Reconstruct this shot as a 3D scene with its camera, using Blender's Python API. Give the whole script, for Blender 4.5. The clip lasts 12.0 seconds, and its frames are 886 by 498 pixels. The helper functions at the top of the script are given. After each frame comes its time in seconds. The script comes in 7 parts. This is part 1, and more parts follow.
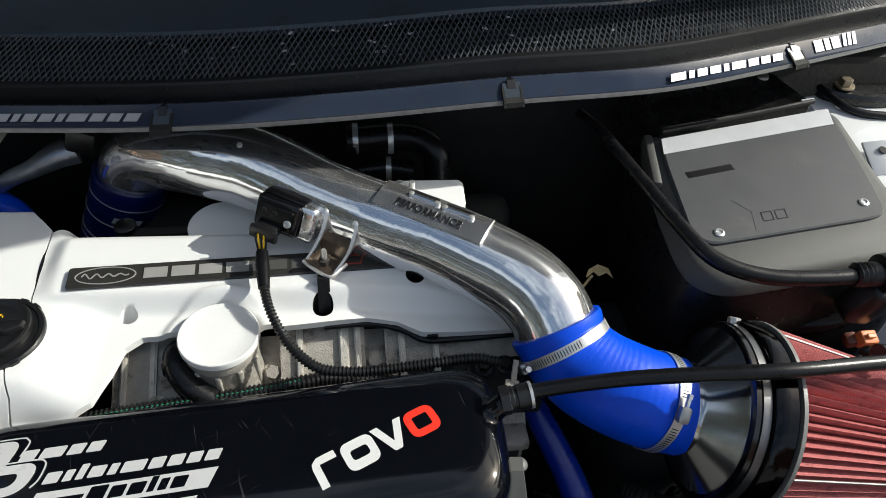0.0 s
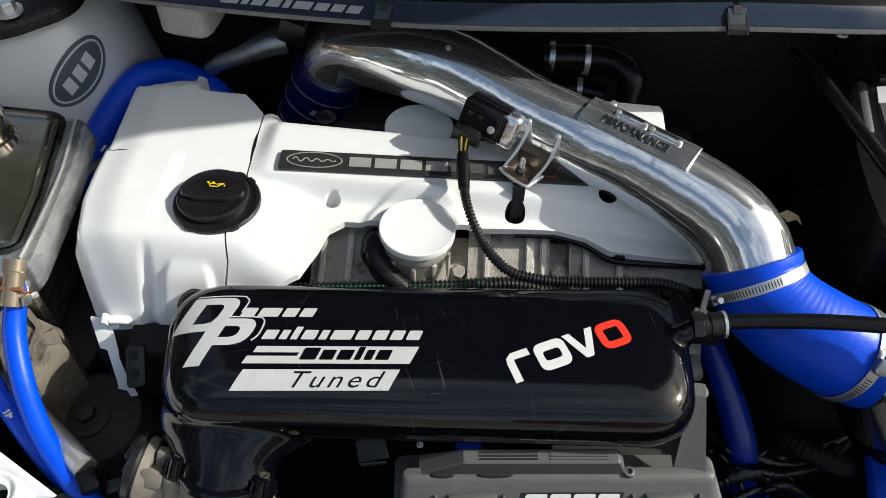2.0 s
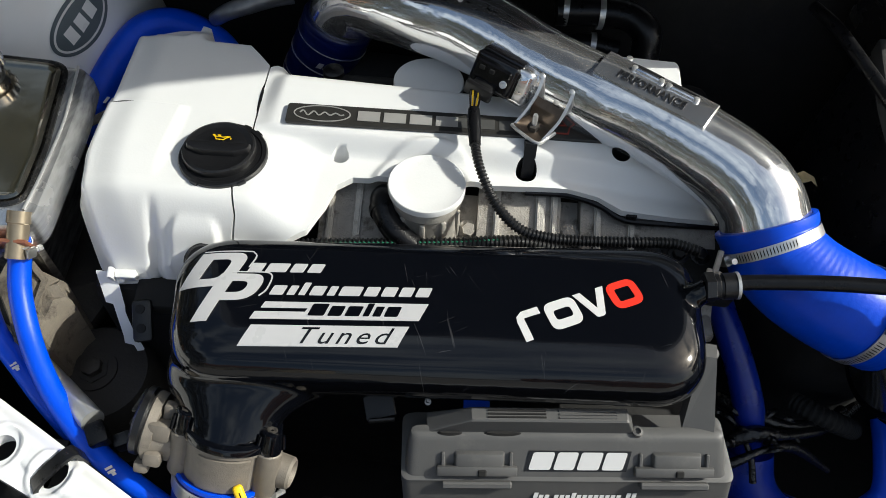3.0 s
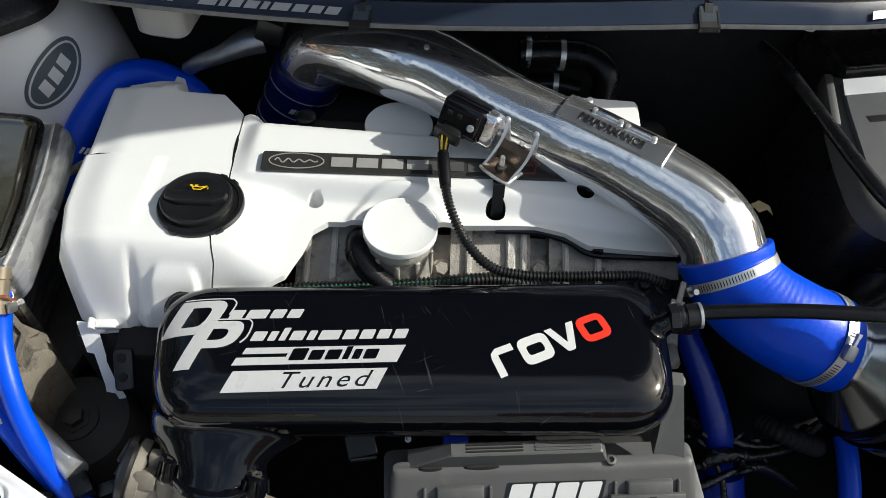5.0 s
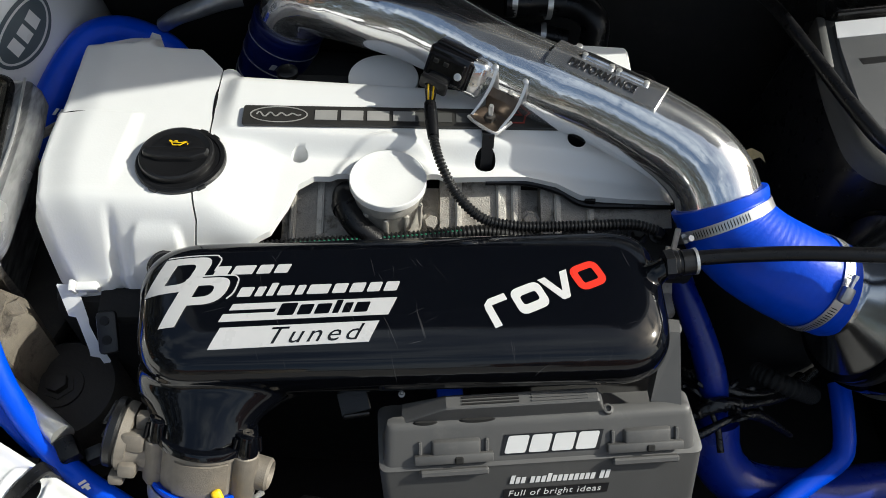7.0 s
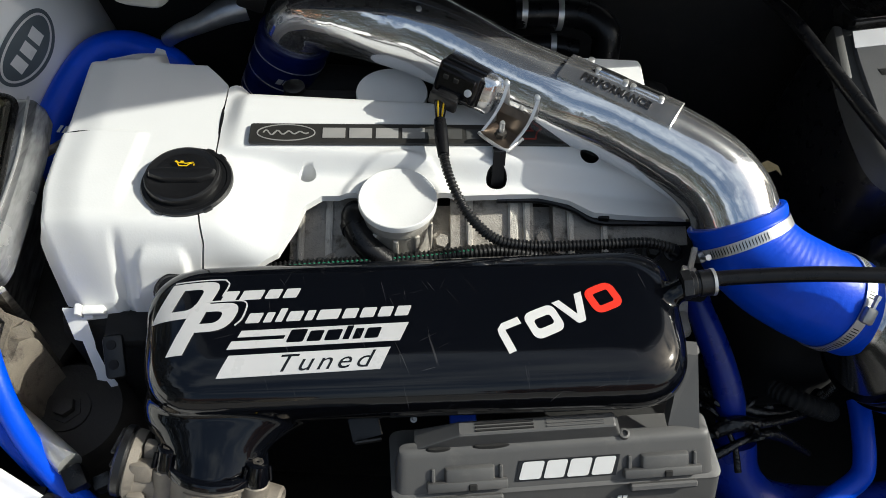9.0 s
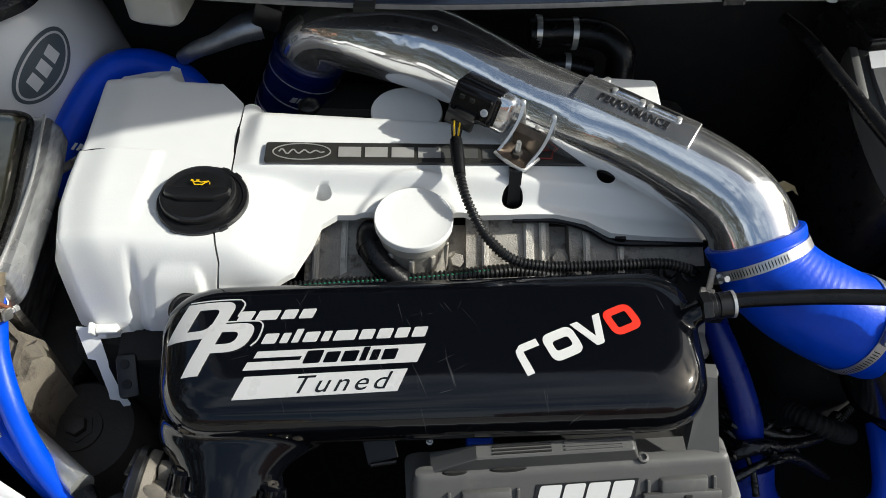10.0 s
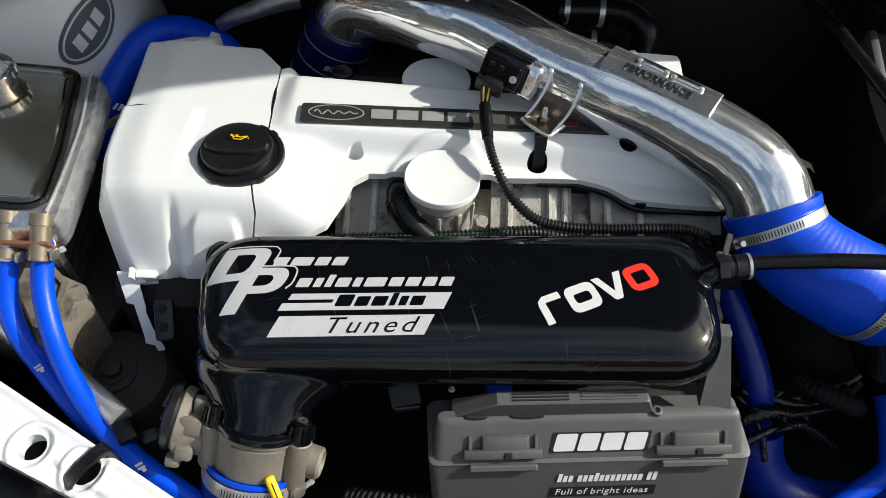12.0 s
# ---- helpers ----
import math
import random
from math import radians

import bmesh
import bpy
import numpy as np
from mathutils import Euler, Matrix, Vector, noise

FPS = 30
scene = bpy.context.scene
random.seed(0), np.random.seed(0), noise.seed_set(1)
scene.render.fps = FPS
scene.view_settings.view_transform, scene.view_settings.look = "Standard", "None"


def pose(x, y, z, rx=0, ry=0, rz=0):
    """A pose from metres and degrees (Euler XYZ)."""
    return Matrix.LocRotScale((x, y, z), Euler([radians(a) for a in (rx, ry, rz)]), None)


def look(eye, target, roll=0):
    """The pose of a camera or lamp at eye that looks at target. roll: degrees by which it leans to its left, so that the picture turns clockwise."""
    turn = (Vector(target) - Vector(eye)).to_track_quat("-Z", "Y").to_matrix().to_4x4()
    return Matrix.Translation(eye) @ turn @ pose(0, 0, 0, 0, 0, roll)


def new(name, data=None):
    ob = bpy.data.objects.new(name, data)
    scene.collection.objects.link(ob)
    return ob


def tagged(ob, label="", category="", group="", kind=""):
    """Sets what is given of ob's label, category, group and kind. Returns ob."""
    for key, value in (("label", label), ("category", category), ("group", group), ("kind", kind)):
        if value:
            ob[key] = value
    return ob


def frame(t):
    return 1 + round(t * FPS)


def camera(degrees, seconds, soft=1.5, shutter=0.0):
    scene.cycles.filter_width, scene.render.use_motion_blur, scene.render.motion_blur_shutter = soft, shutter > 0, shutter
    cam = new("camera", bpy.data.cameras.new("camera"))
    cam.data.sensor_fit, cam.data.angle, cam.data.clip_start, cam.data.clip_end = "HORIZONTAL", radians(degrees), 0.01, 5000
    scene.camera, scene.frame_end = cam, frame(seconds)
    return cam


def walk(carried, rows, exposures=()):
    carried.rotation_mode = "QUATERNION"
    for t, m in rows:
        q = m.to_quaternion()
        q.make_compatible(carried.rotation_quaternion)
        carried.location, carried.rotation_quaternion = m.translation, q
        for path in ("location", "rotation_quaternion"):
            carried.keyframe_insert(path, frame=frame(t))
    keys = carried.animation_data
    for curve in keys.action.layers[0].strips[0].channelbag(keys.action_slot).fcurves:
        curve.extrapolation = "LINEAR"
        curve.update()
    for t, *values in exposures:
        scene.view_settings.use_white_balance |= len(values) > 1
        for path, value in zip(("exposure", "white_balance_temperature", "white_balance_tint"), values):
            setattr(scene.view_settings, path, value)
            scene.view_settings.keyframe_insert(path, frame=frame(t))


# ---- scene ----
from mathutils.bvhtree import BVHTree
cam = camera(62.0, 12.0, 0.48)
PATH = [
    (0, (0.0232, 0.0096, 1.4409), (0.1062, 0.7111, 0.7330), 3.56),
    (0.5, (0.0143, 0.0072, 1.4382), (0.0846, 0.6907, 0.7117), 3.46),
    (1, (-0.0339, -0.0187, 1.4321), (-0.0454, 0.6448, 0.6841), 2.22),
    (1.5, (-0.0555, -0.0317, 1.4502), (-0.1089, 0.6375, 0.7091), 1.13),
    (2, (-0.0668, -0.0215, 1.4242), (-0.1069, 0.6233, 0.6609), 3.07),
    (2.5, (-0.0729, -0.0193, 1.4217), (-0.1054, 0.6037, 0.6402), 4.21),
    (3, (-0.0733, -0.0190, 1.4146), (-0.1105, 0.5847, 0.6183), 3.77),
    (3.5, (-0.0754, -0.0169, 1.4155), (-0.1081, 0.5926, 0.6234), 3.91),
    (3.7, (-0.0760, -0.0183, 1.4246), (-0.1114, 0.6139, 0.6506), 3.53),
    (5.3, (-0.0733, -0.0213, 1.4412), (-0.0758, 0.6085, 0.6645), 4.23),
    (5.5, (-0.0737, -0.0217, 1.4356), (-0.0757, 0.6016, 0.6535), 4.13),
    (6, (-0.0718, -0.0258, 1.4298), (-0.0748, 0.5828, 0.6363), 3.73),
    (6.5, (-0.0749, -0.0336, 1.4233), (-0.0662, 0.5698, 0.6259), 4.27),
    (7, (-0.0761, -0.0276, 1.4164), (-0.0604, 0.5786, 0.6213), 4.47),
    (7.2, (-0.0761, -0.0236, 1.4202), (-0.0601, 0.5851, 0.6270), 4.40),
    (9, (-0.0820, -0.0036, 1.4191), (-0.0735, 0.5984, 0.6206), 3.52),
    (9.5, (-0.0859, 0.0024, 1.4166), (-0.0838, 0.6044, 0.6182), 3.08),
    (10, (-0.0931, 0.0021, 1.4186), (-0.0903, 0.6194, 0.6319), 3.33),
    (10.5, (-0.0966, -0.0218, 1.4335), (-0.0963, 0.6097, 0.6581), 3.46),
    (11, (-0.0965, -0.0275, 1.4409), (-0.0977, 0.6077, 0.6685), 3.42),
    (11.5, (-0.0992, -0.0239, 1.4270), (-0.0914, 0.6085, 0.6523), 4.78),
    (12, (-0.1036, -0.0455, 1.4140), (-0.1160, 0.5737, 0.6289), 4.05),
]
walk(cam, [(t, look(eye, target, roll)) for t, eye, target, roll in PATH], ((0.0, 0.13, 6380.0, 4.0), (12.0, 0.13, 6380.0, 4.0)))

# ---- light ----
SUN_UP, SUN_ROUND = 36.0, 8.0  # degrees: height, and turn from +x towards +y
sd = Vector((math.cos(radians(SUN_UP)) * math.cos(radians(SUN_ROUND)), math.cos(radians(SUN_UP)) * math.sin(radians(SUN_ROUND)), math.sin(radians(SUN_UP))))
sun = new("sun", bpy.data.lights.new("sun", "SUN"))
sun.data.energy, sun.data.angle, sun.data.color = 5.0, radians(0.55), (1.0, 0.955, 0.885)
sun.matrix_world = look(sd * 20, (0, 0, 0))
world = bpy.data.worlds.new("sky")
scene.world = world
world.use_nodes = True
wn = world.node_tree
sky = wn.nodes.new("ShaderNodeTexSky")
sky.sky_type, sky.sun_disc = "NISHITA", False
sky.air_density, sky.dust_density, sky.ozone_density = 1.0, 4.0, 0.6
sky.sun_elevation, sky.sun_rotation = radians(SUN_UP), radians(90 - SUN_ROUND)
wn.nodes["Background"].inputs["Strength"].default_value = 0.137
# fair-weather clouds, spread alike over the whole sky
dome, squash, puff, cover, cloudy = [wn.nodes.new("ShaderNode" + k) for k in ("TexCoord", "Mapping", "TexNoise", "ValToRGB", "Mix")]
squash.inputs["Scale"].default_value = (1.0, 1.0, 2.2)
puff.inputs["Scale"].default_value, puff.inputs["Detail"].default_value, puff.inputs["Roughness"].default_value = 2.6, 7, 0.58
cover.color_ramp.elements[0].position, cover.color_ramp.elements[1].position = 0.45, 0.64
cloudy.data_type = "RGBA"
cloudy.inputs[7].default_value = (4.6, 4.95, 5.5, 1)
wn.links.new(dome.outputs["Generated"], squash.inputs["Vector"])
wn.links.new(squash.outputs[0], puff.inputs["Vector"])
wn.links.new(puff.outputs["Fac"], cover.inputs[0])
wn.links.new(cover.outputs[0], cloudy.inputs[0])
wn.links.new(sky.outputs[0], cloudy.inputs[6])
wn.links.new(cloudy.outputs[2], wn.nodes["Background"].inputs["Color"])


# ---- materials ----
def M(name, col, rough=0.5, metal=0.0, var=0.15, scale=60.0, bump=0.05, bscale=400.0, coat=0.0, dirt=None, dscale=25.0, dlow=0.55, rvar=0.12, dist=0.001):
    """Colour with variation at two scales, roughness variation, fine relief, and optional patches of dirt."""
    m = bpy.data.materials.new(name)
    m.use_nodes = True
    n, l = m.node_tree.nodes, m.node_tree.links
    b = n["Principled BSDF"]
    b.inputs["Metallic"].default_value = metal
    b.inputs["Coat Weight"].default_value = coat
    b.inputs["Coat Roughness"].default_value = 0.04
    tc = n.new("ShaderNodeTexCoord")
    big, fine = n.new("ShaderNodeTexNoise"), n.new("ShaderNodeTexNoise")
    big.inputs["Scale"].default_value, big.inputs["Detail"].default_value = scale, 5
    fine.inputs["Scale"].default_value, fine.inputs["Detail"].default_value = bscale, 3
    for t in (big, fine):
        l.new(tc.outputs["Object"], t.inputs["Vector"])
    mix = n.new("ShaderNodeMix")
    mix.data_type = "RGBA"
    mix.inputs[6].default_value = (*[c * (1 - var) for c in col], 1)
    mix.inputs[7].default_value = (*[min(1, c * (1 + var)) for c in col], 1)
    l.new(big.outputs["Fac"], mix.inputs[0])
    out = mix.outputs[2]
    if dirt:
        dn, ramp, dm = n.new("ShaderNodeTexNoise"), n.new("ShaderNodeValToRGB"), n.new("ShaderNodeMix")
        dm.data_type = "RGBA"
        dn.inputs["Scale"].default_value, dn.inputs["Detail"].default_value, dn.inputs["Roughness"].default_value = dscale, 8, 0.7
        l.new(tc.outputs["Object"], dn.inputs["Vector"])
        ramp.color_ramp.elements[0].position, ramp.color_ramp.elements[1].position = dlow, dlow + 0.15
        l.new(dn.outputs["Fac"], ramp.inputs[0])
        l.new(ramp.outputs[0], dm.inputs[0])
        l.new(out, dm.inputs[6])
        dm.inputs[7].default_value = (*dirt, 1)
        out = dm.outputs[2]
    l.new(out, b.inputs["Base Color"])
    rr = n.new("ShaderNodeMapRange")
    rr.inputs[3].default_value, rr.inputs[4].default_value = max(0.01, rough - rvar), min(1, rough + rvar)
    l.new(big.outputs["Fac"], rr.inputs[0])
    l.new(rr.outputs[0], b.inputs["Roughness"])
    if bump:
        bp = n.new("ShaderNodeBump")
        bp.inputs["Strength"].default_value, bp.inputs["Distance"].default_value = bump, dist
        l.new(fine.outputs["Fac"], bp.inputs["Height"])
        l.new(bp.outputs[0], b.inputs["Normal"])
    return m


WHITE = M("white_paint", (0.74, 0.74, 0.73), 0.32, var=0.03, scale=30, bump=0.08, bscale=500, coat=0.25, rvar=0.06, dirt=(0.66, 0.65, 0.62), dscale=40, dlow=0.66)
CARWHITE = M("car_white_paint", (0.70, 0.71, 0.72), 0.3, var=0.03, scale=20, bump=0.02, coat=0.7, rvar=0.05, dirt=(0.6, 0.6, 0.58), dscale=30, dlow=0.66)
GLOSSBLACK = M("gloss_black_paint", (0.0018, 0.0022, 0.0037), 0.10, var=0.2, bump=0.05, bscale=60, coat=0.5, rvar=0.05, dist=0.0004, dirt=(0.05, 0.05, 0.052), dscale=330, dlow=0.685)


def scratched(m, amount):
    """Fine short scratches in several directions, in patches: a little paler."""
    n, l = m.node_tree.nodes, m.node_tree.links
    b = n["Principled BSDF"]
    tc, wob, add = n.new("ShaderNodeTexCoord"), n.new("ShaderNodeTexNoise"), n.new("ShaderNodeMix")
    wob.inputs["Scale"].default_value = 9.0
    add.data_type = "RGBA"
    add.blend_type = "LINEAR_LIGHT"
    add.inputs[0].default_value = 0.012
    l.new(tc.outputs["Object"], wob.inputs["Vector"])
    l.new(tc.outputs["Object"], add.inputs[6])
    l.new(wob.outputs["Color"], add.inputs[7])
    total = None
    for k, (turn, along, across) in enumerate(((1.30, 14.0, 520.0), (-1.05, 22.0, 700.0), (1.85, 18.0, 620.0), (0.35, 26.0, 800.0))):
        mp, t, r = n.new("ShaderNodeMapping"), n.new("ShaderNodeTexNoise"), n.new("ShaderNodeValToRGB")
        mp.vector_type = "TEXTURE"
        mp.inputs["Location"].default_value = (0.31 + 0.17 * k, 0.23 + 0.11 * k, 0.0)
        mp.inputs["Rotation"].default_value[2] = turn
        mp.inputs["Scale"].default_value = (1 / along, 1 / across, 1 / along)
        t.inputs["Scale"].default_value, t.inputs["Detail"].default_value = 1.0, 2
        r.color_ramp.elements[0].position, r.color_ramp.elements[1].position = 0.70, 0.76
        l.new(add.outputs[2], mp.inputs["Vector"])
        l.new(mp.outputs[0], t.inputs["Vector"])
        l.new(t.outputs["Fac"], r.inputs[0])
        if total is None:
            total = r.outputs[0]
        else:
            a = n.new("ShaderNodeMath")
            a.operation, a.use_clamp = "ADD", True
            l.new(total, a.inputs[0])
            l.new(r.outputs[0], a.inputs[1])
            total = a.outputs[0]
    patch, pr, pm = n.new("ShaderNodeTexNoise"), n.new("ShaderNodeValToRGB"), n.new("ShaderNodeMath")
    patch.inputs["Scale"].default_value, patch.inputs["Detail"].default_value = 16.0, 2
    pr.color_ramp.elements[0].position, pr.color_ramp.elements[1].position = 0.46, 0.62
    pm.operation = "MULTIPLY"
    l.new(tc.outputs["Object"], patch.inputs["Vector"])
    l.new(patch.outputs["Fac"], pr.inputs[0])
    l.new(total, pm.inputs[0])
    l.new(pr.outputs[0], pm.inputs[1])
    total = pm.outputs[0]
    old = b.inputs["Base Color"].links[0].from_socket
    mix, k = n.new("ShaderNodeMix"), n.new("ShaderNodeMath")
    mix.data_type = "RGBA"
    k.operation = "MULTIPLY"
    k.inputs[1].default_value = amount
    l.new(total, k.inputs[0])
    l.new(k.outputs[0], mix.inputs[0])
    l.new(old, mix.inputs[6])
    mix.inputs[7].default_value = (0.10, 0.10, 0.105, 1)
    l.new(mix.outputs[2], b.inputs["Base Color"])
    return m


def hazed(m, amount, rough, turn):
    """A second, softer gloss over polished metal, streaked along the polishing direction."""
    n, l = m.node_tree.nodes, m.node_tree.links
    b, out = n["Principled BSDF"], n["Material Output"]
    g, mix = n.new("ShaderNodeBsdfAnisotropic"), n.new("ShaderNodeMixShader")
    g.inputs["Color"].default_value = (0.80, 0.80, 0.81, 1)
    g.inputs["Roughness"].default_value = rough
    tc, mp, t, mr = n.new("ShaderNodeTexCoord"), n.new("ShaderNodeMapping"), n.new("ShaderNodeTexNoise"), n.new("ShaderNodeMapRange")
    mp.vector_type = "TEXTURE"
    mp.inputs["Rotation"].default_value[2] = turn
    mp.inputs["Scale"].default_value = (1 / 7.0, 1 / 160.0, 1 / 160.0)
    t.inputs["Scale"].default_value, t.inputs["Detail"].default_value = 1.0, 4
    mr.inputs[1].default_value, mr.inputs[2].default_value = 0.3, 0.7
    mr.inputs[3].default_value, mr.inputs[4].default_value = amount * 0.5, amount * 1.5
    l.new(tc.outputs["Object"], mp.inputs["Vector"])
    l.new(mp.outputs[0], t.inputs["Vector"])
    l.new(t.outputs["Fac"], mr.inputs[0])
    l.new(mr.outputs[0], mix.inputs[0])
    l.new(b.outputs[0], mix.inputs[1])
    l.new(g.outputs[0], mix.inputs[2])
    l.new(mix.outputs[0], out.inputs["Surface"])
    return m


def brushed(m, amount, rough, stretch):
    """A streaky sheen drawn out along the length of a tube, from marks that run round it."""
    n, l = m.node_tree.nodes, m.node_tree.links
    b, out = n["Principled BSDF"], n["Material Output"]
    g, mix, tg = n.new("ShaderNodeBsdfAnisotropic"), n.new("ShaderNodeMixShader"), n.new("ShaderNodeTangent")
    tg.direction_type, tg.uv_map = "UV_MAP", "along"
    g.inputs["Color"].default_value = (0.86, 0.86, 0.87, 1)
    g.inputs["Roughness"].default_value, g.inputs["Anisotropy"].default_value = rough, stretch
    l.new(tg.outputs[0], g.inputs["Tangent"])
    uv, mp, t, mr = n.new("ShaderNodeUVMap"), n.new("ShaderNodeMapping"), n.new("ShaderNodeTexNoise"), n.new("ShaderNodeMapRange")
    uv.uv_map = "along"
    mp.inputs["Scale"].default_value = (45.0, 130.0, 1.0)
    t.inputs["Scale"].default_value, t.inputs["Detail"].default_value = 1.0, 4
    mr.inputs[1].default_value, mr.inputs[2].default_value = 0.3, 0.7
    mr.inputs[3].default_value, mr.inputs[4].default_value = amount * 0.55, amount * 1.45
    l.new(uv.outputs[0], mp.inputs["Vector"])
    l.new(mp.outputs[0], t.inputs["Vector"])
    l.new(t.outputs["Fac"], mr.inputs[0])
    l.new(mr.outputs[0], mix.inputs[0])
    l.new(b.outputs[0], mix.inputs[1])
    l.new(g.outputs[0], mix.inputs[2])
    l.new(mix.outputs[0], out.inputs["Surface"])
    return m


def filmed(m, amount, tone=0.55):
    """A thin pale film of dust and fine scratches over polished metal, thicker in patches."""
    n, l = m.node_tree.nodes, m.node_tree.links
    out = n["Material Output"]
    old = out.inputs["Surface"].links[0].from_socket
    d, mix, tc, t, mr = n.new("ShaderNodeBsdfDiffuse"), n.new("ShaderNodeMixShader"), n.new("ShaderNodeTexCoord"), n.new("ShaderNodeTexNoise"), n.new("ShaderNodeMapRange")
    d.inputs["Color"].default_value = (tone, tone, tone * 1.01, 1)
    t.inputs["Scale"].default_value, t.inputs["Detail"].default_value = 45.0, 6
    mr.inputs[1].default_value, mr.inputs[2].default_value = 0.3, 0.7
    mr.inputs[3].default_value, mr.inputs[4].default_value = amount * 0.7, amount * 1.3
    l.new(tc.outputs["Object"], t.inputs["Vector"])
    l.new(t.outputs["Fac"], mr.inputs[0])
    l.new(mr.outputs[0], mix.inputs[0])
    l.new(old, mix.inputs[1])
    l.new(d.outputs[0], mix.inputs[2])
    l.new(mix.outputs[0], out.inputs["Surface"])
    return m


def along_uv(bm, n):
    """Unwraps a tube of n sides: u along it, v round it, both in metres."""
    uv = bm.loops.layers.uv.new("along")
    bm.verts.ensure_lookup_table()
    bm.verts.index_update()
    rings = len(bm.verts) // n
    mids = [sum((bm.verts[i * n + k].co for k in range(n)), Vector()) / n for i in range(rings)]
    run = [0.0]
    for a, b in zip(mids, mids[1:]):
        run.append(run[-1] + (b - a).length)
    for f in bm.faces:
        ks = [lp.vert.index % n for lp in f.loops]
        wrap = max(ks) - min(ks) > n // 2
        for lp, k in zip(f.loops, ks):
            lp[uv].uv = (run[lp.vert.index // n], 0.235 * (k + n if wrap and k < n // 2 else k) / n)
    return bm


scratched(GLOSSBLACK, 0.28)
GLOSSBLACK.node_tree.nodes["Principled BSDF"].inputs["Specular IOR Level"].default_value = 0.2
GLOSSBLACK.node_tree.nodes["Principled BSDF"].inputs["Coat Roughness"].default_value = 0.06
PLASTIC = M("black_plastic", (0.0075, 0.0075, 0.0082), 0.33, var=0.2, bump=0.2, bscale=900)
RUBBER = M("black_rubber", (0.006, 0.006, 0.007), 0.30, var=0.25, scale=90, bump=0.15, bscale=700)
# Near-black: the deep bay's shade is put into this colour; black parts share it
DARK = M("near_black_with_shade", (0.0048, 0.0046, 0.0044), 0.8, var=0.4, scale=40, bump=0.5, bscale=150, dirt=(0.011, 0.010, 0.008), dscale=30)
GREYBOX = M("grey_plastic", (0.080, 0.079, 0.078), 0.5, var=0.10, scale=40, bump=0.12, bscale=1600, rvar=0.08, dirt=(0.105, 0.103, 0.099), dscale=25, dlow=0.6)
LIDGREY = M("dark_grey_plastic", (0.062, 0.064, 0.068), 0.42, var=0.1, scale=30, bump=0.25, bscale=1500, rvar=0.08, dirt=(0.085, 0.085, 0.085), dscale=20, dlow=0.55)
TRAYGREY = M("speckled_grey_plastic", (0.062, 0.062, 0.060), 0.6, var=0.35, scale=900, bump=0.25, bscale=1500)
SILVER = M("silver_paint", (0.62, 0.63, 0.66), 0.38, metal=0.3, var=0.05, bump=0.05)
CHROME = M("polished_aluminium", (0.90, 0.90, 0.91), 0.055, metal=1.0, var=0.03, scale=14, bump=0.24, bscale=24, rvar=0.03, dist=0.004)
hazed(CHROME, 0.30, 0.40, -0.48)
PIPEMETAL = filmed(brushed(M("brushed_polished_aluminium", (0.90, 0.90, 0.91), 0.055, metal=1.0, var=0.03, scale=14, bump=0.26, bscale=24, rvar=0.03, dist=0.004), 0.25, 0.27, -0.5), 0.075)
PLATEMETAL = filmed(M("scuffed_polished_aluminium", (0.88, 0.88, 0.89), 0.14, metal=1.0, var=0.05, scale=14, bump=0.12, bscale=24, rvar=0.05, dist=0.002), 0.11)
PALEVINYL = M("pale_grey_vinyl", (0.46, 0.46, 0.47), 0.3, var=0.05, bump=0.0)
CLAMPGREY = M("dull_zinc", (0.36, 0.36, 0.35), 0.36, metal=0.8, var=0.2, bump=0.1, bscale=600)
STEEL = M("bright_steel", (0.66, 0.66, 0.65), 0.34, metal=0.75, var=0.15, bump=0.1, bscale=600)
SPUN = M("spun_steel", (0.52, 0.53, 0.55), 0.16, metal=1.0, var=0.2, scale=12, bump=0.03, bscale=80)
CASTALU = M("cast_aluminium", (0.36, 0.335, 0.30), 0.62, metal=0.45, var=0.3, scale=120, bump=0.7, bscale=700, dirt=(0.10, 0.085, 0.065), dscale=45, dlow=0.52)
CASTLIGHT = M("clean_cast_aluminium", (0.50, 0.47, 0.42), 0.5, metal=0.5, var=0.25, scale=150, bump=0.6, bscale=800, dirt=(0.2, 0.17, 0.13), dscale=70, dlow=0.58)
BLUE = M("blue_silicone", (0.0, 0.062, 0.64), 0.38, var=0.15, scale=60, bump=0.12, bscale=350, coat=0.0, rvar=0.10, dist=0.0015)
# The same blue silicone twice more, with bay shade put into the colour
SHADEBLUE = M("shaded_blue_silicone", (0.002, 0.020, 0.26), 0.3, var=0.2, bump=0.12, bscale=350)
UNLITBLUE = M("unlit_blue_silicone", (0.0009, 0.0055, 0.070), 0.36, var=0.25, bump=0.12, bscale=350)
RED = M("red_filter_cotton", (0.42, 0.112, 0.110), 0.75, var=0.55, scale=900, bump=0.8, bscale=1400, dirt=(0.20, 0.05, 0.05), dscale=90)
REDDECAL = M("red_vinyl", (0.75, 0.035, 0.02), 0.3, var=0.05, bump=0.0)
WHITEDECAL = M("white_vinyl", (0.60, 0.60, 0.60), 0.3, var=0.04, bump=0.0)
GREYDECAL = M("grey_and_shaded_vinyl", (0.36, 0.36, 0.38), 0.35, var=0.06, bump=0.0)
BADGEBLACK = M("black_badge", (0.020, 0.019, 0.017), 0.5, var=0.2, bump=0.2, bscale=1200)
BADGEGREY = M("silver_badge_paint", (0.42, 0.41, 0.39), 0.4, metal=0.4, var=0.15, bump=0.1)
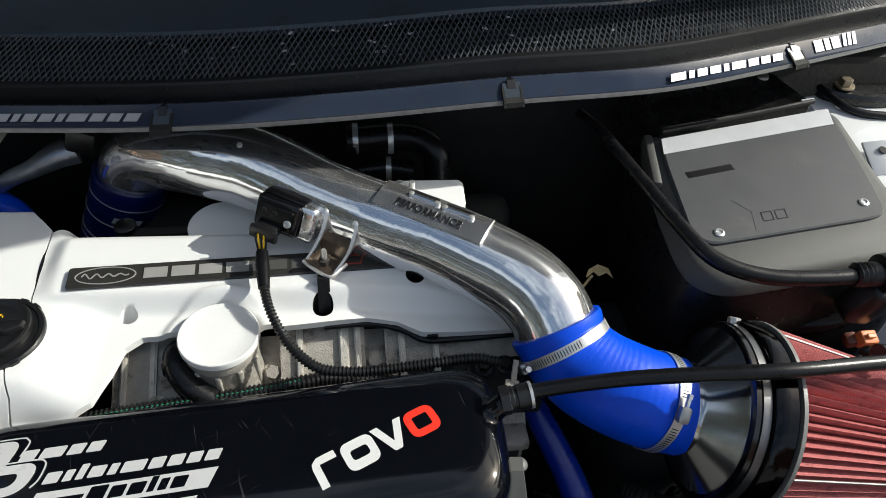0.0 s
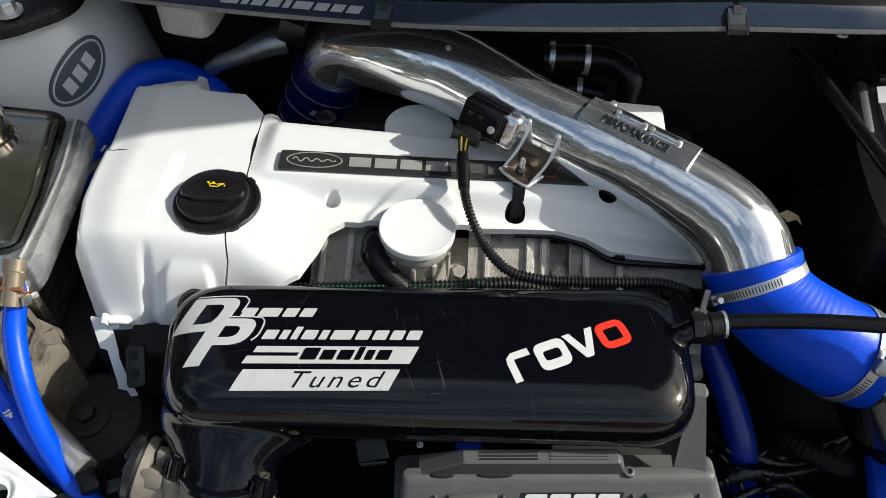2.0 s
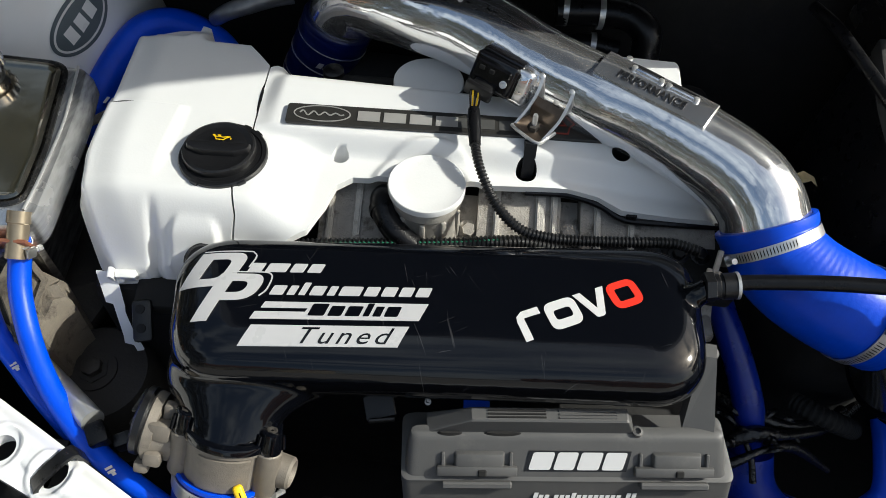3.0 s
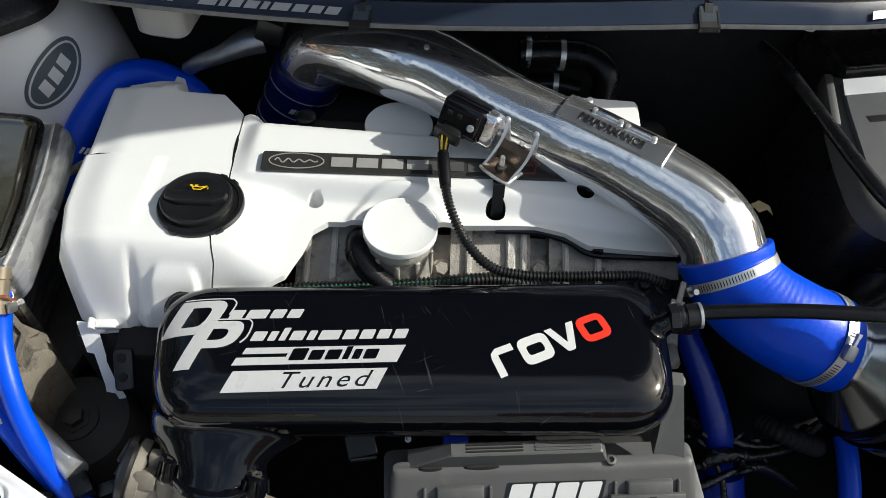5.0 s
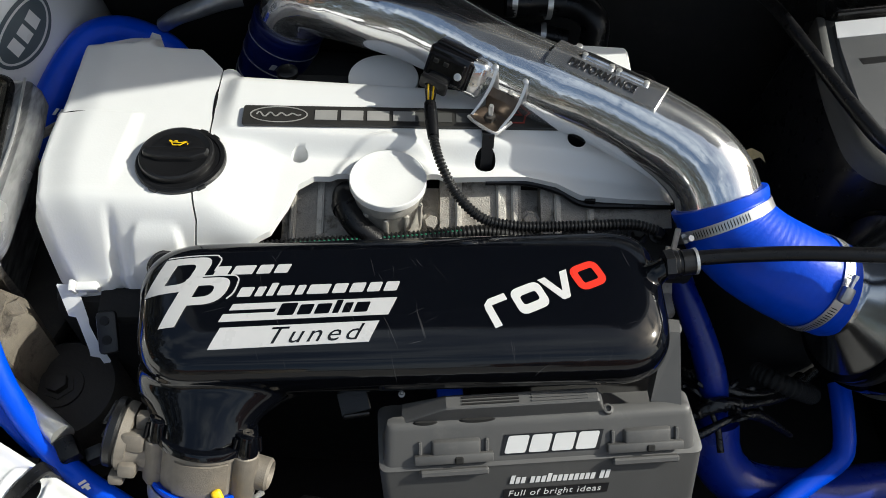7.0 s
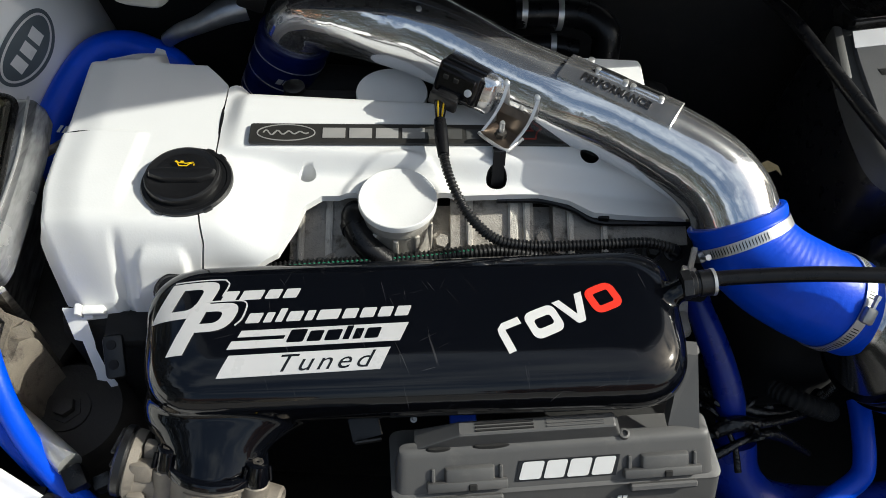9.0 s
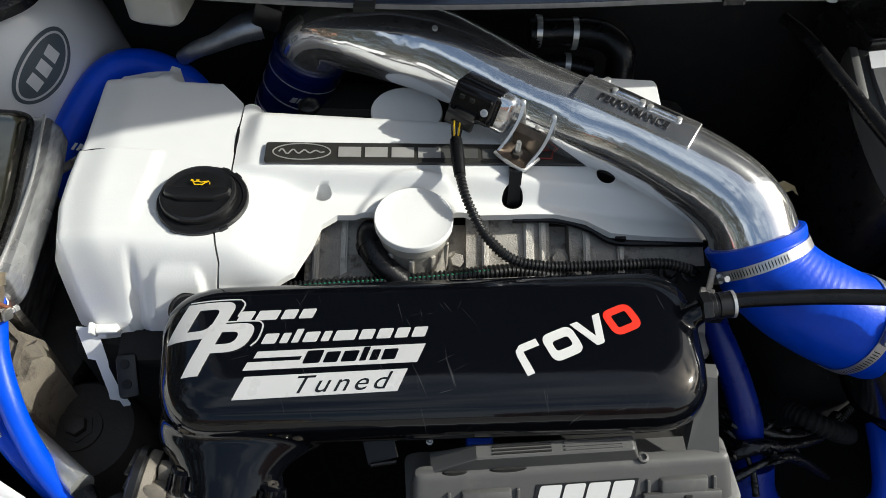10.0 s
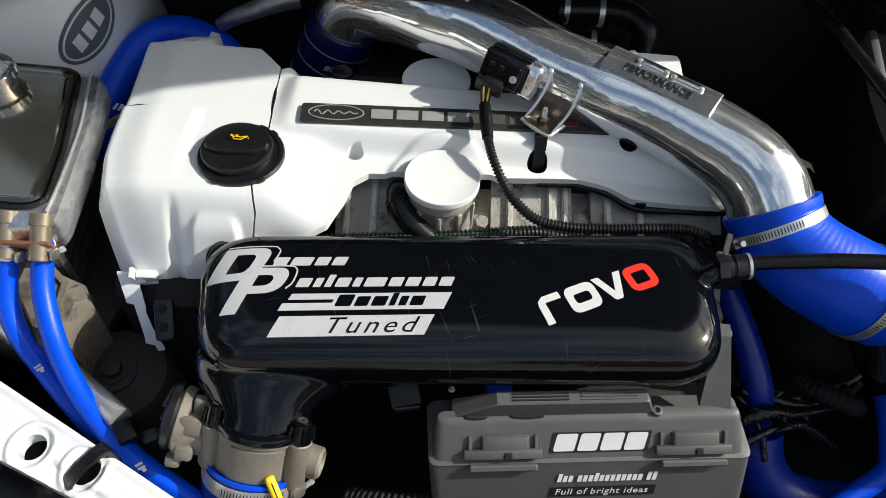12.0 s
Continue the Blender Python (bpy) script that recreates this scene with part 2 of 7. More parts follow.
SLATE = M("slate_vinyl", (0.075, 0.095, 0.11), 0.35, var=0.08, bump=0.0)
ORANGE = M("orange_plastic", (0.55, 0.17, 0.05), 0.5, var=0.15)
YELLOW = M("yellow_plastic", (0.85, 0.55, 0.01), 0.4, var=0.08)
GREEN = M("green_stripe", (0.012, 0.13, 0.07), 0.5, var=0.1)
MILKY = M("milky_plastic", (0.62, 0.60, 0.54), 0.4, var=0.08, scale=50)
# Unseen ground, kept pale so it bounces sunlight up to the bonnet's underside
BOUNCEGROUND = M("pale_bounce_ground", (0.27, 0.26, 0.245), 0.85, var=0.3, scale=3, bump=0.6, bscale=180, dist=0.004)
BRICK = M("brick_wall", (0.32, 0.16, 0.10), 0.85, var=0.3, scale=6, bump=0.4, bscale=40, dist=0.01)
RENDERWALL = M("cream_render", (0.55, 0.49, 0.38), 0.85, var=0.1, scale=2, bump=0.3, bscale=80, dist=0.004)
ROOF = M("brown_roof", (0.17, 0.085, 0.055), 0.8, var=0.2, scale=5, bump=0.4, bscale=30, dist=0.01)
HEDGE = M("hedge_green", (0.075, 0.080, 0.055), 0.8, var=0.5, scale=9, bump=0.8, bscale=20, dist=0.03)
LEAF = M("dry_leaf", (0.42, 0.33, 0.17), 0.8, var=0.3, scale=200)
WINDOW = M("window_glass_dark", (0.015, 0.018, 0.022), 0.04, var=0.1, bump=0.0, coat=0.5)
COWLGREY = M("cowl_plastic", (0.033, 0.045, 0.061), 0.32, var=0.2, scale=30, bump=0.25, bscale=900, dirt=(0.020, 0.021, 0.024), dscale=25)
RUBBER.node_tree.nodes["Principled BSDF"].inputs["Specular IOR Level"].default_value = 0.32
COWLGREY.node_tree.nodes["Principled BSDF"].inputs["Specular IOR Level"].default_value = 0.45
BLUE.node_tree.nodes["Principled BSDF"].inputs["Specular IOR Level"].default_value = 0.3
THROTTLE = M("oxidised_cast_aluminium", (0.205, 0.182, 0.152), 0.6, metal=0.35, var=0.25, scale=150, bump=0.28, bscale=900, dirt=(0.13, 0.11, 0.085), dscale=60, dlow=0.56)


# ---- shape helpers ----
def finish(bm, angle=35.0):
    bmesh.ops.remove_doubles(bm, verts=bm.verts, dist=1e-6)
    bmesh.ops.recalc_face_normals(bm, faces=bm.faces)
    lim = radians(angle)
    for f in bm.faces:
        f.smooth = True
    for e in bm.edges:
        if len(e.link_faces) == 2 and e.calc_face_angle(0) > lim:
            e.smooth = False


def thing(name, base, label, category, group="", kind=""):
    ob = new(name)
    ob.location = base
    ob.empty_display_size = 0.02
    return tagged(ob, label, category, group, kind)


def part(name, bm, material, parent=None, label="", angle=35.0, done=False):
    """One mesh object, built in world coordinates, under a thing or a part."""
    if not done:
        finish(bm, angle)
    me = bpy.data.meshes.new(name)
    bm.to_mesh(me)
    bm.free()
    me.materials.append(material)
    ob = new(name, me)
    if parent is not None:
        ob.parent = parent
        if parent.type == "EMPTY":
            ob.matrix_parent_inverse = Matrix.Translation(parent.location).inverted()
    return tagged(ob, label)


def solid(name, bm, material, label, category, group="", kind="", angle=35.0):
    return tagged(part(name, bm, material, None, "", angle), label, category, group, kind)


def both(*bms):
    """One bmesh out of several."""
    out = bmesh.new()
    for b in bms:
        me = bpy.data.meshes.new("tmp")
        b.to_mesh(me)
        b.free()
        out.from_mesh(me)
        bpy.data.meshes.remove(me)
    return out


def loft(rings, cap=True, closed=True):
    bm = bmesh.new()
    vs = [[bm.verts.new(p) for p in r] for r in rings]
    n = len(vs[0])
    for a, b in zip(vs, vs[1:]):
        for i in range(n if closed else n - 1):
            j = (i + 1) % n
            bm.faces.new((a[i], a[j], b[j], b[i]))
    if cap:
        bm.faces.new(vs[0][::-1])
        bm.faces.new(vs[-1])
    return bm


def smooth_path(pts, per=8):
    """Catmull-Rom through points of any dimension."""
    p = [Vector(q) for q in pts]
    p = [2 * p[0] - p[1]] + p + [2 * p[-1] - p[-2]]
    out = []
    for i in range(1, len(p) - 2):
        for k in range(per):
            t = k / per
            a, b, c, d = p[i - 1 : i + 3]
            out.append(0.5 * (2 * b + (c - a) * t + (2 * a - 5 * b + 4 * c - d) * t * t + (3 * b - a - 3 * c + d) * t**3))
    return out + [p[-2]]


def frames(path):
    """Points with two crosswise unit vectors that turn as little as possible."""
    out, n = [], None
    for i, p in enumerate(path):
        t = (path[min(i + 1, len(path) - 1)] - path[max(i - 1, 0)]).normalized()
        if n is None:
            n = t.orthogonal().normalized()
        n = (n - t * n.dot(t)).normalized()
        out.append((p, n, t.cross(n), t))
    return out


def tube(pts, r, n=20, per=8, rib=None, cap=True, flat=1.0):
    """A round tube along points; r is one radius or one for each point; rib=(pitch, depth) makes it corrugated."""
    rs = r if isinstance(r, (list, tuple)) else [r] * len(pts)
    path = smooth_path([Vector((*Vector(p), 0))[:3] for p in pts], per)
    rad = [max(1e-4, q[0]) for q in smooth_path([Vector((q, 0, 0)) for q in rs], per)]
    if rib:
        length = [0.0]
        for a, b in zip(path, path[1:]):
            length.append(length[-1] + (b - a).length)
        m = max(2, int(length[-1] / rib[0]) * 4)
        s = np.linspace(0, length[-1], m)
        xs = [np.interp(s, length, [p[k] for p in path]) for k in range(3)]
        rad = list(np.interp(s, length, rad))
        path = [Vector(v) for v in zip(*xs)]
        rad = [float(q) - rib[1] * (1 if i % 4 in (0, 1) else 0) for i, q in enumerate(rad)]
    rings = []
    for (p, a, b, _), q in zip(frames(path), [float(q) for q in rad]):
        rings.append([p + q * (math.cos(2 * math.pi * k / n) * a + math.sin(2 * math.pi * k / n) * b) for k in range(n)])
    return loft(rings, cap)


def lathe(base, axis, profile, n=40, cap=True):
    """Turned shape: profile rows of (distance along the axis, radius)."""
    base, w = Vector(base), Vector(axis).normalized()
    a = w.orthogonal().normalized()
    b = w.cross(a)
    return loft([[base + w * d + r * (math.cos(2 * math.pi * k / n) * a + math.sin(2 * math.pi * k / n) * b) for k in range(n)] for d, r in profile], cap)


def rbox(size, m, bev=0.002, seg=2, taper=(1, 1)):
    """A box with rounded edges at pose m; taper shrinks its top."""
    bm = bmesh.new()
    bmesh.ops.create_cube(bm, size=1.0)
    for v in bm.verts:
        k = taper if v.co.z > 0 else (1, 1)
        v.co = Vector((v.co.x * size[0] * k[0], v.co.y * size[1] * k[1], v.co.z * size[2]))
    if bev:
        bmesh.ops.bevel(bm, geom=bm.edges[:], offset=bev, segments=seg, affect="EDGES", profile=0.5)
    bm.transform(m)
    return bm


def inset_poly(poly, d):
    """A convex-ish polygon with its edges moved inwards by d (counterclockwise)."""
    out, n = [], len(poly)
    for i in range(n):
        a, b, c = Vector(poly[i - 1]), Vector(poly[i]), Vector(poly[(i + 1) % n])
        u, v = (b - a).normalized(), (c - b).normalized()
        nu, nv = Vector((-u.y, u.x)), Vector((-v.y, v.x))
        k = 1 + nu.dot(nv)
        out.append(b + (nu + nv) * (d / max(k, 0.2)))
    return out


def round_poly(poly, radii, seg=8):
    """Rounds each corner by a quadratic curve that starts one radius before it."""
    out, n = [], len(poly)
    for i in range(n):
        a, b, c = Vector(poly[i - 1]), Vector(poly[i]), Vector(poly[(i + 1) % n])
        r = radii if isinstance(radii, (int, float)) else radii[i]
        p, q = b + (a - b).normalized() * min(r, (a - b).length * 0.49), b + (c - b).normalized() * min(r, (c - b).length * 0.49)
        for k in range(seg + 1):
            t = k / seg
            out.append(p * (1 - t) ** 2 + b * 2 * t * (1 - t) + q * t * t)
    return out


def shell(poly, radii, steps, m=Matrix(), seg=8):
    """A rounded outline carried through steps of (inset, height): lids, trays and housings."""
    rings = []
    for d, z in steps:
        rr = [max(0.0005, r - d * 0.6) for r in (radii if isinstance(radii, (list, tuple)) else [radii] * len(poly))]
        rings.append([m @ Vector((p.x, p.y, z)) for p in round_poly(inset_poly(poly, d), rr, seg)])
    return loft(rings)


def inside(p, poly):
    hit = False
    for i in range(len(poly)):
        (x1, y1), (x2, y2) = poly[i - 1], poly[i]
        if (y1 > p[1]) != (y2 > p[1]) and p[0] < (x2 - x1) * (p[1] - y1) / (y2 - y1) + x1:
            hit = not hit
    return hit


def nearest(p, poly):
    best, at = 9e9, p
    for i in range(len(poly)):
        a, b = Vector(poly[i - 1]), Vector(poly[i])
        t = max(0, min(1, (p - a).dot(b - a) / max((b - a).length_squared, 1e-12)))
        q = a + (b - a) * t
        if (p - q).length < best:
            best, at = (p - q).length, q
    return at


def moulded(outline, height, depth, step=0.004, holes=()):
    """A moulded cover: a sheet over a closed outline whose top follows height(x, y), with walls going down by depth."""
    outline = [tuple(p) for p in outline]
    x0, x1 = min(p[0] for p in outline), max(p[0] for p in outline)
    y0, y1 = min(p[1] for p in outline), max(p[1] for p in outline)
    nx, ny = int((x1 - x0) / step) + 2, int((y1 - y0) / step) + 2
    bm, grid = bmesh.new(), {}

    def at(i, j):
        if (i, j) not in grid:
            grid[i, j] = bm.verts.new((x0 + i * step, y0 + j * step, 0))
        return grid[i, j]

    for i in range(-1, nx):
        for j in range(-1, ny):
            c = (x0 + (i + 0.5) * step, y0 + (j + 0.5) * step)
            if inside(c, outline) and not any(math.hypot(c[0] - hx, c[1] - hy) < hr for hx, hy, hr in holes):
                bm.faces.new((at(i, j), at(i + 1, j), at(i + 1, j + 1), at(i, j + 1)))
    edge = [e for e in bm.edges if len(e.link_faces) == 1]
    for v in {v for e in edge for v in e.verts}:
        p = Vector(v.co.xy)
        q = nearest(p, outline)
        for hx, hy, hr in holes:
            h = p - Vector((hx, hy))
            if abs(h.length - hr) < (p - q).length:
                q = Vector((hx, hy)) + h.normalized() * hr
        v.co.xy = q
    for v in bm.verts:
        v.co.z = height(v.co.x, v.co.y)
    low = bmesh.ops.extrude_edge_only(bm, edges=edge)["geom"]
    for v in low:
        if isinstance(v, bmesh.types.BMVert):
            v.co.z -= depth
    return bm


def sm(a, b, t):
    u = max(0.0, min(1.0, (t - a) / (b - a)))
    return u * u * (3 - 2 * u)


def flat_shape(polys, m, thick=0.0004):
    """Thin raised shapes (vinyl, badges): outlines in the plane of pose m."""
    bm = bmesh.new()
    for poly in polys:
        lo = [bm.verts.new(m @ Vector((x, y, 0))) for x, y in poly]
        hi = [bm.verts.new(m @ Vector((x, y, thick))) for x, y in poly]
        n = len(poly)
        bm.faces.new(hi)
        for i in range(n):
            bm.faces.new((lo[i], lo[(i + 1) % n], hi[(i + 1) % n], hi[i]))
    return bm


def ring_shape(outer, inner, m, thick=0.0004):
    bm = bmesh.new()
    n = len(outer)
    rows = [[bm.verts.new(m @ Vector((x, y, z))) for x, y in poly] for poly, z in ((outer, 0), (outer, thick), (inner, thick), (inner, 0))]
    for a, b in zip(rows, rows[1:]):
        for i in range(n):
            bm.faces.new((a[i], a[(i + 1) % n], b[(i + 1) % n], b[i]))
    return bm


def oval(a, b, n=48, cx=0.0, cy=0.0):
    return [(cx + a * math.cos(2 * math.pi * k / n), cy + b * math.sin(2 * math.pi * k / n)) for k in range(n)]


def slanted(x, y, w, h, lean):
    return [(x, y), (x + w, y), (x + w + lean * h, y + h), (x + lean * h, y + h)]


def blocks(name, widths, h, gap, lean, m, material, parent, label, x=0.0, y=0.0, stroke=0.0, thick=0.0004):
    """A row of plain slanted blocks, solid or with a slot, in place of a trade name."""
    for w in widths:
        if stroke:
            s = stroke
            part(name, ring_shape(slanted(x, y, w, h, lean), slanted(x + s + lean * s, y + s, w - 2 * s, h - 2 * s, lean), m, thick), material, parent, label)
        else:
            part(name, flat_shape([slanted(x, y, w, h, lean)], m, thick), material, parent, label)
        x += w + gap


def writing(name, text, size, m, material, parent, lean=0.0, thick=0.0003, spacing=1.0, align="LEFT", label="", width=None):
    """Raised letters in Blender's own font."""
    cu = bpy.data.curves.new(name, "FONT")
    cu.body, cu.size, cu.shear, cu.extrude, cu.space_character, cu.align_x = text, size, lean, thick, spacing, align
    cu.resolution_u = 3
    tmp = new("tmp", cu)
    me = bpy.data.meshes.new_from_object(tmp.evaluated_get(bpy.context.evaluated_depsgraph_get()))
    bpy.data.objects.remove(tmp)
    bpy.data.curves.remove(cu)
    bm = bmesh.new()
    bm.from_mesh(me)
    bpy.data.meshes.remove(me)
    if width:
        xs = [v.co.x for v in bm.verts]
        k = width / (max(xs) - min(xs))
        for v in bm.verts:
            v.co.x *= k
    bm.transform(m)
    return part(name, bm, material, parent, label)


def fused(bms, voxel, rounds):
    """Several closed shapes grown into one skin, with soft fillets where they meet."""
    me = bpy.data.meshes.new("tmp")
    bm = both(*bms)
    bmesh.ops.recalc_face_normals(bm, faces=bm.faces)
    bm.to_mesh(me)
    bm.free()
    tmp = new("tmp", me)
    r = tmp.modifiers.new("skin", "REMESH")
    r.mode, r.voxel_size, r.use_smooth_shade = "VOXEL", voxel, True
    k = tmp.modifiers.new("soft", "SMOOTH")
    k.factor, k.iterations = 0.5, rounds
    done = bpy.data.meshes.new_from_object(tmp.evaluated_get(bpy.context.evaluated_depsgraph_get()))
    bpy.data.objects.remove(tmp)
    bpy.data.meshes.remove(me)
    out = bmesh.new()
    out.from_mesh(done)
    bpy.data.meshes.remove(done)
    return out


def mark_row(name, sizes, h, gap, lean, m, material, parent, label, x, y, thick=0.0004):
    """A row of plain slanted blocks with rounded corners, in place of a trade name; sizes are (width, share of the height)."""
    for w, tall in sizes:
        k = h * tall
        quad = [(x, y), (x + w, y), (x + w + lean * k, y + k), (x + lean * k, y + k)]
        part(name, flat_shape([[tuple(p) for p in round_poly(quad, min(w, k) * 0.14, 3)]], m, thick), material, parent, label)
        x += w + gap


def clamp_band(name, p, axis, r, width, parent_label, screw_turn=0.0, group="hose clamps", housing=True, ref=None):
    """Worm-drive hose clamp: slotted band, screw housing and hex screw."""
    w = Vector(axis).normalized()
    p = Vector(p)
    a = (Vector(ref) - w * Vector(ref).dot(w)).normalized() if ref is not None else w.orthogonal().normalized()
    b = w.cross(a)
    a, b = a * math.cos(screw_turn) + b * math.sin(screw_turn), b * math.cos(screw_turn) - a * math.sin(screw_turn)
    top = thing("hose_clamp", p + a * r, parent_label, "hose clamp", group)
    t = 0.0009
    band = lathe(p - w * width / 2, w, [(0, r), (0, r + t), (width, r + t), (width, r)], 64, False)
    part("band", band, STEEL, top)
    for k in range(40):
        u = (0.32 + (k // 2) * 0.062) * (1 if k % 2 else -1)
        c, s = math.cos(u), math.sin(u)
        o, q = a * c + b * s, b * c - a * s
        f = [p + o * (r + t + 0.0002) + q * sx * r * 0.010 + w * (sy * width * 0.30 + sx * width * 0.1) for sx, sy in ((-1, -1), (1, -1), (1, 1), (-1, 1))]
        sl = bmesh.new()
        sl.faces.new([sl.verts.new(v) for v in f])
        part("slot", sl, DARK, top, done=True)
    if housing:
        mm = Matrix((( *b, 0), (*w, 0), (*a, 0), (0, 0, 0, 1))).transposed()
        mm.translation = p + a * (r + 0.004)
        k = 0.62 if r < 0.02 else 1.0
        part("screw_housing", rbox((0.0145 * k, width * 1.1, 0.007 * k), mm, 0.0025 * k, 2), CLAMPGREY, top)
        sc = lathe(p + a * (r + 0.0045 * k) - b * 0.018 * k, b, [(0, 0.0028), (0.004, 0.0028), (0.0042, 0.0022), (0.012, 0.0022)], 6)
        part("screw", sc, STEEL, top)
    return top


def bolt(name, p, axis, r, label, group="bolts", mat=None, washer=True):
    t = thing(name, p, label, "bolt", group)
    part("head", lathe(p, axis, [(0, r), (r * 0.9, r), (r * 1.05, r * 0.85)], 6), mat or STEEL, t)
    if washer:
        part("washer", lathe(Vector(p) - Vector(axis).normalized() * r * 0.25, axis, [(0, r * 1.5), (r * 0.3, r * 1.5), (r * 0.35, r * 1.3)], 24), mat or STEEL, t)
    return t


# ---- surroundings: ground, house, hedge, the car's own body ----
def build_surroundings():
    bm = bmesh.new()
    bmesh.ops.create_grid(bm, x_segments=24, y_segments=24, size=400)
    solid("ground", bm, BOUNCEGROUND, "unseen ground, made pale to bounce light under the bonnet", "ground", kind="structure")
    def house(x, y, turn, length, wall_mat, label):
        m = pose(x, y, 0, 0, 0, turn)
        h = thing("house", (x, y, 0), label, "house", "houses round the parking place")
        part("wall", rbox((length, 6, 5.6), m @ pose(0, -3, 2.8), 0.02), wall_mat, h)
        w = length / 2 + 0.4
        part("roof", shell([(-w, -6.4), (w, -6.4), (w, 0.4), (-w, 0.4)], 0.01, [(0, 5.6), (0, 5.72), (3.2, 8.6)], m), ROOF, h)
        for k in range(int(length / 4)):
            for z in (1.5, 3.8):
                wd = part("window", rbox((1.4, 0.08, 1.2), m @ pose(-length / 2 + 2 + 4 * k, 0.01, z), 0.01), WINDOW, h)
                for dx, dz, sx, sz in ((0, 0.62, 1.5, 0.09), (0, -0.62, 1.6, 0.09), (-0.72, 0, 0.08, 1.2), (0.72, 0, 0.08, 1.2), (0, 0, 0.06, 1.2)):
                    part("frame", rbox((sx, 0.10, sz), m @ pose(-length / 2 + 2 + 4 * k + dx, 0.03, z + dz), 0.01), WHITE, wd)
        part("door", rbox((0.95, 0.08, 2.05), m @ pose(0.2, 0.01, 1.03), 0.01), WHITE, h)
    house(-9, -21.0, 0, 16, RENDERWALL, "cream rendered house with brown roof across the road")
    house(11, -22, 14, 12, BRICK, "red brick house with brown roof across the road")
    house(20, 3, 95, 14, RENDERWALL, "cream rendered house beside the parking place")
    house(-19, 0, -92, 14, BRICK, "red brick house beside the parking place")
    wall = thing("brick_wall", (9, -5.5, 0), "low red brick garden wall beside the road", "wall")
    part("wall", rbox((14, 0.25, 1.5), pose(9, -5.5, 0.75), 0.01), BRICK, wall)
    part("coping", rbox((14.1, 0.33, 0.08), pose(9, -5.5, 1.54), 0.015), CASTLIGHT, wall)
    rng = random.Random(5)
    hb = bmesh.new()
    for k in range(900):
        c = Vector((rng.uniform(-26, -9), rng.uniform(-5.6, -4.8), rng.uniform(0.1, 2.2)))
        d = Vector([rng.uniform(-1, 1) for _ in range(3)]).normalized() * rng.uniform(0.15, 0.3)
        e = d.orthogonal().normalized() * 0.16
        hb.faces.new([hb.verts.new(c + v) for v in (-d, e, d, -e)])
    solid("hedge", hb, HEDGE, "clipped green hedge beside the road", "hedge", kind="stuff")
    # Unseen tall hedge, added to block sky from the pipe's and tank's reflections
    tb = bmesh.new()
    for k in range(7000):
        y = rng.uniform(-5.0, 3.5)
        top = 4.1 + 0.35 * math.sin(y * 1.7) + 0.25 * math.sin(y * 4.1)
        c = Vector((rng.uniform(-4.3, -3.1), y, top * rng.random() ** 0.7))
        d = Vector([rng.uniform(-1, 1) for _ in range(3)]).normalized() * rng.uniform(0.06, 0.16)
        e = d.orthogonal().normalized() * 0.07
        tb.faces.new([tb.verts.new(c + v) for v in (-d, e, d, -e)])
    solid("hedge", tb, HEDGE, "added unseen tall hedge that darkens the mirrored sky", "hedge", kind="stuff")


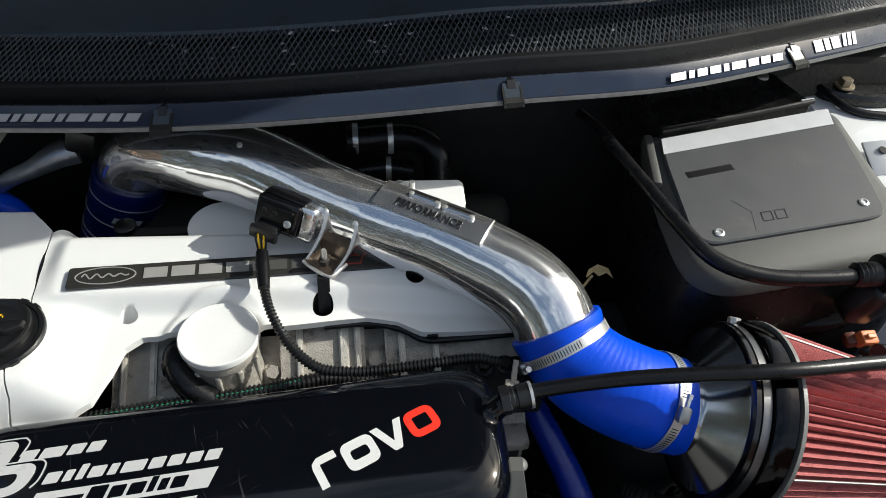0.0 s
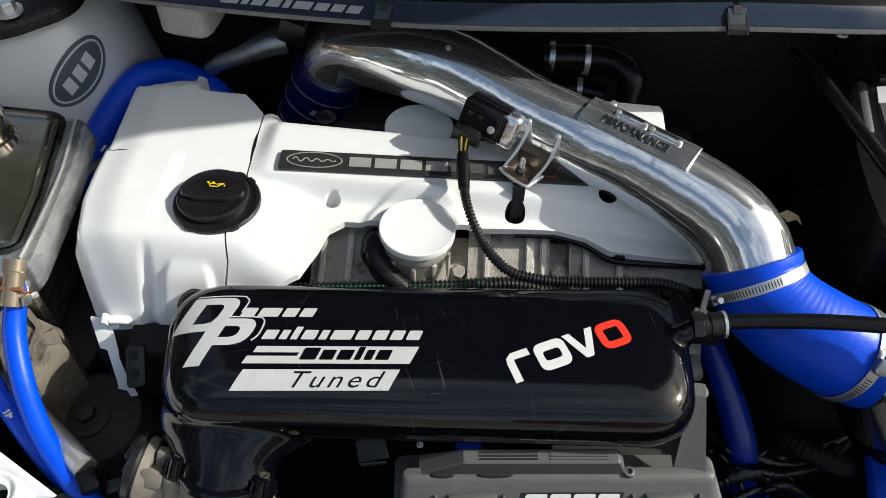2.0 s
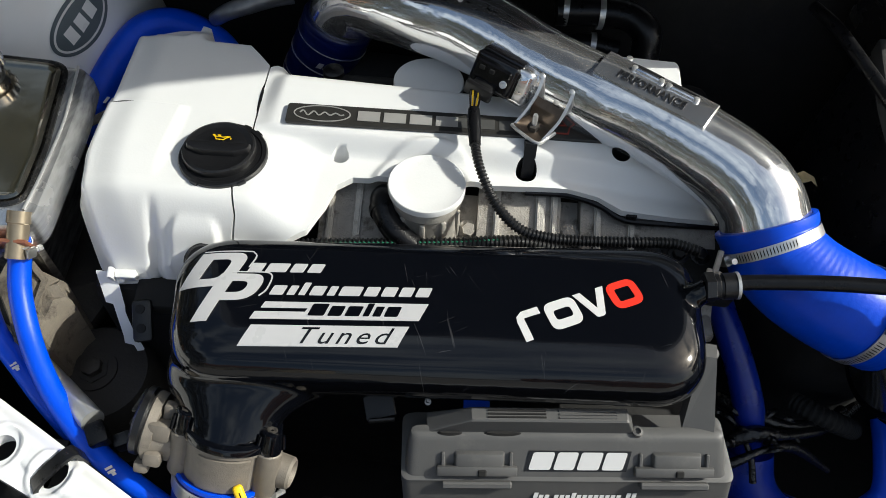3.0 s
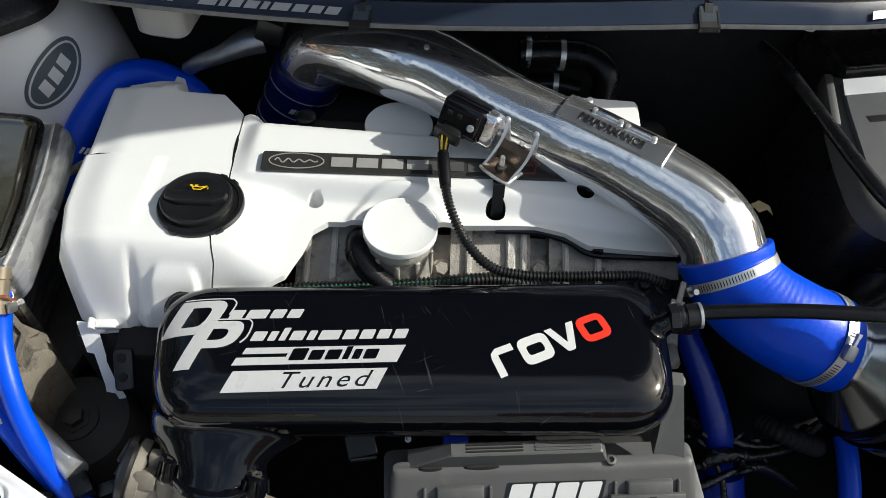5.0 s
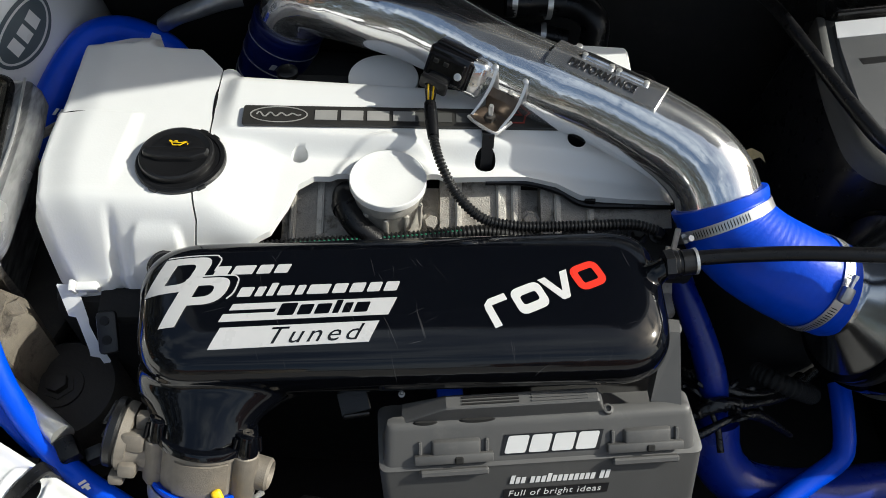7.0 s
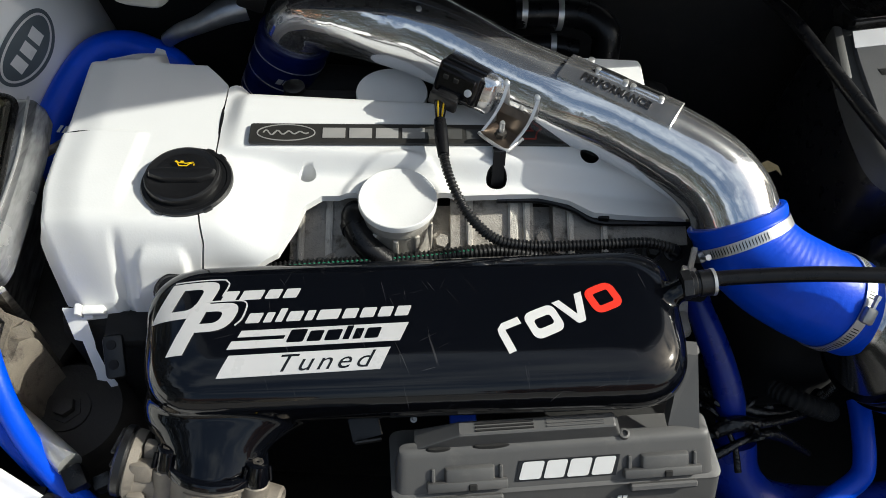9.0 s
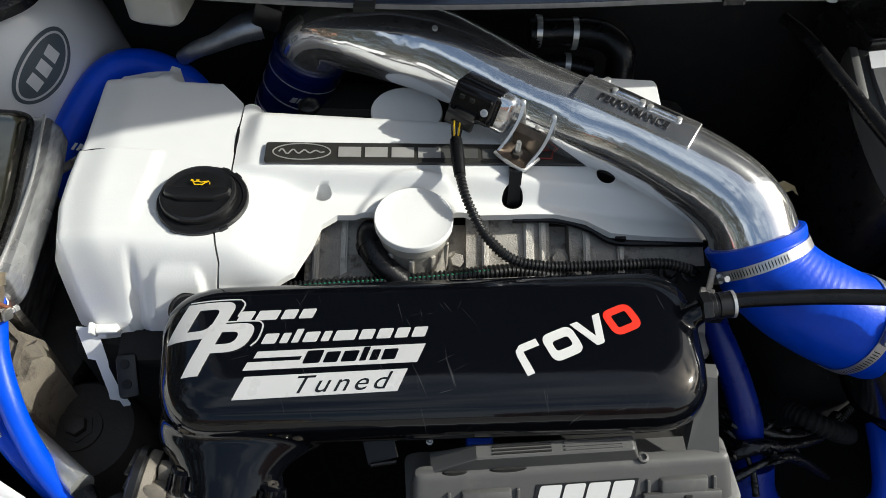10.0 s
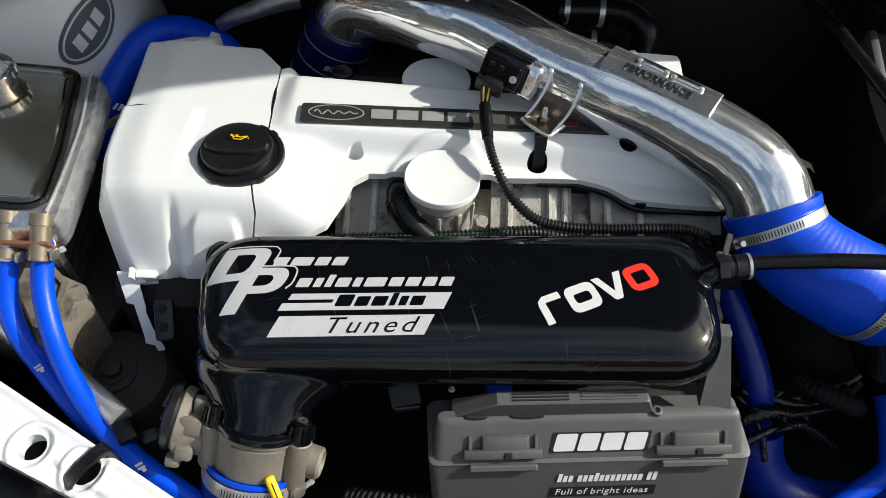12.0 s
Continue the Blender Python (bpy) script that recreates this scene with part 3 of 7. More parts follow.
def build_car_body():
    # bonnet standing open above the rear of the bay
    hinge, lean = Vector((0, 0.826, 1.10)), radians(74)
    up = Vector((0, -math.cos(lean), math.sin(lean)))
    bonnet = thing("bonnet", hinge, "white car bonnet standing open with ribbed underside", "car bonnet", kind="structure")
    outline = [(-0.70, 0.0), (0.70, 0.0), (0.64, 1.12), (-0.64, 1.12)]
    nrm = Vector((1, 0, 0)).cross(up)
    m = Matrix(((1, up.x, nrm.x, 0), (0, up.y, nrm.y, hinge.y), (0, up.z, nrm.z, hinge.z), (0, 0, 0, 1)))
    part("outer_skin", shell(outline, 0.06, [(0, -0.012), (0, -0.020), (0.02, -0.034)], m), CARWHITE, bonnet)
    part("inner_frame", shell(outline, 0.06, [(0.01, -0.011), (0.012, 0.004), (0.03, 0.010)], m), CARWHITE, bonnet, "white painted inner frame")
    for x in (-0.42, -0.14, 0.14, 0.42):
        part("rib", shell([(x - 0.05, 0.10), (x + 0.05, 0.10), (x * 0.8 + 0.04, 1.0), (x * 0.8 - 0.04, 1.0)], 0.02, [(0, 0.009), (0.006, 0.020), (0.02, 0.024)], m), CARWHITE, bonnet, "pressed stiffening rib")
    wavy = [(0.56 - 1.12 * k / 24, 0.98 + 0.030 * math.sin(k * 0.9) + 0.012 * math.sin(k * 2.3)) for k in range(25)]
    part("lining", shell([(-0.60, 0.03), (0.60, 0.03)] + wavy, 0.008, [(0, 0.020), (0, 0.026), (0.010, 0.029)], m), FELT, bonnet, "dark felt lining")
    # windscreen, behind the scuttle
    part_w = thing("windscreen", (0, 0.86, 1.05), "dark windscreen glass above the scuttle panel", "windscreen", kind="structure")
    part("pane", rbox((1.40, 0.9, 0.006), pose(0, 1.16, 1.33, 42), 0.002), WINDOW, part_w)
    part("seal", rbox((1.40, 0.03, 0.012), pose(0, 0.815, 1.03, 20), 0.004), RUBBER, part_w)
    roof = thing("car_cabin", (0, 1.9, 0.9), "white car roof and dark cabin", "car cabin", kind="structure")
    part("roof", rbox((1.30, 1.6, 0.05), pose(0, 2.25, 1.50), 0.02), CARWHITE, roof)
    part("body", rbox((1.76, 2.6, 0.75), pose(0, 2.2, 0.62), 0.06, 3), CARWHITE, roof)
    # wings on both sides
    for s in (-1, 1):
        wing = thing("front_wing", (s * 0.86, 0.4, 0.3), "white painted front wing of the car", "car wing", "front wings", "structure")
        part("skin", shell([(s * 0.80 - 0.075, -0.15), (s * 0.80 + 0.075, -0.15), (s * 0.82 + 0.075, 0.95), (s * 0.82 - 0.075, 0.95)], 0.02, [(0, 0.3), (0, 0.93), (0.012, 0.955), (0.04, 0.968)]), CARWHITE, wing)
    part_b = thing("front_bumper", (0, -0.12, 0.3), "white painted front bumper", "bumper", kind="structure")
    part("skin", rbox((1.70, 0.14, 0.50), pose(0, -0.19, 0.50), 0.04, 3), CARWHITE, part_b)
    # walls and floor of the bay, near-black so their colour carries its shade
    solid("bulkhead", rbox((1.40, 0.04, 0.70), pose(0, 0.76, 0.66), 0.01), DARK, "insulated bulkhead behind the engine, near-black for the bay's shade", "bulkhead", kind="structure")
    solid("undertray", rbox((1.44, 0.95, 0.02), pose(0, 0.31, 0.34), 0.005), DARK, "undertray deep below the engine, near-black for the bay's shade", "undertray", kind="structure")
    solid("inner_wing_dark", rbox((0.04, 0.80, 0.42), pose(-0.70, 0.38, 0.56), 0.01), DARK, "inner wing panel, near-black for the bay's shade", "inner wing", kind="structure")
    solid("inner_wing_dark", rbox((0.04, 0.80, 0.42), pose(0.66, 0.38, 0.50), 0.01), DARK, "inner wing panel, near-black for the bay's shade", "inner wing", kind="structure")
    solid("radiator_panel", rbox((1.40, 0.05, 0.50), pose(0, 0.0, 0.56), 0.01), DARK, "radiator panel in front of the engine, near-black for the bay's shade", "radiator panel", kind="structure")


# ---- scuttle: seal strips, mesh grille ----
SEAL = [(-0.66, 0.68, 0.99), (-0.563, 0.640, 1.0), (-0.395, 0.601, 1.015), (-0.171, 0.570, 1.035), (-0.012, 0.566, 1.048), (0.144, 0.573, 1.06), (0.301, 0.601, 1.055), (0.448, 0.658, 1.045), (0.605, 0.731, 1.03), (0.68, 0.77, 1.02)]
SEAL = [tuple(p) for p in smooth_path(SEAL, 6)]


def seal_at(x, up=0.0, back=0.0):
    """A place on the scuttle's seal strip: up its face, and straight back."""
    for a, b in zip(SEAL, SEAL[1:]):
        if x <= b[0]:
            break
    t = (x - a[0]) / (b[0] - a[0])
    p = Vector(a).lerp(Vector(b), t)
    d = (Vector(b) - Vector(a)).normalized()
    side = Vector((-d.y, d.x, 0)).normalized()
    return p + side * (up * 0.84 + back) + Vector((0, 0, up * 0.5))


def strip(xs, profile):
    return loft([[seal_at(x, u, b) + Vector((0, 0, z)) for u, b, z in profile] for x in xs])


def seal_pose(x, up):
    a, b = seal_at(x - 0.01, up), seal_at(x + 0.01, up)
    u = (b - a).normalized()
    v = (seal_at(x, up + 0.01) - seal_at(x, up - 0.01)).normalized()
    w = u.cross(v).normalized()
    m = Matrix((u, w.cross(u), w)).transposed().to_4x4()
    m.translation = seal_at(x, up)
    return m


def build_scuttle():
    sc = thing("scuttle_seal", (0, 0.60, 1.03), "glossy dark plastic seal strip along the scuttle edge", "seal strip", kind="structure")
    prof = [(0.0, 0.0, 0.0), (0.0015, 0, 0.003), (0.004, 0.0, 0.0022), (0.024, 0.0, 0.0022), (0.027, 0.0, 0.0), (0.026, 0.004, -0.004), (0.004, 0.004, -0.008)]
    cuts = [-0.66, -0.172, 0.146, 0.466, 0.68]
    for a, b in zip(cuts, cuts[1:]):
        part("strip", strip([a + 0.002 + (b - a - 0.004) * k / 24 for k in range(25)], prof), GLOSSSTRIP, sc)
    part("lower_lip", strip([-0.66 + 1.34 * k / 60 for k in range(61)], [(-0.0006, 0, -0.001), (-0.0001, 0.0, 0.0014), (0.0007, 0.0, 0.0026), (0.0009, 0.003, -0.004)]), LIPGLINT, sc, "pale lower lip, edge highlight put into its colour")
    for x in cuts[1:-1]:
        cl = part("clip", strip([x - 0.0085, x - 0.007, x + 0.007, x + 0.0085], [(-0.003, -0.002, 0.001), (-0.001, -0.001, 0.0045), (0.017, 0.0, 0.0045), (0.019, 0.002, 0.001), (0.02, 0.004, -0.003)]), COWLGREY, sc, "grey plastic joining clip")
        for e in (-0.0095, 0.0075):
            part("leg", strip([x + e, x + e + 0.002], [(-0.004, -0.003, 0.001), (-0.003, -0.001, 0.0052), (0.012, 0.0, 0.0052), (0.013, 0.002, 0.001)]), DARK, cl, "black leg of the clip")
        part("foot", strip([x - 0.0095, x + 0.0095], [(-0.0045, -0.002, 0.001), (-0.004, -0.001, 0.0052), (0.001, 0.0, 0.0052), (0.0015, 0.002, 0.001)]), DARK, cl)
        part("tab", strip([x - 0.004, x + 0.004], [(0.010, 0, 0.0048), (0.018, 0, 0.0062), (0.021, 0, 0.0045)]), PLASTIC, cl)
    # maker's marks as plain slanted blocks; left one grey, shade put into its colour
    for x, mat, w in ((-0.335, GREYDECAL, 0.145), (0.300, WHITEDECAL, 0.155)):
        m = seal_pose(x + w / 2, 0.0085)
        m.translation += m.to_3x3() @ Vector((-w / 2, 0, 0.0027))
        share = (1.35, 0.5, 0.9, 1.0, 0.5, 1.35, 1.0, 0.9, 1.0)
        unit = w / (sum(share) + 9 * 0.28)
        blocks("maker_mark", [k * unit for k in share], 0.0078, unit * 0.28, 0.45, m, mat, sc, "slanted block of a sticker")
    for x, w in ((-0.43, 0.075), (0.49, 0.075)):
        m = seal_pose(x + w / 2, 0.0085)
        m.translation += m.to_3x3() @ Vector((-w / 2, 0, 0.0027))
        blocks("maker_mark", [0.014, 0.009, 0.014], 0.0135, 0.003, 0.3, m, GREYDECAL, sc, "grey block of a sticker")
        blocks("maker_mark", [0.006] * 3, 0.015, 0.0025, 0.5, m, GREYDECAL, sc, "grey slash of a sticker", x=0.047)
    # ledges behind the strip
    xs = [-0.66 + 1.34 * k / 60 for k in range(61)]
    ledge = thing("scuttle_panel", (0, 0.65, 1.04), "black ribbed plastic scuttle panel below the windscreen", "scuttle panel", kind="structure")
    part("gutter", strip(xs, [(0.027, 0.002, -0.004), (0.027, 0.016, -0.010), (0.027, 0.022, 0.004), (0.027, 0.022, -0.02), (0.02, 0.0, -0.02)]), RUBBER, ledge)
    part("ledge", strip(xs, [(0.027, 0.022, 0.002), (0.027, 0.0245, 0.006), (0.027, 0.029, 0.007), (0.027, 0.031, 0.004), (0.027, 0.022, -0.02)]), PLASTIC, ledge)
    part("tray", strip(xs, [(0.027, 0.031, -0.012), (0.027, 0.115, 0.0), (0.027, 0.115, -0.03), (0.027, 0.031, -0.03)]), DARK, ledge, "dark tray under the mesh")
    part("upper_panel", strip(xs, [(0.027, 0.098, 0.014), (0.027, 0.101, 0.017), (0.027, 0.20, 0.03), (0.027, 0.20, 0.02), (0.027, 0.098, 0.008)]), COWLGREY, ledge, "plain dark panel under the windscreen")
    # diamond mesh: two sets of crossing wires as one sheet
    mesh = bmesh.new()
    pitch, x = 0.0062, -0.62
    while x < 0.64:
        for s in (-1, 1):
            rows = []
            for k in range(8):
                t = k / 7
                rows.append(seal_at(max(-0.65, min(0.67, x + s * (t - 0.5) * 0.0276)), 0.027, 0.031) + Vector((0, t * 0.069, 0.004 + 0.010 * t)))
            for p, q in zip(rows, rows[1:]):
                wv, z = Vector((0.00072, 0, 0)), Vector((0, 0, 0.0010 + 0.0002 * s))
                v = [mesh.verts.new(c) for c in (p - wv, p - wv * 0.6 + z, p + wv * 0.6 + z, p + wv, q - wv, q - wv * 0.6 + z, q + wv * 0.6 + z, q + wv)]
                for i in range(3):
                    mesh.faces.new((v[i], v[i + 1], v[i + 5], v[i + 4]))
        x += pitch
    tagged(part("mesh", mesh, MESHGREY, ledge, "fine black diamond mesh", done=True), kind="stuff")
    # pale flecks: grit, and sunlit strands of the mesh painted in
    rng = random.Random(3)
    dm = bmesh.new()
    for k in range(46):
        x, t = rng.choice([rng.gauss(0.02, 0.12), rng.uniform(-0.2, 0.5)]), rng.uniform(0.1, 0.9)
        c = seal_at(x, 0.027, 0.038 + t * 0.062) + Vector((0, 0, 0.005 + 0.010 * t))
        d = Vector((rng.uniform(-1, 1), rng.uniform(-1, 1), 0.1)) * 0.0030
        e = Vector((-d.y, d.x, 0.0003)) * rng.uniform(0.5, 1)
        dm.faces.new([dm.verts.new(c + v) for v in (-d, e, d, -e)])
    solid("mesh_flecks", dm, GREYDECAL, "pale bits on the mesh, grit and painted sunlit strands", "debris", kind="stuff")


FELT = M("dark_felt", (0.070, 0.085, 0.115), 0.95, var=0.2, scale=40, bump=0.5, bscale=300)
MESHGREY = M("mesh_plastic", (0.056, 0.063, 0.074), 0.35, var=0.2, bump=0.0)
GLOSSSTRIP = M("satin_black_strip", (0.025, 0.034, 0.056), 0.14, var=0.2, scale=25, bump=0.06, bscale=500, dirt=(0.03, 0.034, 0.042), dscale=35, dlow=0.55)
# Paler than the strip: the lower bevel's highlight is in this colour
LIPGLINT = M("lip_highlight", (0.15, 0.15, 0.15), 0.35, var=0.4, scale=120, bump=0.1)


# ---- engine: white cover, caps, cylinder head ----
OILCAP = Vector((-0.3010, 0.4205))


def main_height(x, y):
    z = 0.921 + 0.017 * sm(0.446, 0.466, y) + 0.004 * sm(0.466, 0.51, y)
    z -= 0.035 * sm(0.520, 0.562, y) ** 1.5
    z -= 0.014 * sm(-0.02, 0.13, x) * (1 - sm(0.45, 0.50, y))
    z -= 0.008 * sm(0.39, 0.335, y)
    z -= 0.010 * sm(0.135, 0.153, x)
    t = sm(-0.215, -0.270, x) * (1 - sm(0.446, 0.466, y))
    z += t * (max(0.900, left_height(x, y)) - z)
    z += sm(-0.266, -0.288, x) * sm(0.446, 0.466, y) * (0.9345 - z)
    # soft rim round the reservoir cap
    e = math.hypot(x + 0.118, y - 0.416)
    z += 0.004 * sm(0.055, 0.046, e) * sm(0.034, 0.040, e) * sm(0.40, 0.43, y)
    return z


LEFT_EDGE = ((0.328, 0.345, 0.375, 0.41, 0.45, 0.50, 0.55, 0.60), (-0.398, -0.412, -0.427, -0.436, -0.440, -0.443, -0.448, -0.453))


def left_height(x, y):
    z = 0.934 + 0.0035 * sm(0.4785, 0.4760, y) * sm(0.380, 0.43, y) * sm(-0.349, -0.358, x)
    edge = float(np.interp(y, *LEFT_EDGE))
    z -= 0.030 * sm(0.016, 0.0, x - edge) ** 1.5 + 0.006 * sm(0.050, 0.012, x - edge)
    z -= 0.066 * sm(0.383, 0.328, y) ** 1.2
    z -= 0.024 * sm(0.576, 0.612, y)
    if y > 0.54:
        z -= 0.010 * sm(-0.372, -0.360, x) * sm(0.574, 0.590, y)
        z += 0.008 * sm(0.012, 0.006, abs(x + 0.379)) * sm(0.574, 0.600, y)
    z -= 0.012 * math.exp(-(((x + 0.351 + 0.10 * (y - 0.35)) / 0.0040) ** 2)) * sm(0.376, 0.345, y)
    # arched pad
    d = math.hypot(max(0.0, abs(x + 0.313) - 0.008), max(0.0, y - 0.350)) - 0.014
    z += 0.011 * sm(0.0022, -0.0028, d) * sm(0.366, 0.348, y)
    return z


def build_cover():
    cv = thing("engine_cover", (-0.12, 0.45, 0.88), "white painted engine cover with black badge strip", "engine cover")
    main = [(-0.2815, 0.337), (-0.262, 0.340), (-0.234, 0.350), (-0.215, 0.362), (-0.204, 0.388), (-0.199, 0.412), (-0.186, 0.424), (-0.058, 0.433), (0.008, 0.440), (0.036, 0.437), (0.058, 0.427), (0.147, 0.433), (0.154, 0.442), (0.152, 0.545), (0.140, 0.556), (-0.280, 0.553), (-0.2905, 0.545), (-0.2885, 0.51), (-0.2850, 0.475), (-0.2825, 0.44), (-0.2840, 0.39), (-0.2768, 0.365)]
    part("top_moulding", moulded(main, main_height, 0.007, 0.002, [(-0.202, 0.4475, 0.0078), (-0.031, 0.452, 0.0095), (0.054, 0.478, 0.009)]), WHITE, cv, angle=50)
    left = [(-0.2836, 0.341), (-0.345, 0.336), (-0.352, 0.340), (-0.360, 0.334), (-0.398, 0.328), (-0.412, 0.345), (-0.427, 0.375), (-0.436, 0.41), (-0.440, 0.45), (-0.443, 0.50), (-0.448, 0.55), (-0.453, 0.602), (-0.446, 0.614), (-0.388, 0.620), (-0.376, 0.616), (-0.368, 0.600), (-0.335, 0.592), (-0.305, 0.562), (-0.2923, 0.548), (-0.2903, 0.51), (-0.2868, 0.475), (-0.2843, 0.44), (-0.2856, 0.39), (-0.2784, 0.365)][::-1]
    part("belt_cover", moulded(left, left_height, 0.030, 0.0025), WHITE, cv, angle=50)
    # round recesses
    for x, y, r in ((-0.202, 0.4475, 0.0078), (-0.031, 0.452, 0.0095), (0.054, 0.478, 0.009)):
        z = main_height(x, y)
        turn = [2 * math.pi * k / 32 for k in range(32)]
        rim = [Vector((x + r * math.cos(g), y + r * math.sin(g), main_height(x + r * math.cos(g), y + r * math.sin(g)) - 0.0012)) for g in turn]
        cup = loft([rim] + [[Vector((x + q * math.cos(g), y + q * math.sin(g), z - d)) for g in turn] for q, d in ((r * 0.95, 0.016), (r * 0.80, 0.018), (0.0008, 0.0185))], False)
        part("screw_recess", cup, WHITE if x < -0.1 else DARK, cv)
    # pieces of the seam, the front tongue and its lugs
    strip_edge = [(-0.403, 0.327, 0.866), (-0.396, 0.312, 0.841), (-0.39, 0.312, 0.839), (-0.388, 0.308, 0.833), (-0.382, 0.295, 0.812), (-0.381, 0.291, 0.807), (-0.373, 0.291, 0.805), (-0.37, 0.288, 0.8), (-0.364, 0.289, 0.801), (-0.374, 0.299, 0.817), (-0.38, 0.308, 0.831), (-0.38, 0.311, 0.836), (-0.385, 0.324, 0.856), (-0.379, 0.325, 0.857), (-0.378, 0.329, 0.863)]
    part("tongue", loft([[Vector(p) + Vector((0.0004, 0.0012, 0.0014)) * k for p in strip_edge] for k in (0, 1)]), WHITE, cv, "stepped front tongue")
    part("lug", rbox((0.018, 0.008, 0.012), pose(-0.377, 0.330, 0.862, 20, 0, 5), 0.0015), WHITE, cv)
    part("lug", rbox((0.004, 0.010, 0.014), pose(-0.388, 0.327, 0.866, 20, 0, 5), 0.001), WHITE, cv)
    part("seam_gasket", tube([(-0.2838, 0.448, 0.928), (-0.2860, 0.475, 0.932), (-0.2893, 0.51, 0.933), (-0.2915, 0.545, 0.928)], 0.0020, 8), RUBBER, cv)
    part("crack", tube([(-0.442, 0.4765, left_height(-0.442, 0.4765) + 0.0004), (-0.432, 0.4762, left_height(-0.432, 0.4762) + 0.0004), (-0.418, 0.4768, left_height(-0.418, 0.4768) + 0.0003), (-0.404, 0.4772, left_height(-0.404, 0.4772))], [0.0009, 0.0008, 0.0006, 0.0003], 6), RUBBER, cv, "thin dark crack")
    part("raised_end", shell([(0.020, 0.532), (0.106, 0.540), (0.106, 0.578), (0.020, 0.578)], 0.006, [(0, 0.90), (0, 0.964), (0.003, 0.968)]), WHITE, cv, "raised white end of the cover")
    for x in (0.046, 0.058):
        part("stud", lathe((x - 0.004, 0.558, 0.967), (0, 0, 1), [(0, 0.0045), (0.006, 0.0045), (0.0062, 0.003), (0.014, 0.003)], 10), STEEL, cv)
    # badge strip
    m = pose(-0.256, 0.4650, 0.9390, 5, 0, 3.6)
    bd = part("badge", shell([(0, 0), (0.30, 0), (0.30, 0.0235), (0, 0.0235)], 0.003, [(0, 0), (0, 0.0022), (0.0006, 0.0028)], m), BADGEBLACK, cv, "long black badge strip with grey relief")
    mm = m @ pose(0, 0, 0.0029)
    part("emblem_ring", ring_shape(oval(0.0265, 0.0098, 48, 0.033, 0.0118), oval(0.0253, 0.0088, 48, 0.033, 0.0118), mm, 0.0005), BADGEGREY, bd, "thin silver oval line")
    curl = [(0.0125 + 0.0017 * k, 0.0118 + 0.0032 * math.sin(k * 1.05) * (1 - 0.03 * k)) for k in range(25)]
    sw = [flat_stroke(curl[k:k + 3], 0.00065) for k in range(0, 23, 2)]
    part("emblem_mark", flat_shape(sw, mm, 0.0005), BADGEGREY, bd, "silver scroll strokes")
    blocks("relief_block", [0.0205] * 4, 0.0118, 0.0036, 0.0, mm, BADGEGREY, bd, "broad silver relief block", 0.066, 0.0058, 0.0, 0.0006)
    blocks("relief_block", [0.0165] * 3, 0.0115, 0.0040, 0.0, mm, M("dull_badge_grey", (0.06, 0.06, 0.058), 0.5), bd, "dull grey relief block", 0.156, 0.0055)
    blocks("relief_block", [0.016] * 2, 0.0115, 0.004, 0.25, mm, M("dull_red", (0.22, 0.03, 0.02), 0.5), bd, "dull red relief outline", 0.225, 0.0055, 0.0016)


def build_oil_cap():
    c = thing("oil_filler_cap", (OILCAP.x, OILCAP.y, 0.928), "black plastic oil filler cap with yellow oilcan mark", "oil cap")
    o = Vector((OILCAP.x, OILCAP.y, 0.9250))
    part("body", lathe(o, (0, 0, 1), [(0, 0.0385), (0.008, 0.0390), (0.0115, 0.0390), (0.0128, 0.0380), (0.0130, 0.0345), (0.0120, 0.0335), (0.0120, 0.001)], 72), PLASTIC, c)
    q = o + Vector((-0.0035, 0.0025, 0.0115))
    dome = part("dome", lathe(q, (0, 0, 1), [(0, 0.0325), (0.004, 0.0325), (0.0062, 0.0315), (0.0070, 0.0295), (0.0062, 0.0275), (0.0052, 0.020), (0.0050, 0.001)], 72), PLASTIC, c)
    m = Matrix.Translation(q + Vector((0, 0, 0.0050))) @ pose(0, 0, 0, 0, 0, 4)
    part("grip", shell([(-0.0285, -0.0050), (-0.014, -0.0105), (0.016, -0.0105), (0.0285, -0.0050), (0.0295, 0.0035), (-0.0285, 0.0035)], 0.003, [(0, -0.002), (0.0006, 0.0036), (0.0018, 0.0056), (0.0032, 0.0060)], m), PLASTIC, dome)
    part("upper_step", shell([(-0.028, 0.0055), (0.028, 0.0055), (0.018, 0.020), (0.0, 0.0265), (-0.018, 0.020)], 0.006, [(0, -0.002), (0.0008, 0.0006), (0.004, 0.0014), (0.009, 0.0004)], m), PLASTIC, dome)
    for a in (0.9, 1.25, 2.6, 4.3, 5.4):
        part("notch", rbox((0.008, 0.005, 0.006), Matrix.Translation(o + Vector((0.0378 * math.cos(a), 0.0378 * math.sin(a), 0.0095))) @ pose(0, 0, 0, 0, 0, math.degrees(a) + 90), 0.0012), PLASTIC, c)
    mm = Matrix.Translation(q + Vector((-0.0065, 0.0050, 0.0092))) @ pose(0, 0, 0, 0, 0, 2)
    can = [flat_stroke([(0.001, 0.0045), (0.003, 0.0008), (0.0095, 0.0008), (0.0115, 0.0030), (0.0148, 0.0050)], 0.00055), flat_stroke([(0.001, 0.0042), (0.0065, 0.0042), (0.0085, 0.0036), (0.0145, 0.0053)], 0.0005), flat_stroke([(-0.0010, 0.0062), (0.0012, 0.0050)], 0.0009), flat_stroke([(0.0035, 0.0058), (0.0062, 0.0058)], 0.0007), [(0.0153, 0.0014), (0.0161, 0.0014), (0.0161, 0.0034), (0.0153, 0.0034)]]
    part("oilcan_mark", flat_shape(can, mm, 0.0003), YELLOW, dome, "small yellow oilcan symbol")


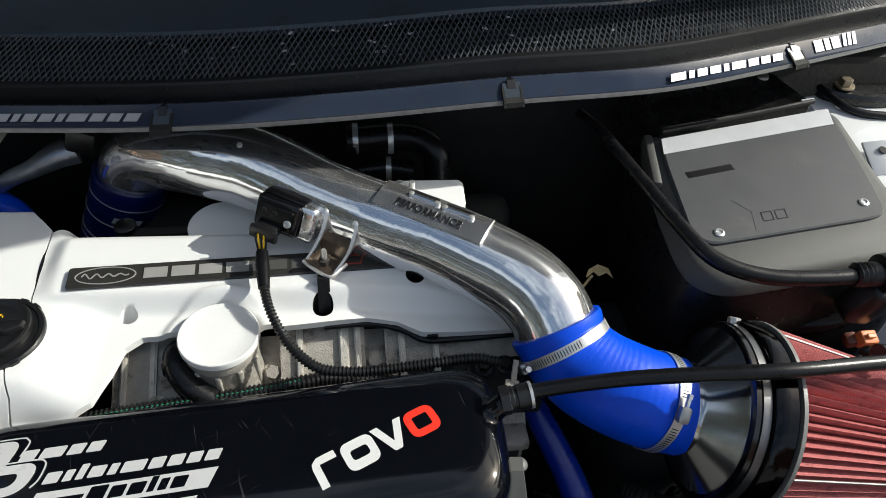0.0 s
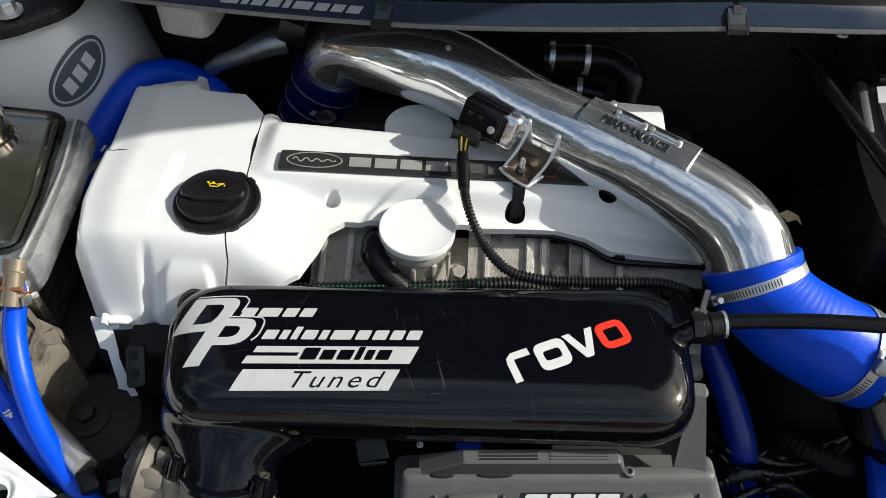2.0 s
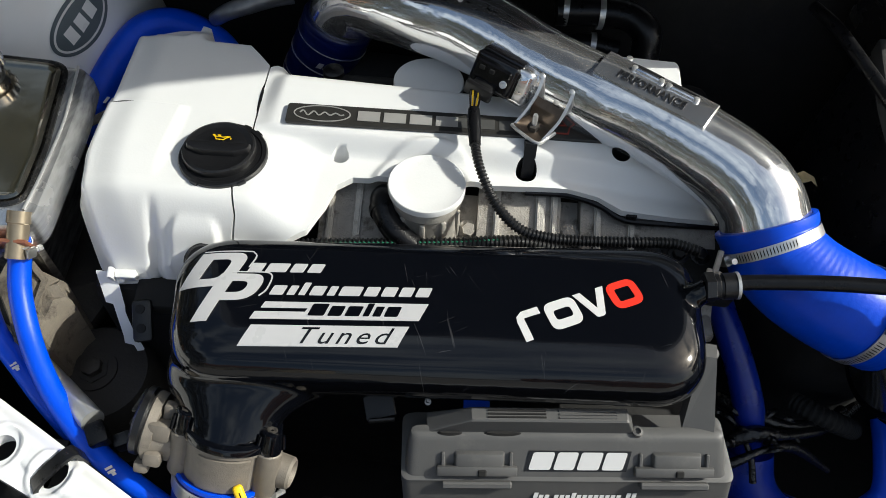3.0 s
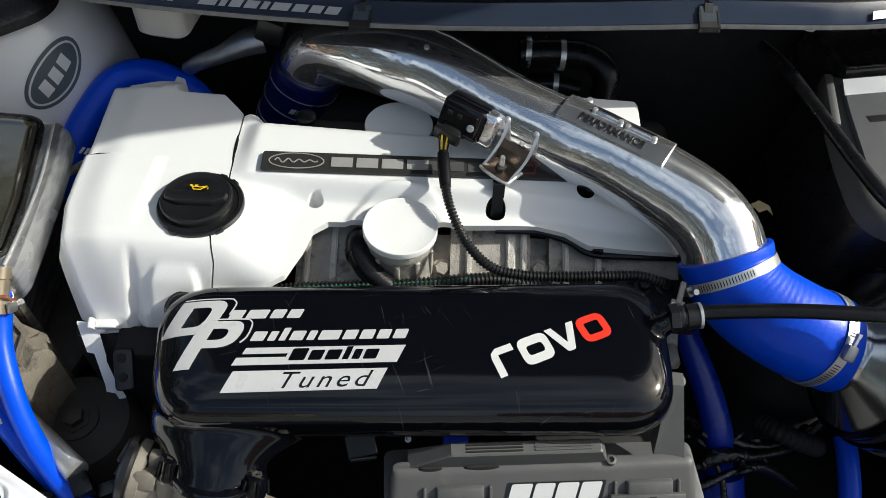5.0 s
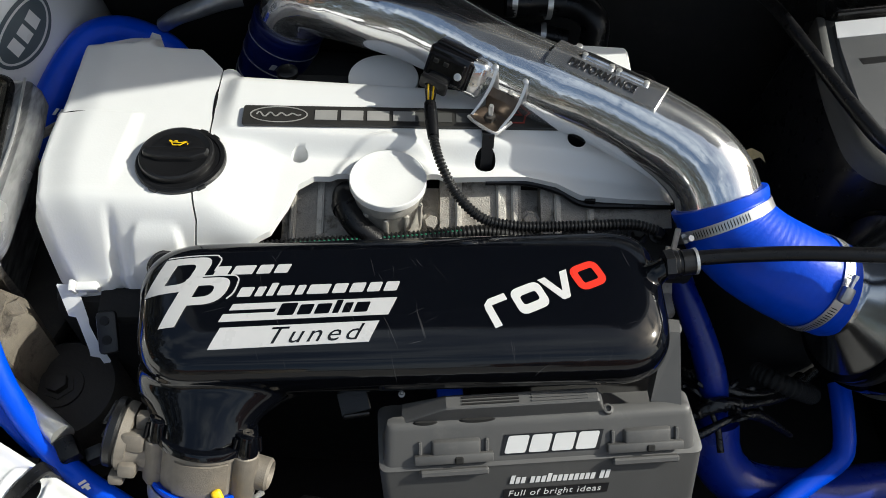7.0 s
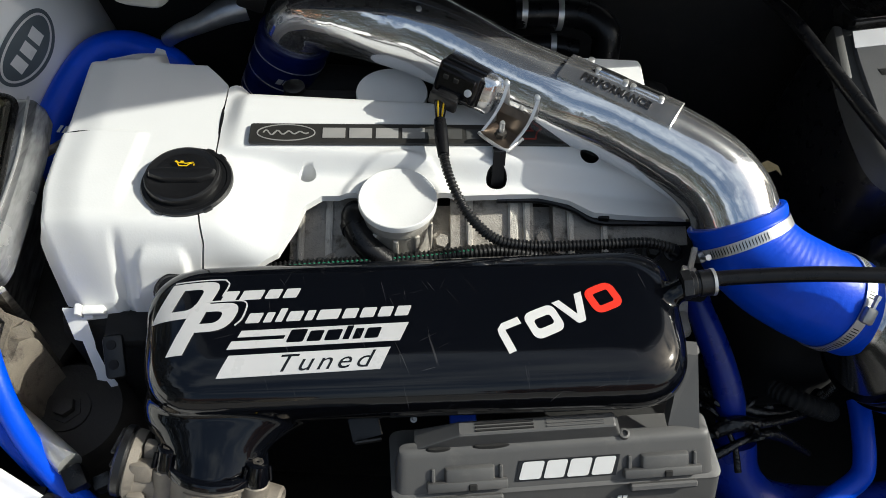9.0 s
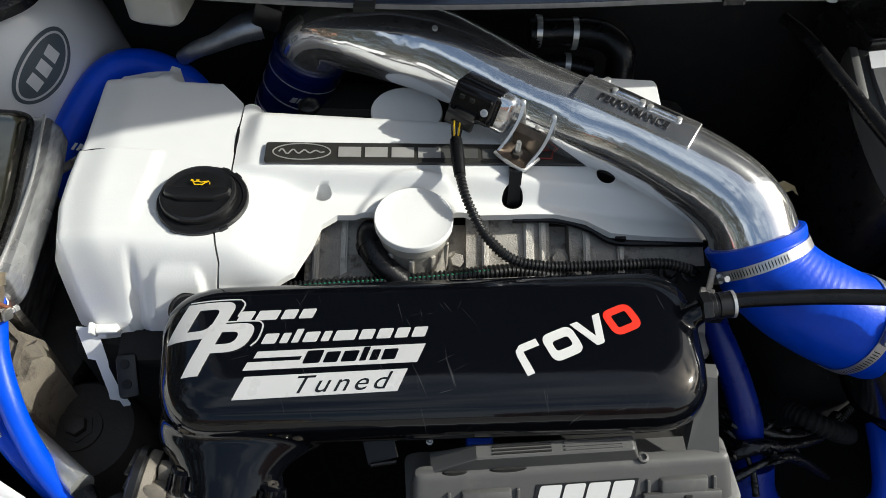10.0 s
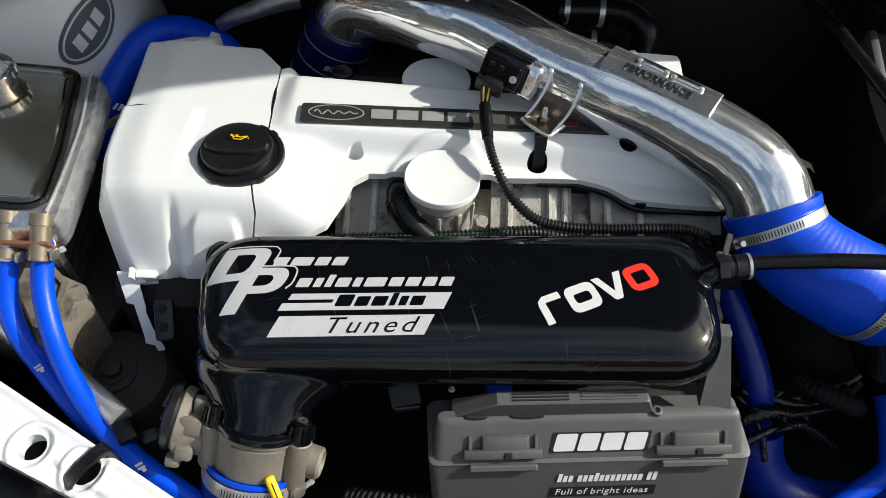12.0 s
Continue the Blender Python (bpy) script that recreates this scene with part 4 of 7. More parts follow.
def build_white_cap(p, r, label, neck=True):
    c = thing("round_cap", p, label, "cap", "round white caps")
    p = Vector(p)
    prof = [(0, r * 0.96), (0.0010, r), (0.0018, r), (0.0062, r), (0.0071, r * 0.992), (0.0075, r * 0.972), (0.0073, r * 0.950), (0.0070, r * 0.93), (0.0070, r * 0.5), (0.0070, 0.001)]
    part("lid", lathe(p, (0, 0, 1), prof, 72), WHITE, c)
    if neck:
        part("collar", lathe(p - Vector((0, 0, 0.014)), (0, 0, 1), [(0, r * 0.86), (0.003, r * 0.93), (0.012, r * 0.93), (0.0139, r * 0.9)], 56), CASTLIGHT, c)
        part("neck", lathe(p - Vector((0, 0, 0.065)), (0, 0, 1), [(0, r * 0.98), (0.03, r * 0.90), (0.048, r * 0.86), (0.051, r * 0.88)], 40), CASTLIGHT, c)
        for k in range(5):
            a = -math.pi * (0.10 + k * 0.20)
            part("rib", rbox((0.005, 0.008, 0.040), Matrix.Translation(p + Vector((r * 0.84 * math.cos(a), r * 0.84 * math.sin(a), -0.034))) @ pose(0, 0, 0, 0, 0, math.degrees(a) + 90), 0.0015, 2, (1, 1)), CASTLIGHT, c)
    return c


def build_head():
    h = thing("cylinder_head", (-0.05, 0.42, 0.80), "dirty cast aluminium cylinder head with ribs and bolts", "cylinder head")
    rot = pose(-0.05, 0.405, 0.872, 0, 0, 3)
    # sloped flank: a wedge that falls towards the front
    def wedge(x0, x1, lift, y0=-0.055, y1=0.045):
        return loft([[rot @ Vector((x, y, z)) for y, z in ((y0, -0.09), (y0, -0.028 + lift), (-0.012, 0.006 + lift), (y1, 0.032 + lift), (y1, -0.09))] for x in (x0, x1)])
    for a, b in ((-0.165, -0.0385), (-0.0195, 0.057), (0.0755, 0.20)):
        part("flank", wedge(a, b, 0.0), CASTALU, h)
    for a, b in ((-0.0384, -0.0196), (0.0571, 0.0754)):
        part("pocket", wedge(a, b, -0.017), CASTALU, h, "bolt pocket between the ribs")
    for x in (-0.155, -0.130, -0.002, 0.038, 0.0505, 0.091, 0.122):
        w = 0.006 if x != 0.038 else 0.009
        b = wedge(x - w / 2, x + w / 2, 0.005)
        bmesh.ops.bevel(b, geom=b.edges[:], offset=0.0015, segments=2, affect="EDGES")
        part("rib", b, CASTLIGHT, h)
    part("ledge", rbox((0.36, 0.03, 0.012), rot @ pose(0.02, -0.055, -0.028, 0), 0.003, 2), CASTALU, h)
    # block in the near-black that holds the bay's shade
    part("block", rbox((0.50, 0.22, 0.42), pose(-0.10, 0.46, 0.63), 0.012, 2), DARK, h, "engine block below, near-black for deep shade")
    part("gasket", tube([(0.152, 0.435, 0.897), (0.10, 0.430, 0.899), (0.062, 0.427, 0.902), (0.040, 0.436, 0.907), (0.010, 0.441, 0.911), (-0.03, 0.438, 0.912)], 0.0035, 10), RUBBER, h, "black rubber gasket edge")
    part("clip", rbox((0.010, 0.006, 0.006), pose(0.068, 0.428, 0.906), 0.001), RUBBER, h)
    part("clip", rbox((0.010, 0.006, 0.006), pose(0.024, 0.443, 0.914), 0.001), RUBBER, h)
    part("sealing_face", rbox((0.13, 0.06, 0.02), pose(0.10, 0.40, 0.872, 8), 0.004), DARK, h)
    for x, y, z in ((0.0150, 0.4185, 0.8810), (-0.0775, 0.4125, 0.8780), (-0.1740, 0.3790, 0.8800)):
        bolt("flange_bolt", (x, y, z), (0, -0.45, 0.9), 0.0070, "dull grey hexagon bolt on the cylinder head", "head bolts", CASTALU)
    for x in (0.115, 0.135, 0.093):
        bolt("flange_bolt", (x, 0.405 + 0.1 * (x - 0.1), 0.885), (0, -0.2, 0.9), 0.006, "black hexagon bolt beside the cover", "head bolts", RUBBER)


def build_plug():
    p = thing("rubber_plug", (-0.298, 0.341, 0.90), "black rubber plug between cover and plenum", "plug")
    o = Vector((-0.3005, 0.3340, 0.870))
    part("body", lathe(o, (0.05, -0.15, 1), [(0, 0.0150), (0.030, 0.0148), (0.036, 0.0130), (0.038, 0.010), (0.0375, 0.002)], 32), RUBBER, p)
    part("lip", lathe(o + Vector((0, 0, 0.022)), (0.05, -0.15, 1), [(0, 0.0155), (0.001, 0.0166), (0.005, 0.0166), (0.006, 0.0155)], 32), RUBBER, p)


def build_breather():
    b = thing("breather_elbow", (-0.16, 0.40, 0.87), "black bent rubber breather hose beside the cap", "hose")
    part("hose", tube([(-0.158, 0.424, 0.902), (-0.1565, 0.409, 0.910), (-0.151, 0.393, 0.908), (-0.139, 0.382, 0.900), (-0.121, 0.374, 0.890), (-0.098, 0.364, 0.876)], [0.0105, 0.0120, 0.0112, 0.0112, 0.0110, 0.0105], 20), RUBBER, b)
    part("collar", tube([(-0.1560, 0.4045, 0.9085), (-0.1535, 0.3985, 0.9085)], 0.0130, 20), RUBBER, b)


# ---- black intake plenum and what hangs on it ----
def build_plenum():
    pl = thing("intake_plenum", (-0.10, 0.30, 0.88), "gloss black intake plenum with white and red stickers", "intake plenum")
    poly = [(-0.292, 0.214), (0.124, 0.252), (0.121, 0.392), (-0.322, 0.342)]
    steps = [(0.030, 0.872), (0.010, 0.876), (0.003, 0.884), (0.0, 0.893), (0.0, 0.900), (0.0015, 0.910), (0.0050, 0.9175), (0.010, 0.9232), (0.016, 0.9265), (0.024, 0.9292), (0.034, 0.9310), (0.046, 0.9321), (0.060, 0.9326)]
    body = shell(poly, [0.045, 0.045, 0.05, 0.055], steps, seg=14)
    # neck that sweeps down to the throttle body
    axis_end = Vector((-0.13, -0.55, -0.82)).normalized()
    # rows: front and back point (y, z), half widths on both sides, middle x
    sweep = [(0.262, 0.914, 0.262, 0.850, 0.060, 0.160, -0.241), (0.236, 0.911, 0.252, 0.846, 0.061, 0.122, -0.241), (0.219, 0.904, 0.246, 0.842, 0.058, 0.085, -0.241), (0.2055, 0.895, 0.242, 0.839, 0.050, 0.058, -0.242), (0.194, 0.8875, 0.239, 0.838, 0.042, 0.044, -0.243), (0.184, 0.882, 0.237, 0.838, 0.0378, 0.0385, -0.2435), (0.1765, 0.8785, 0.235, 0.838, 0.0365, 0.0365, -0.244)]
    rings = []
    for yf, zf, yb, zb, al, ar, x in sweep:
        c, v = Vector((x, (yf + yb) / 2, (zf + zb) / 2)), Vector((0, (yf - yb) / 2, (zf - zb) / 2))
        ring = []
        for j in range(64):
            ca, sa = math.cos(2 * math.pi * j / 64), math.sin(2 * math.pi * j / 64)
            a = ar if ca > 0 else al
            ring.append(c + Vector((a * ca, 0.10 * a * ca, 0)) + v * math.copysign(abs(sa) ** 0.85, sa))
        rings.append(ring)
    fine = [smooth_path([r[j] for r in rings], 6) for j in range(64)]
    neck = loft([[fine[j][i] for j in range(64)] for i in range(len(fine[0]))])
    nozzle = tube([(0.080, 0.325, 0.900), (0.098, 0.331, 0.912), (0.110, 0.335, 0.922), (0.121, 0.3380, 0.9325)], [0.020, 0.015, 0.0105, 0.0092], 28)
    skin = fused([body, neck, nozzle], 0.0021, 9)
    top = BVHTree.FromBMesh(skin)
    part("body", skin, GLOSSBLACK, pl, done=True)
    e = Vector((-0.2440, 0.2055, 0.858)) - axis_end * 0.004
    part("collar", lathe(e, axis_end, [(0, 0.0365), (0.001, 0.0385), (0.003, 0.0392), (0.0065, 0.0392), (0.0075, 0.037)], 56), GLOSSBLACK, pl)
    side = Vector((1, 0.12, 0.0))
    side = (side - axis_end * side.dot(axis_end)).normalized()
    front = axis_end.cross(side)
    front = front if front.y < 0 else -front
    for s, f in ((-0.0345, 0.012), (0.0325, 0.020)):
        q = e + side * s + front * f
        part("boss", lathe(q - axis_end * 0.011, axis_end, [(0, 0.0065), (0.001, 0.0080), (0.015, 0.0098), (0.019, 0.0095)], 20), GLOSSBLACK, pl)
        for k in range(5):
            g = 2 * math.pi * k / 5
            part("boss_rib", tube([q - axis_end * 0.008 + (side * math.cos(g) + front * math.sin(g)) * 0.0090, q + axis_end * 0.004 + (side * math.cos(g) + front * math.sin(g)) * 0.0108], 0.0016, 8), GLOSSBLACK, pl)
        part("screw", lathe(q - axis_end * 0.0105, -axis_end, [(0, 0.0045), (0.0012, 0.0045), (0.0014, 0.0030), (0.0004, 0.001)], 6), CASTDARK, pl)
    # stickers, in the frame of the plenum's top
    m = pose(-0.238, 0.238, 0.9302, 0, 0, 6.8)
    part("sticker_bar", flat_shape([slanted(0, 0, 0.1195, 0.0165, 0.52)], m), PALEVINYL, pl, "white slanted sticker bar")
    writing("sticker_word", "Tuned", 0.0185, m @ pose(0.0405, 0.0022, 0.0005), GLOSSBLACK, pl, 0.45, 0.0001, 1.25, label="black italic word on the bar", width=0.071)
    part("sticker_bar", flat_shape([slanted(0.0066, 0.0214, 0.1285, 0.0065, 0.5), slanted(0.0140, 0.0310, 0.1259, 0.0055, 0.5)], m), PALEVINYL, pl, "two white slanted stripes")
    part("sticker_bar", flat_shape([slanted(0.048, 0.0275, 0.0902, 0.0038, 0.5)], m), PALEVINYL, pl, "white middle of the stripe")
    mark_row("sticker_mark", [(0.0125, 1.2), (0.0105, 1.0), (0.0112, 1.0), (0.0048, 1.3), (0.0062, 1.0), (0.0105, 1.0)], 0.0088, 0.0026, 0.4, m @ pose(0, 0, 0.0004), GLOSSBLACK, pl, "black block on the stripes", 0.0500, 0.0246, 0.0002)
    mark_row("sticker_mark", [(0.0105, 1.0), (0.0060, 1.0), (0.0052, 1.35), (0.0108, 1.0), (0.0060, 1.0), (0.0165, 1.0), (0.0105, 1.0), (0.0108, 1.0), (0.0100, 1.0), (0.0105, 1.0)], 0.0088, 0.0030, 0.4, m, PALEVINYL, pl, "white block of a sticker row", 0.0185, 0.0428)
    mark_row("sticker_mark", [(0.0108, 1.0), (0.0165, 1.0), (0.0108, 1.0), (0.0108, 1.0)], 0.0090, 0.0030, 0.4, m, PALEVINYL, pl, "white block of a sticker row", -0.0015, 0.0645)
    # the two large initials as slanted frames with round shoulders
    def frame_ring(x, y, w, h, s, lean, lift=0.0):
        at = lambda px, py: (x + px + lean * py, y + py)
        outer = round_poly([at(0, 0), at(w, 0), at(w, h), at(0, h)], [0.0006, 0.015, 0.012, 0.0006], 7)
        inner = round_poly([at(s, s * 0.58), at(w - s * 0.85, s * 0.58), at(w - s * 0.85, h - s * 0.58), at(s, h - s * 0.58)], [0.0004, 0.008, 0.006, 0.0004], 7)
        return ring_shape([tuple(p) for p in outer], [tuple(p) for p in inner], m @ pose(0, 0, lift))
    part("sticker_initial", frame_ring(-0.0540, 0.0505, 0.0400, 0.0340, 0.0125, 0.40), PALEVINYL, pl, "large slanted pale frame")
    part("sticker_initial", both(frame_ring(-0.0310, 0.0372, 0.0370, 0.0250, 0.0125, 0.40, 0.0003), flat_shape([slanted(-0.0382, 0.0195, 0.0125, 0.0185, 0.40)], m @ pose(0, 0, 0.0003))), PALEVINYL, pl, "large slanted pale frame with a foot")
    line = [(-0.0395, 0.0864), (-0.0040, 0.0864), (0.0015, 0.0845), (0.0035, 0.0800), (-0.0005, 0.0690)]
    part("sticker_line", flat_shape([flat_stroke(smooth_path(line, 4), 0.0006)], m), PALEVINYL, pl, "thin white outline")
    line = [(-0.0130, 0.0640), (0.0120, 0.0640), (0.0180, 0.0620), (0.0190, 0.0570), (0.0160, 0.0470), (0.0110, 0.0415)]
    part("sticker_line", flat_shape([flat_stroke(smooth_path(line, 4), 0.0006)], m @ pose(0, 0, 0.0003)), PALEVINYL, pl, "thin white outline")
    # second sticker: a hook, a ring, a chevron and a red square ring, rising to the right
    r = pose(-0.0215, 0.2700, 0.9302, 0, 0, 27.6) @ Matrix.Scale(1.07, 4)
    part("sticker_stroke", flat_shape([flat_stroke([(0.001, 0.000), (0.001, 0.0160), (0.0015, 0.0185), (0.0040, 0.0205), (0.0170, 0.0205)], 0.0029)], r, 0.0004), WHITEDECAL, pl, "white hooked stroke")
    part("sticker_ring", ring_shape([tuple(p) for p in round_poly([(0.0205, 0.0005), (0.0455, 0.0005), (0.0455, 0.0235), (0.0205, 0.0235)], 0.007, 6)], [tuple(p) for p in round_poly([(0.0262, 0.0078), (0.0398, 0.0078), (0.0398, 0.0162), (0.0262, 0.0162)], 0.003, 6)], r, 0.0004), WHITEDECAL, pl, "white rounded ring")
    part("sticker_stroke", flat_shape([[(0.0458, 0.0235), (0.0520, 0.0235), (0.0585, 0.0075), (0.0650, 0.0235), (0.0712, 0.0235), (0.0620, 0.0012), (0.0608, 0.0003), (0.0562, 0.0003), (0.0550, 0.0012)]], r, 0.0004), WHITEDECAL, pl, "white chevron stroke")
    sq = [tuple(p) for p in round_poly([(0.0715, 0.0005), (0.0960, 0.0005), (0.0960, 0.0235), (0.0715, 0.0235)], 0.008, 6)]
    si = [tuple(p) for p in round_poly([(0.0775, 0.0064), (0.0900, 0.0064), (0.0900, 0.0176), (0.0775, 0.0176)], 0.002, 6)]
    part("sticker_ring", ring_shape(sq, si, r, 0.0004), REDDECAL, pl, "red rounded square ring")
    for ob in pl.children:
        if ob.name.startswith("sticker"):
            drape(ob.data, top, 0.930)


def drape(me, tree, level):
    """Lays a flat sticker, drawn at one level, over a curved top."""
    bm = bmesh.new()
    bm.from_mesh(me)
    for _ in range(3):
        bmesh.ops.triangulate(bm, faces=bm.faces)
        bmesh.ops.subdivide_edges(bm, edges=[e for e in bm.edges if e.calc_length() > 0.008], cuts=1)
    for v in bm.verts:
        hit = tree.ray_cast(Vector((v.co.x, v.co.y, 1.0)), Vector((0, 0, -1)))[0]
        if hit:
            v.co.z += hit.z - level
    bm.to_mesh(me)
    bm.free()


def flat_stroke(pts, w):
    """The outline of a thick line through points."""
    p = [Vector((q[0], q[1], 0)) for q in pts]
    left, right = [], []
    for i, c in enumerate(p):
        a, b = p[max(i - 1, 0)], p[min(i + 1, len(p) - 1)]
        u = (b - a).normalized()
        n = Vector((-u.y, u.x, 0)) * w
        left.append(c + n)
        right.append(c - n)
    return [(v.x, v.y) for v in right + left[::-1]]


def build_throttle():
    ax = Vector((-0.13, -0.55, -0.82)).normalized()
    o = Vector((-0.2440, 0.2055, 0.858)) + ax * 0.003
    side = Vector((1, 0.12, 0.0))
    side = (side - ax * side.dot(ax)).normalized()
    front = ax.cross(side)
    front = front if front.y < 0 else -front
    R = Matrix((side, front, ax)).transposed()

    def at(s, f, d):
        return o + side * s + front * f + ax * d

    def box(size, s, f, d, bev=0.002, turn=0):
        return rbox(size, Matrix.Translation(at(s, f, d)) @ (R @ Euler((0, 0, radians(turn))).to_matrix()).to_4x4(), bev, 2)
    tb = thing("throttle_body", o + ax * 0.05, "oxidised cast aluminium throttle body with black gear cover", "throttle body")
    part("body", lathe(o, ax, [(0, 0.0375), (0.003, 0.0378), (0.004, 0.0362), (0.036, 0.0358), (0.040, 0.0372), (0.060, 0.0372)], 56), THROTTLE, tb)
    part("raised_panel", loft([[at(math.sin(w) * r, math.cos(w) * r, d) for d, r in ((0.005, 0.0350), (0.006, 0.0374), (0.034, 0.0374), (0.036, 0.0350))] for w in np.linspace(-0.50, 0.62, 15).tolist()]), THROTTLE, tb)
    for s, f, n in ((-0.0345, 0.012, 0.040), (0.0325, 0.020, 0.044)):
        part("screw_boss", lathe(at(s, f, 0.0), ax, [(0, 0.0095), (0.001, 0.0105), (n - 0.004, 0.0098), (n, 0.0075)], 24), THROTTLE, tb)
        part("screw_end", lathe(at(s, f, n), ax, [(0, 0.0048), (0.006, 0.0048), (0.007, 0.0035)], 12), STEEL, tb)
    gear = part("gear_case", lathe(at(-0.056, -0.004, 0.012), -side - ax * 0.10, [(0, 0.022), (0.001, 0.0255), (0.008, 0.0265), (0.0095, 0.025)], 36), THROTTLE, tb, "cast gear case")
    part("gear_cover", lathe(at(-0.0655, -0.005, 0.011), -side - ax * 0.10, [(0, 0.026), (0.002, 0.0275), (0.007, 0.0270), (0.009, 0.024), (0.0095, 0.005)], 36), PLASTIC, gear, "black ribbed gear cover")
    for k in range(4):
        part("rib", box((0.004, 0.040 - 0.006 * abs(k - 1.5), 0.0028), -0.0745, -0.006, -0.006 + 0.010 * k, 0.0008), PLASTIC, gear)
    part("shaft_housing", lathe(at(-0.030, 0.0, 0.018), -side, [(0, 0.020), (0.020, 0.019), (0.034, 0.022)], 28), THROTTLE, tb)
    part("lug", box((0.018, 0.012, 0.016), -0.052, 0.014, 0.004, 0.003), THROTTLE, tb)
    part("lug", box((0.014, 0.010, 0.012), -0.054, 0.020, 0.026, 0.003), THROTTLE, tb)
    part("lug", box((0.012, 0.014, 0.010), -0.062, 0.016, 0.036, 0.003), THROTTLE, tb)
    part("pad", box((0.010, 0.010, 0.014), -0.048, 0.004, -0.008, 0.002), THROTTLE, tb)
    part("port", lathe(at(0.030, 0.008, 0.024), side + front * 0.2, [(0, 0.0145), (0.022, 0.0130), (0.024, 0.0108), (0.022, 0.009), (0.016, 0.004)], 28), THROTTLE, tb)
    e = o + ax * 0.035
    hs = thing("intercooler_hose", e + ax * 0.2, "blue silicone hose under the throttle body, shade in its colour", "hose")
    # hose takes the shaded blue, its rim the lit one
    part("hose", tube([e, e + ax * 0.05, e + ax * 0.12 + Vector((0, 0.01, 0)), e + ax * 0.22 + Vector((0.02, 0.03, 0))], 0.0404, 40), SHADEBLUE, hs)
    part("rim", lathe(e - ax * 0.0005, ax, [(0.002, 0.0375), (0.0, 0.0385), (0.0, 0.0405), (0.003, 0.0408)], 48, False), BLUE, hs, "bright blue cut edge")
    clamp_band("hose_clamp", e + ax * 0.010, ax, 0.0410, 0.012, "bright steel worm clamp round the blue hose", 0.0, ref=(0.85, -0.5, 0))
    d = thing("dipstick_handle", (-0.224, 0.150, 0.83), "yellow plastic dipstick handle", "dipstick")
    m = look((-0.222, 0.148, 0.838), (-0.222 - 0.010, 0.148 + 0.015, 0.838 + 0.017)) @ pose(0, 0, 0, 0, 0, 0)
    part("handle", rbox((0.0080, 0.0060, 0.040), m, 0.0026, 3), YELLOW, d)
    part("grip_line", rbox((0.0014, 0.0012, 0.022), m @ pose(0, 0.0027, -0.004), 0.0005, 1), RUBBER, d)
    part("rod", tube([(-0.218, 0.142, 0.828), (-0.214, 0.134, 0.80), (-0.212, 0.128, 0.72)], 0.0025, 10), STEEL, d)


# ---- polished intake pipe and its fittings ----
PIPE = [(-0.2720, 0.6505, 0.852), (-0.2606, 0.652, 0.8796), (-0.2462, 0.654, 0.9145), (-0.2370, 0.6530, 0.9340), (-0.2190, 0.6465, 0.9500), (-0.190, 0.633, 0.9600), (-0.152, 0.6185, 0.966), (-0.108, 0.6045, 0.965), (-0.067, 0.580, 0.963), (-0.030, 0.5545, 0.962), (0.018, 0.525, 0.962), (0.070, 0.500, 0.961), (0.115, 0.472, 0.958), (0.148, 0.4475, 0.9540), (0.1665, 0.4265, 0.9465), (0.1760, 0.4100, 0.9340)]
RPIPE = [0.035, 0.035, 0.035, 0.0352, 0.0360, 0.0380, 0.0405, 0.0415, 0.0400, 0.0380, 0.0375, 0.0375, 0.0375, 0.0375, 0.0372, 0.037]


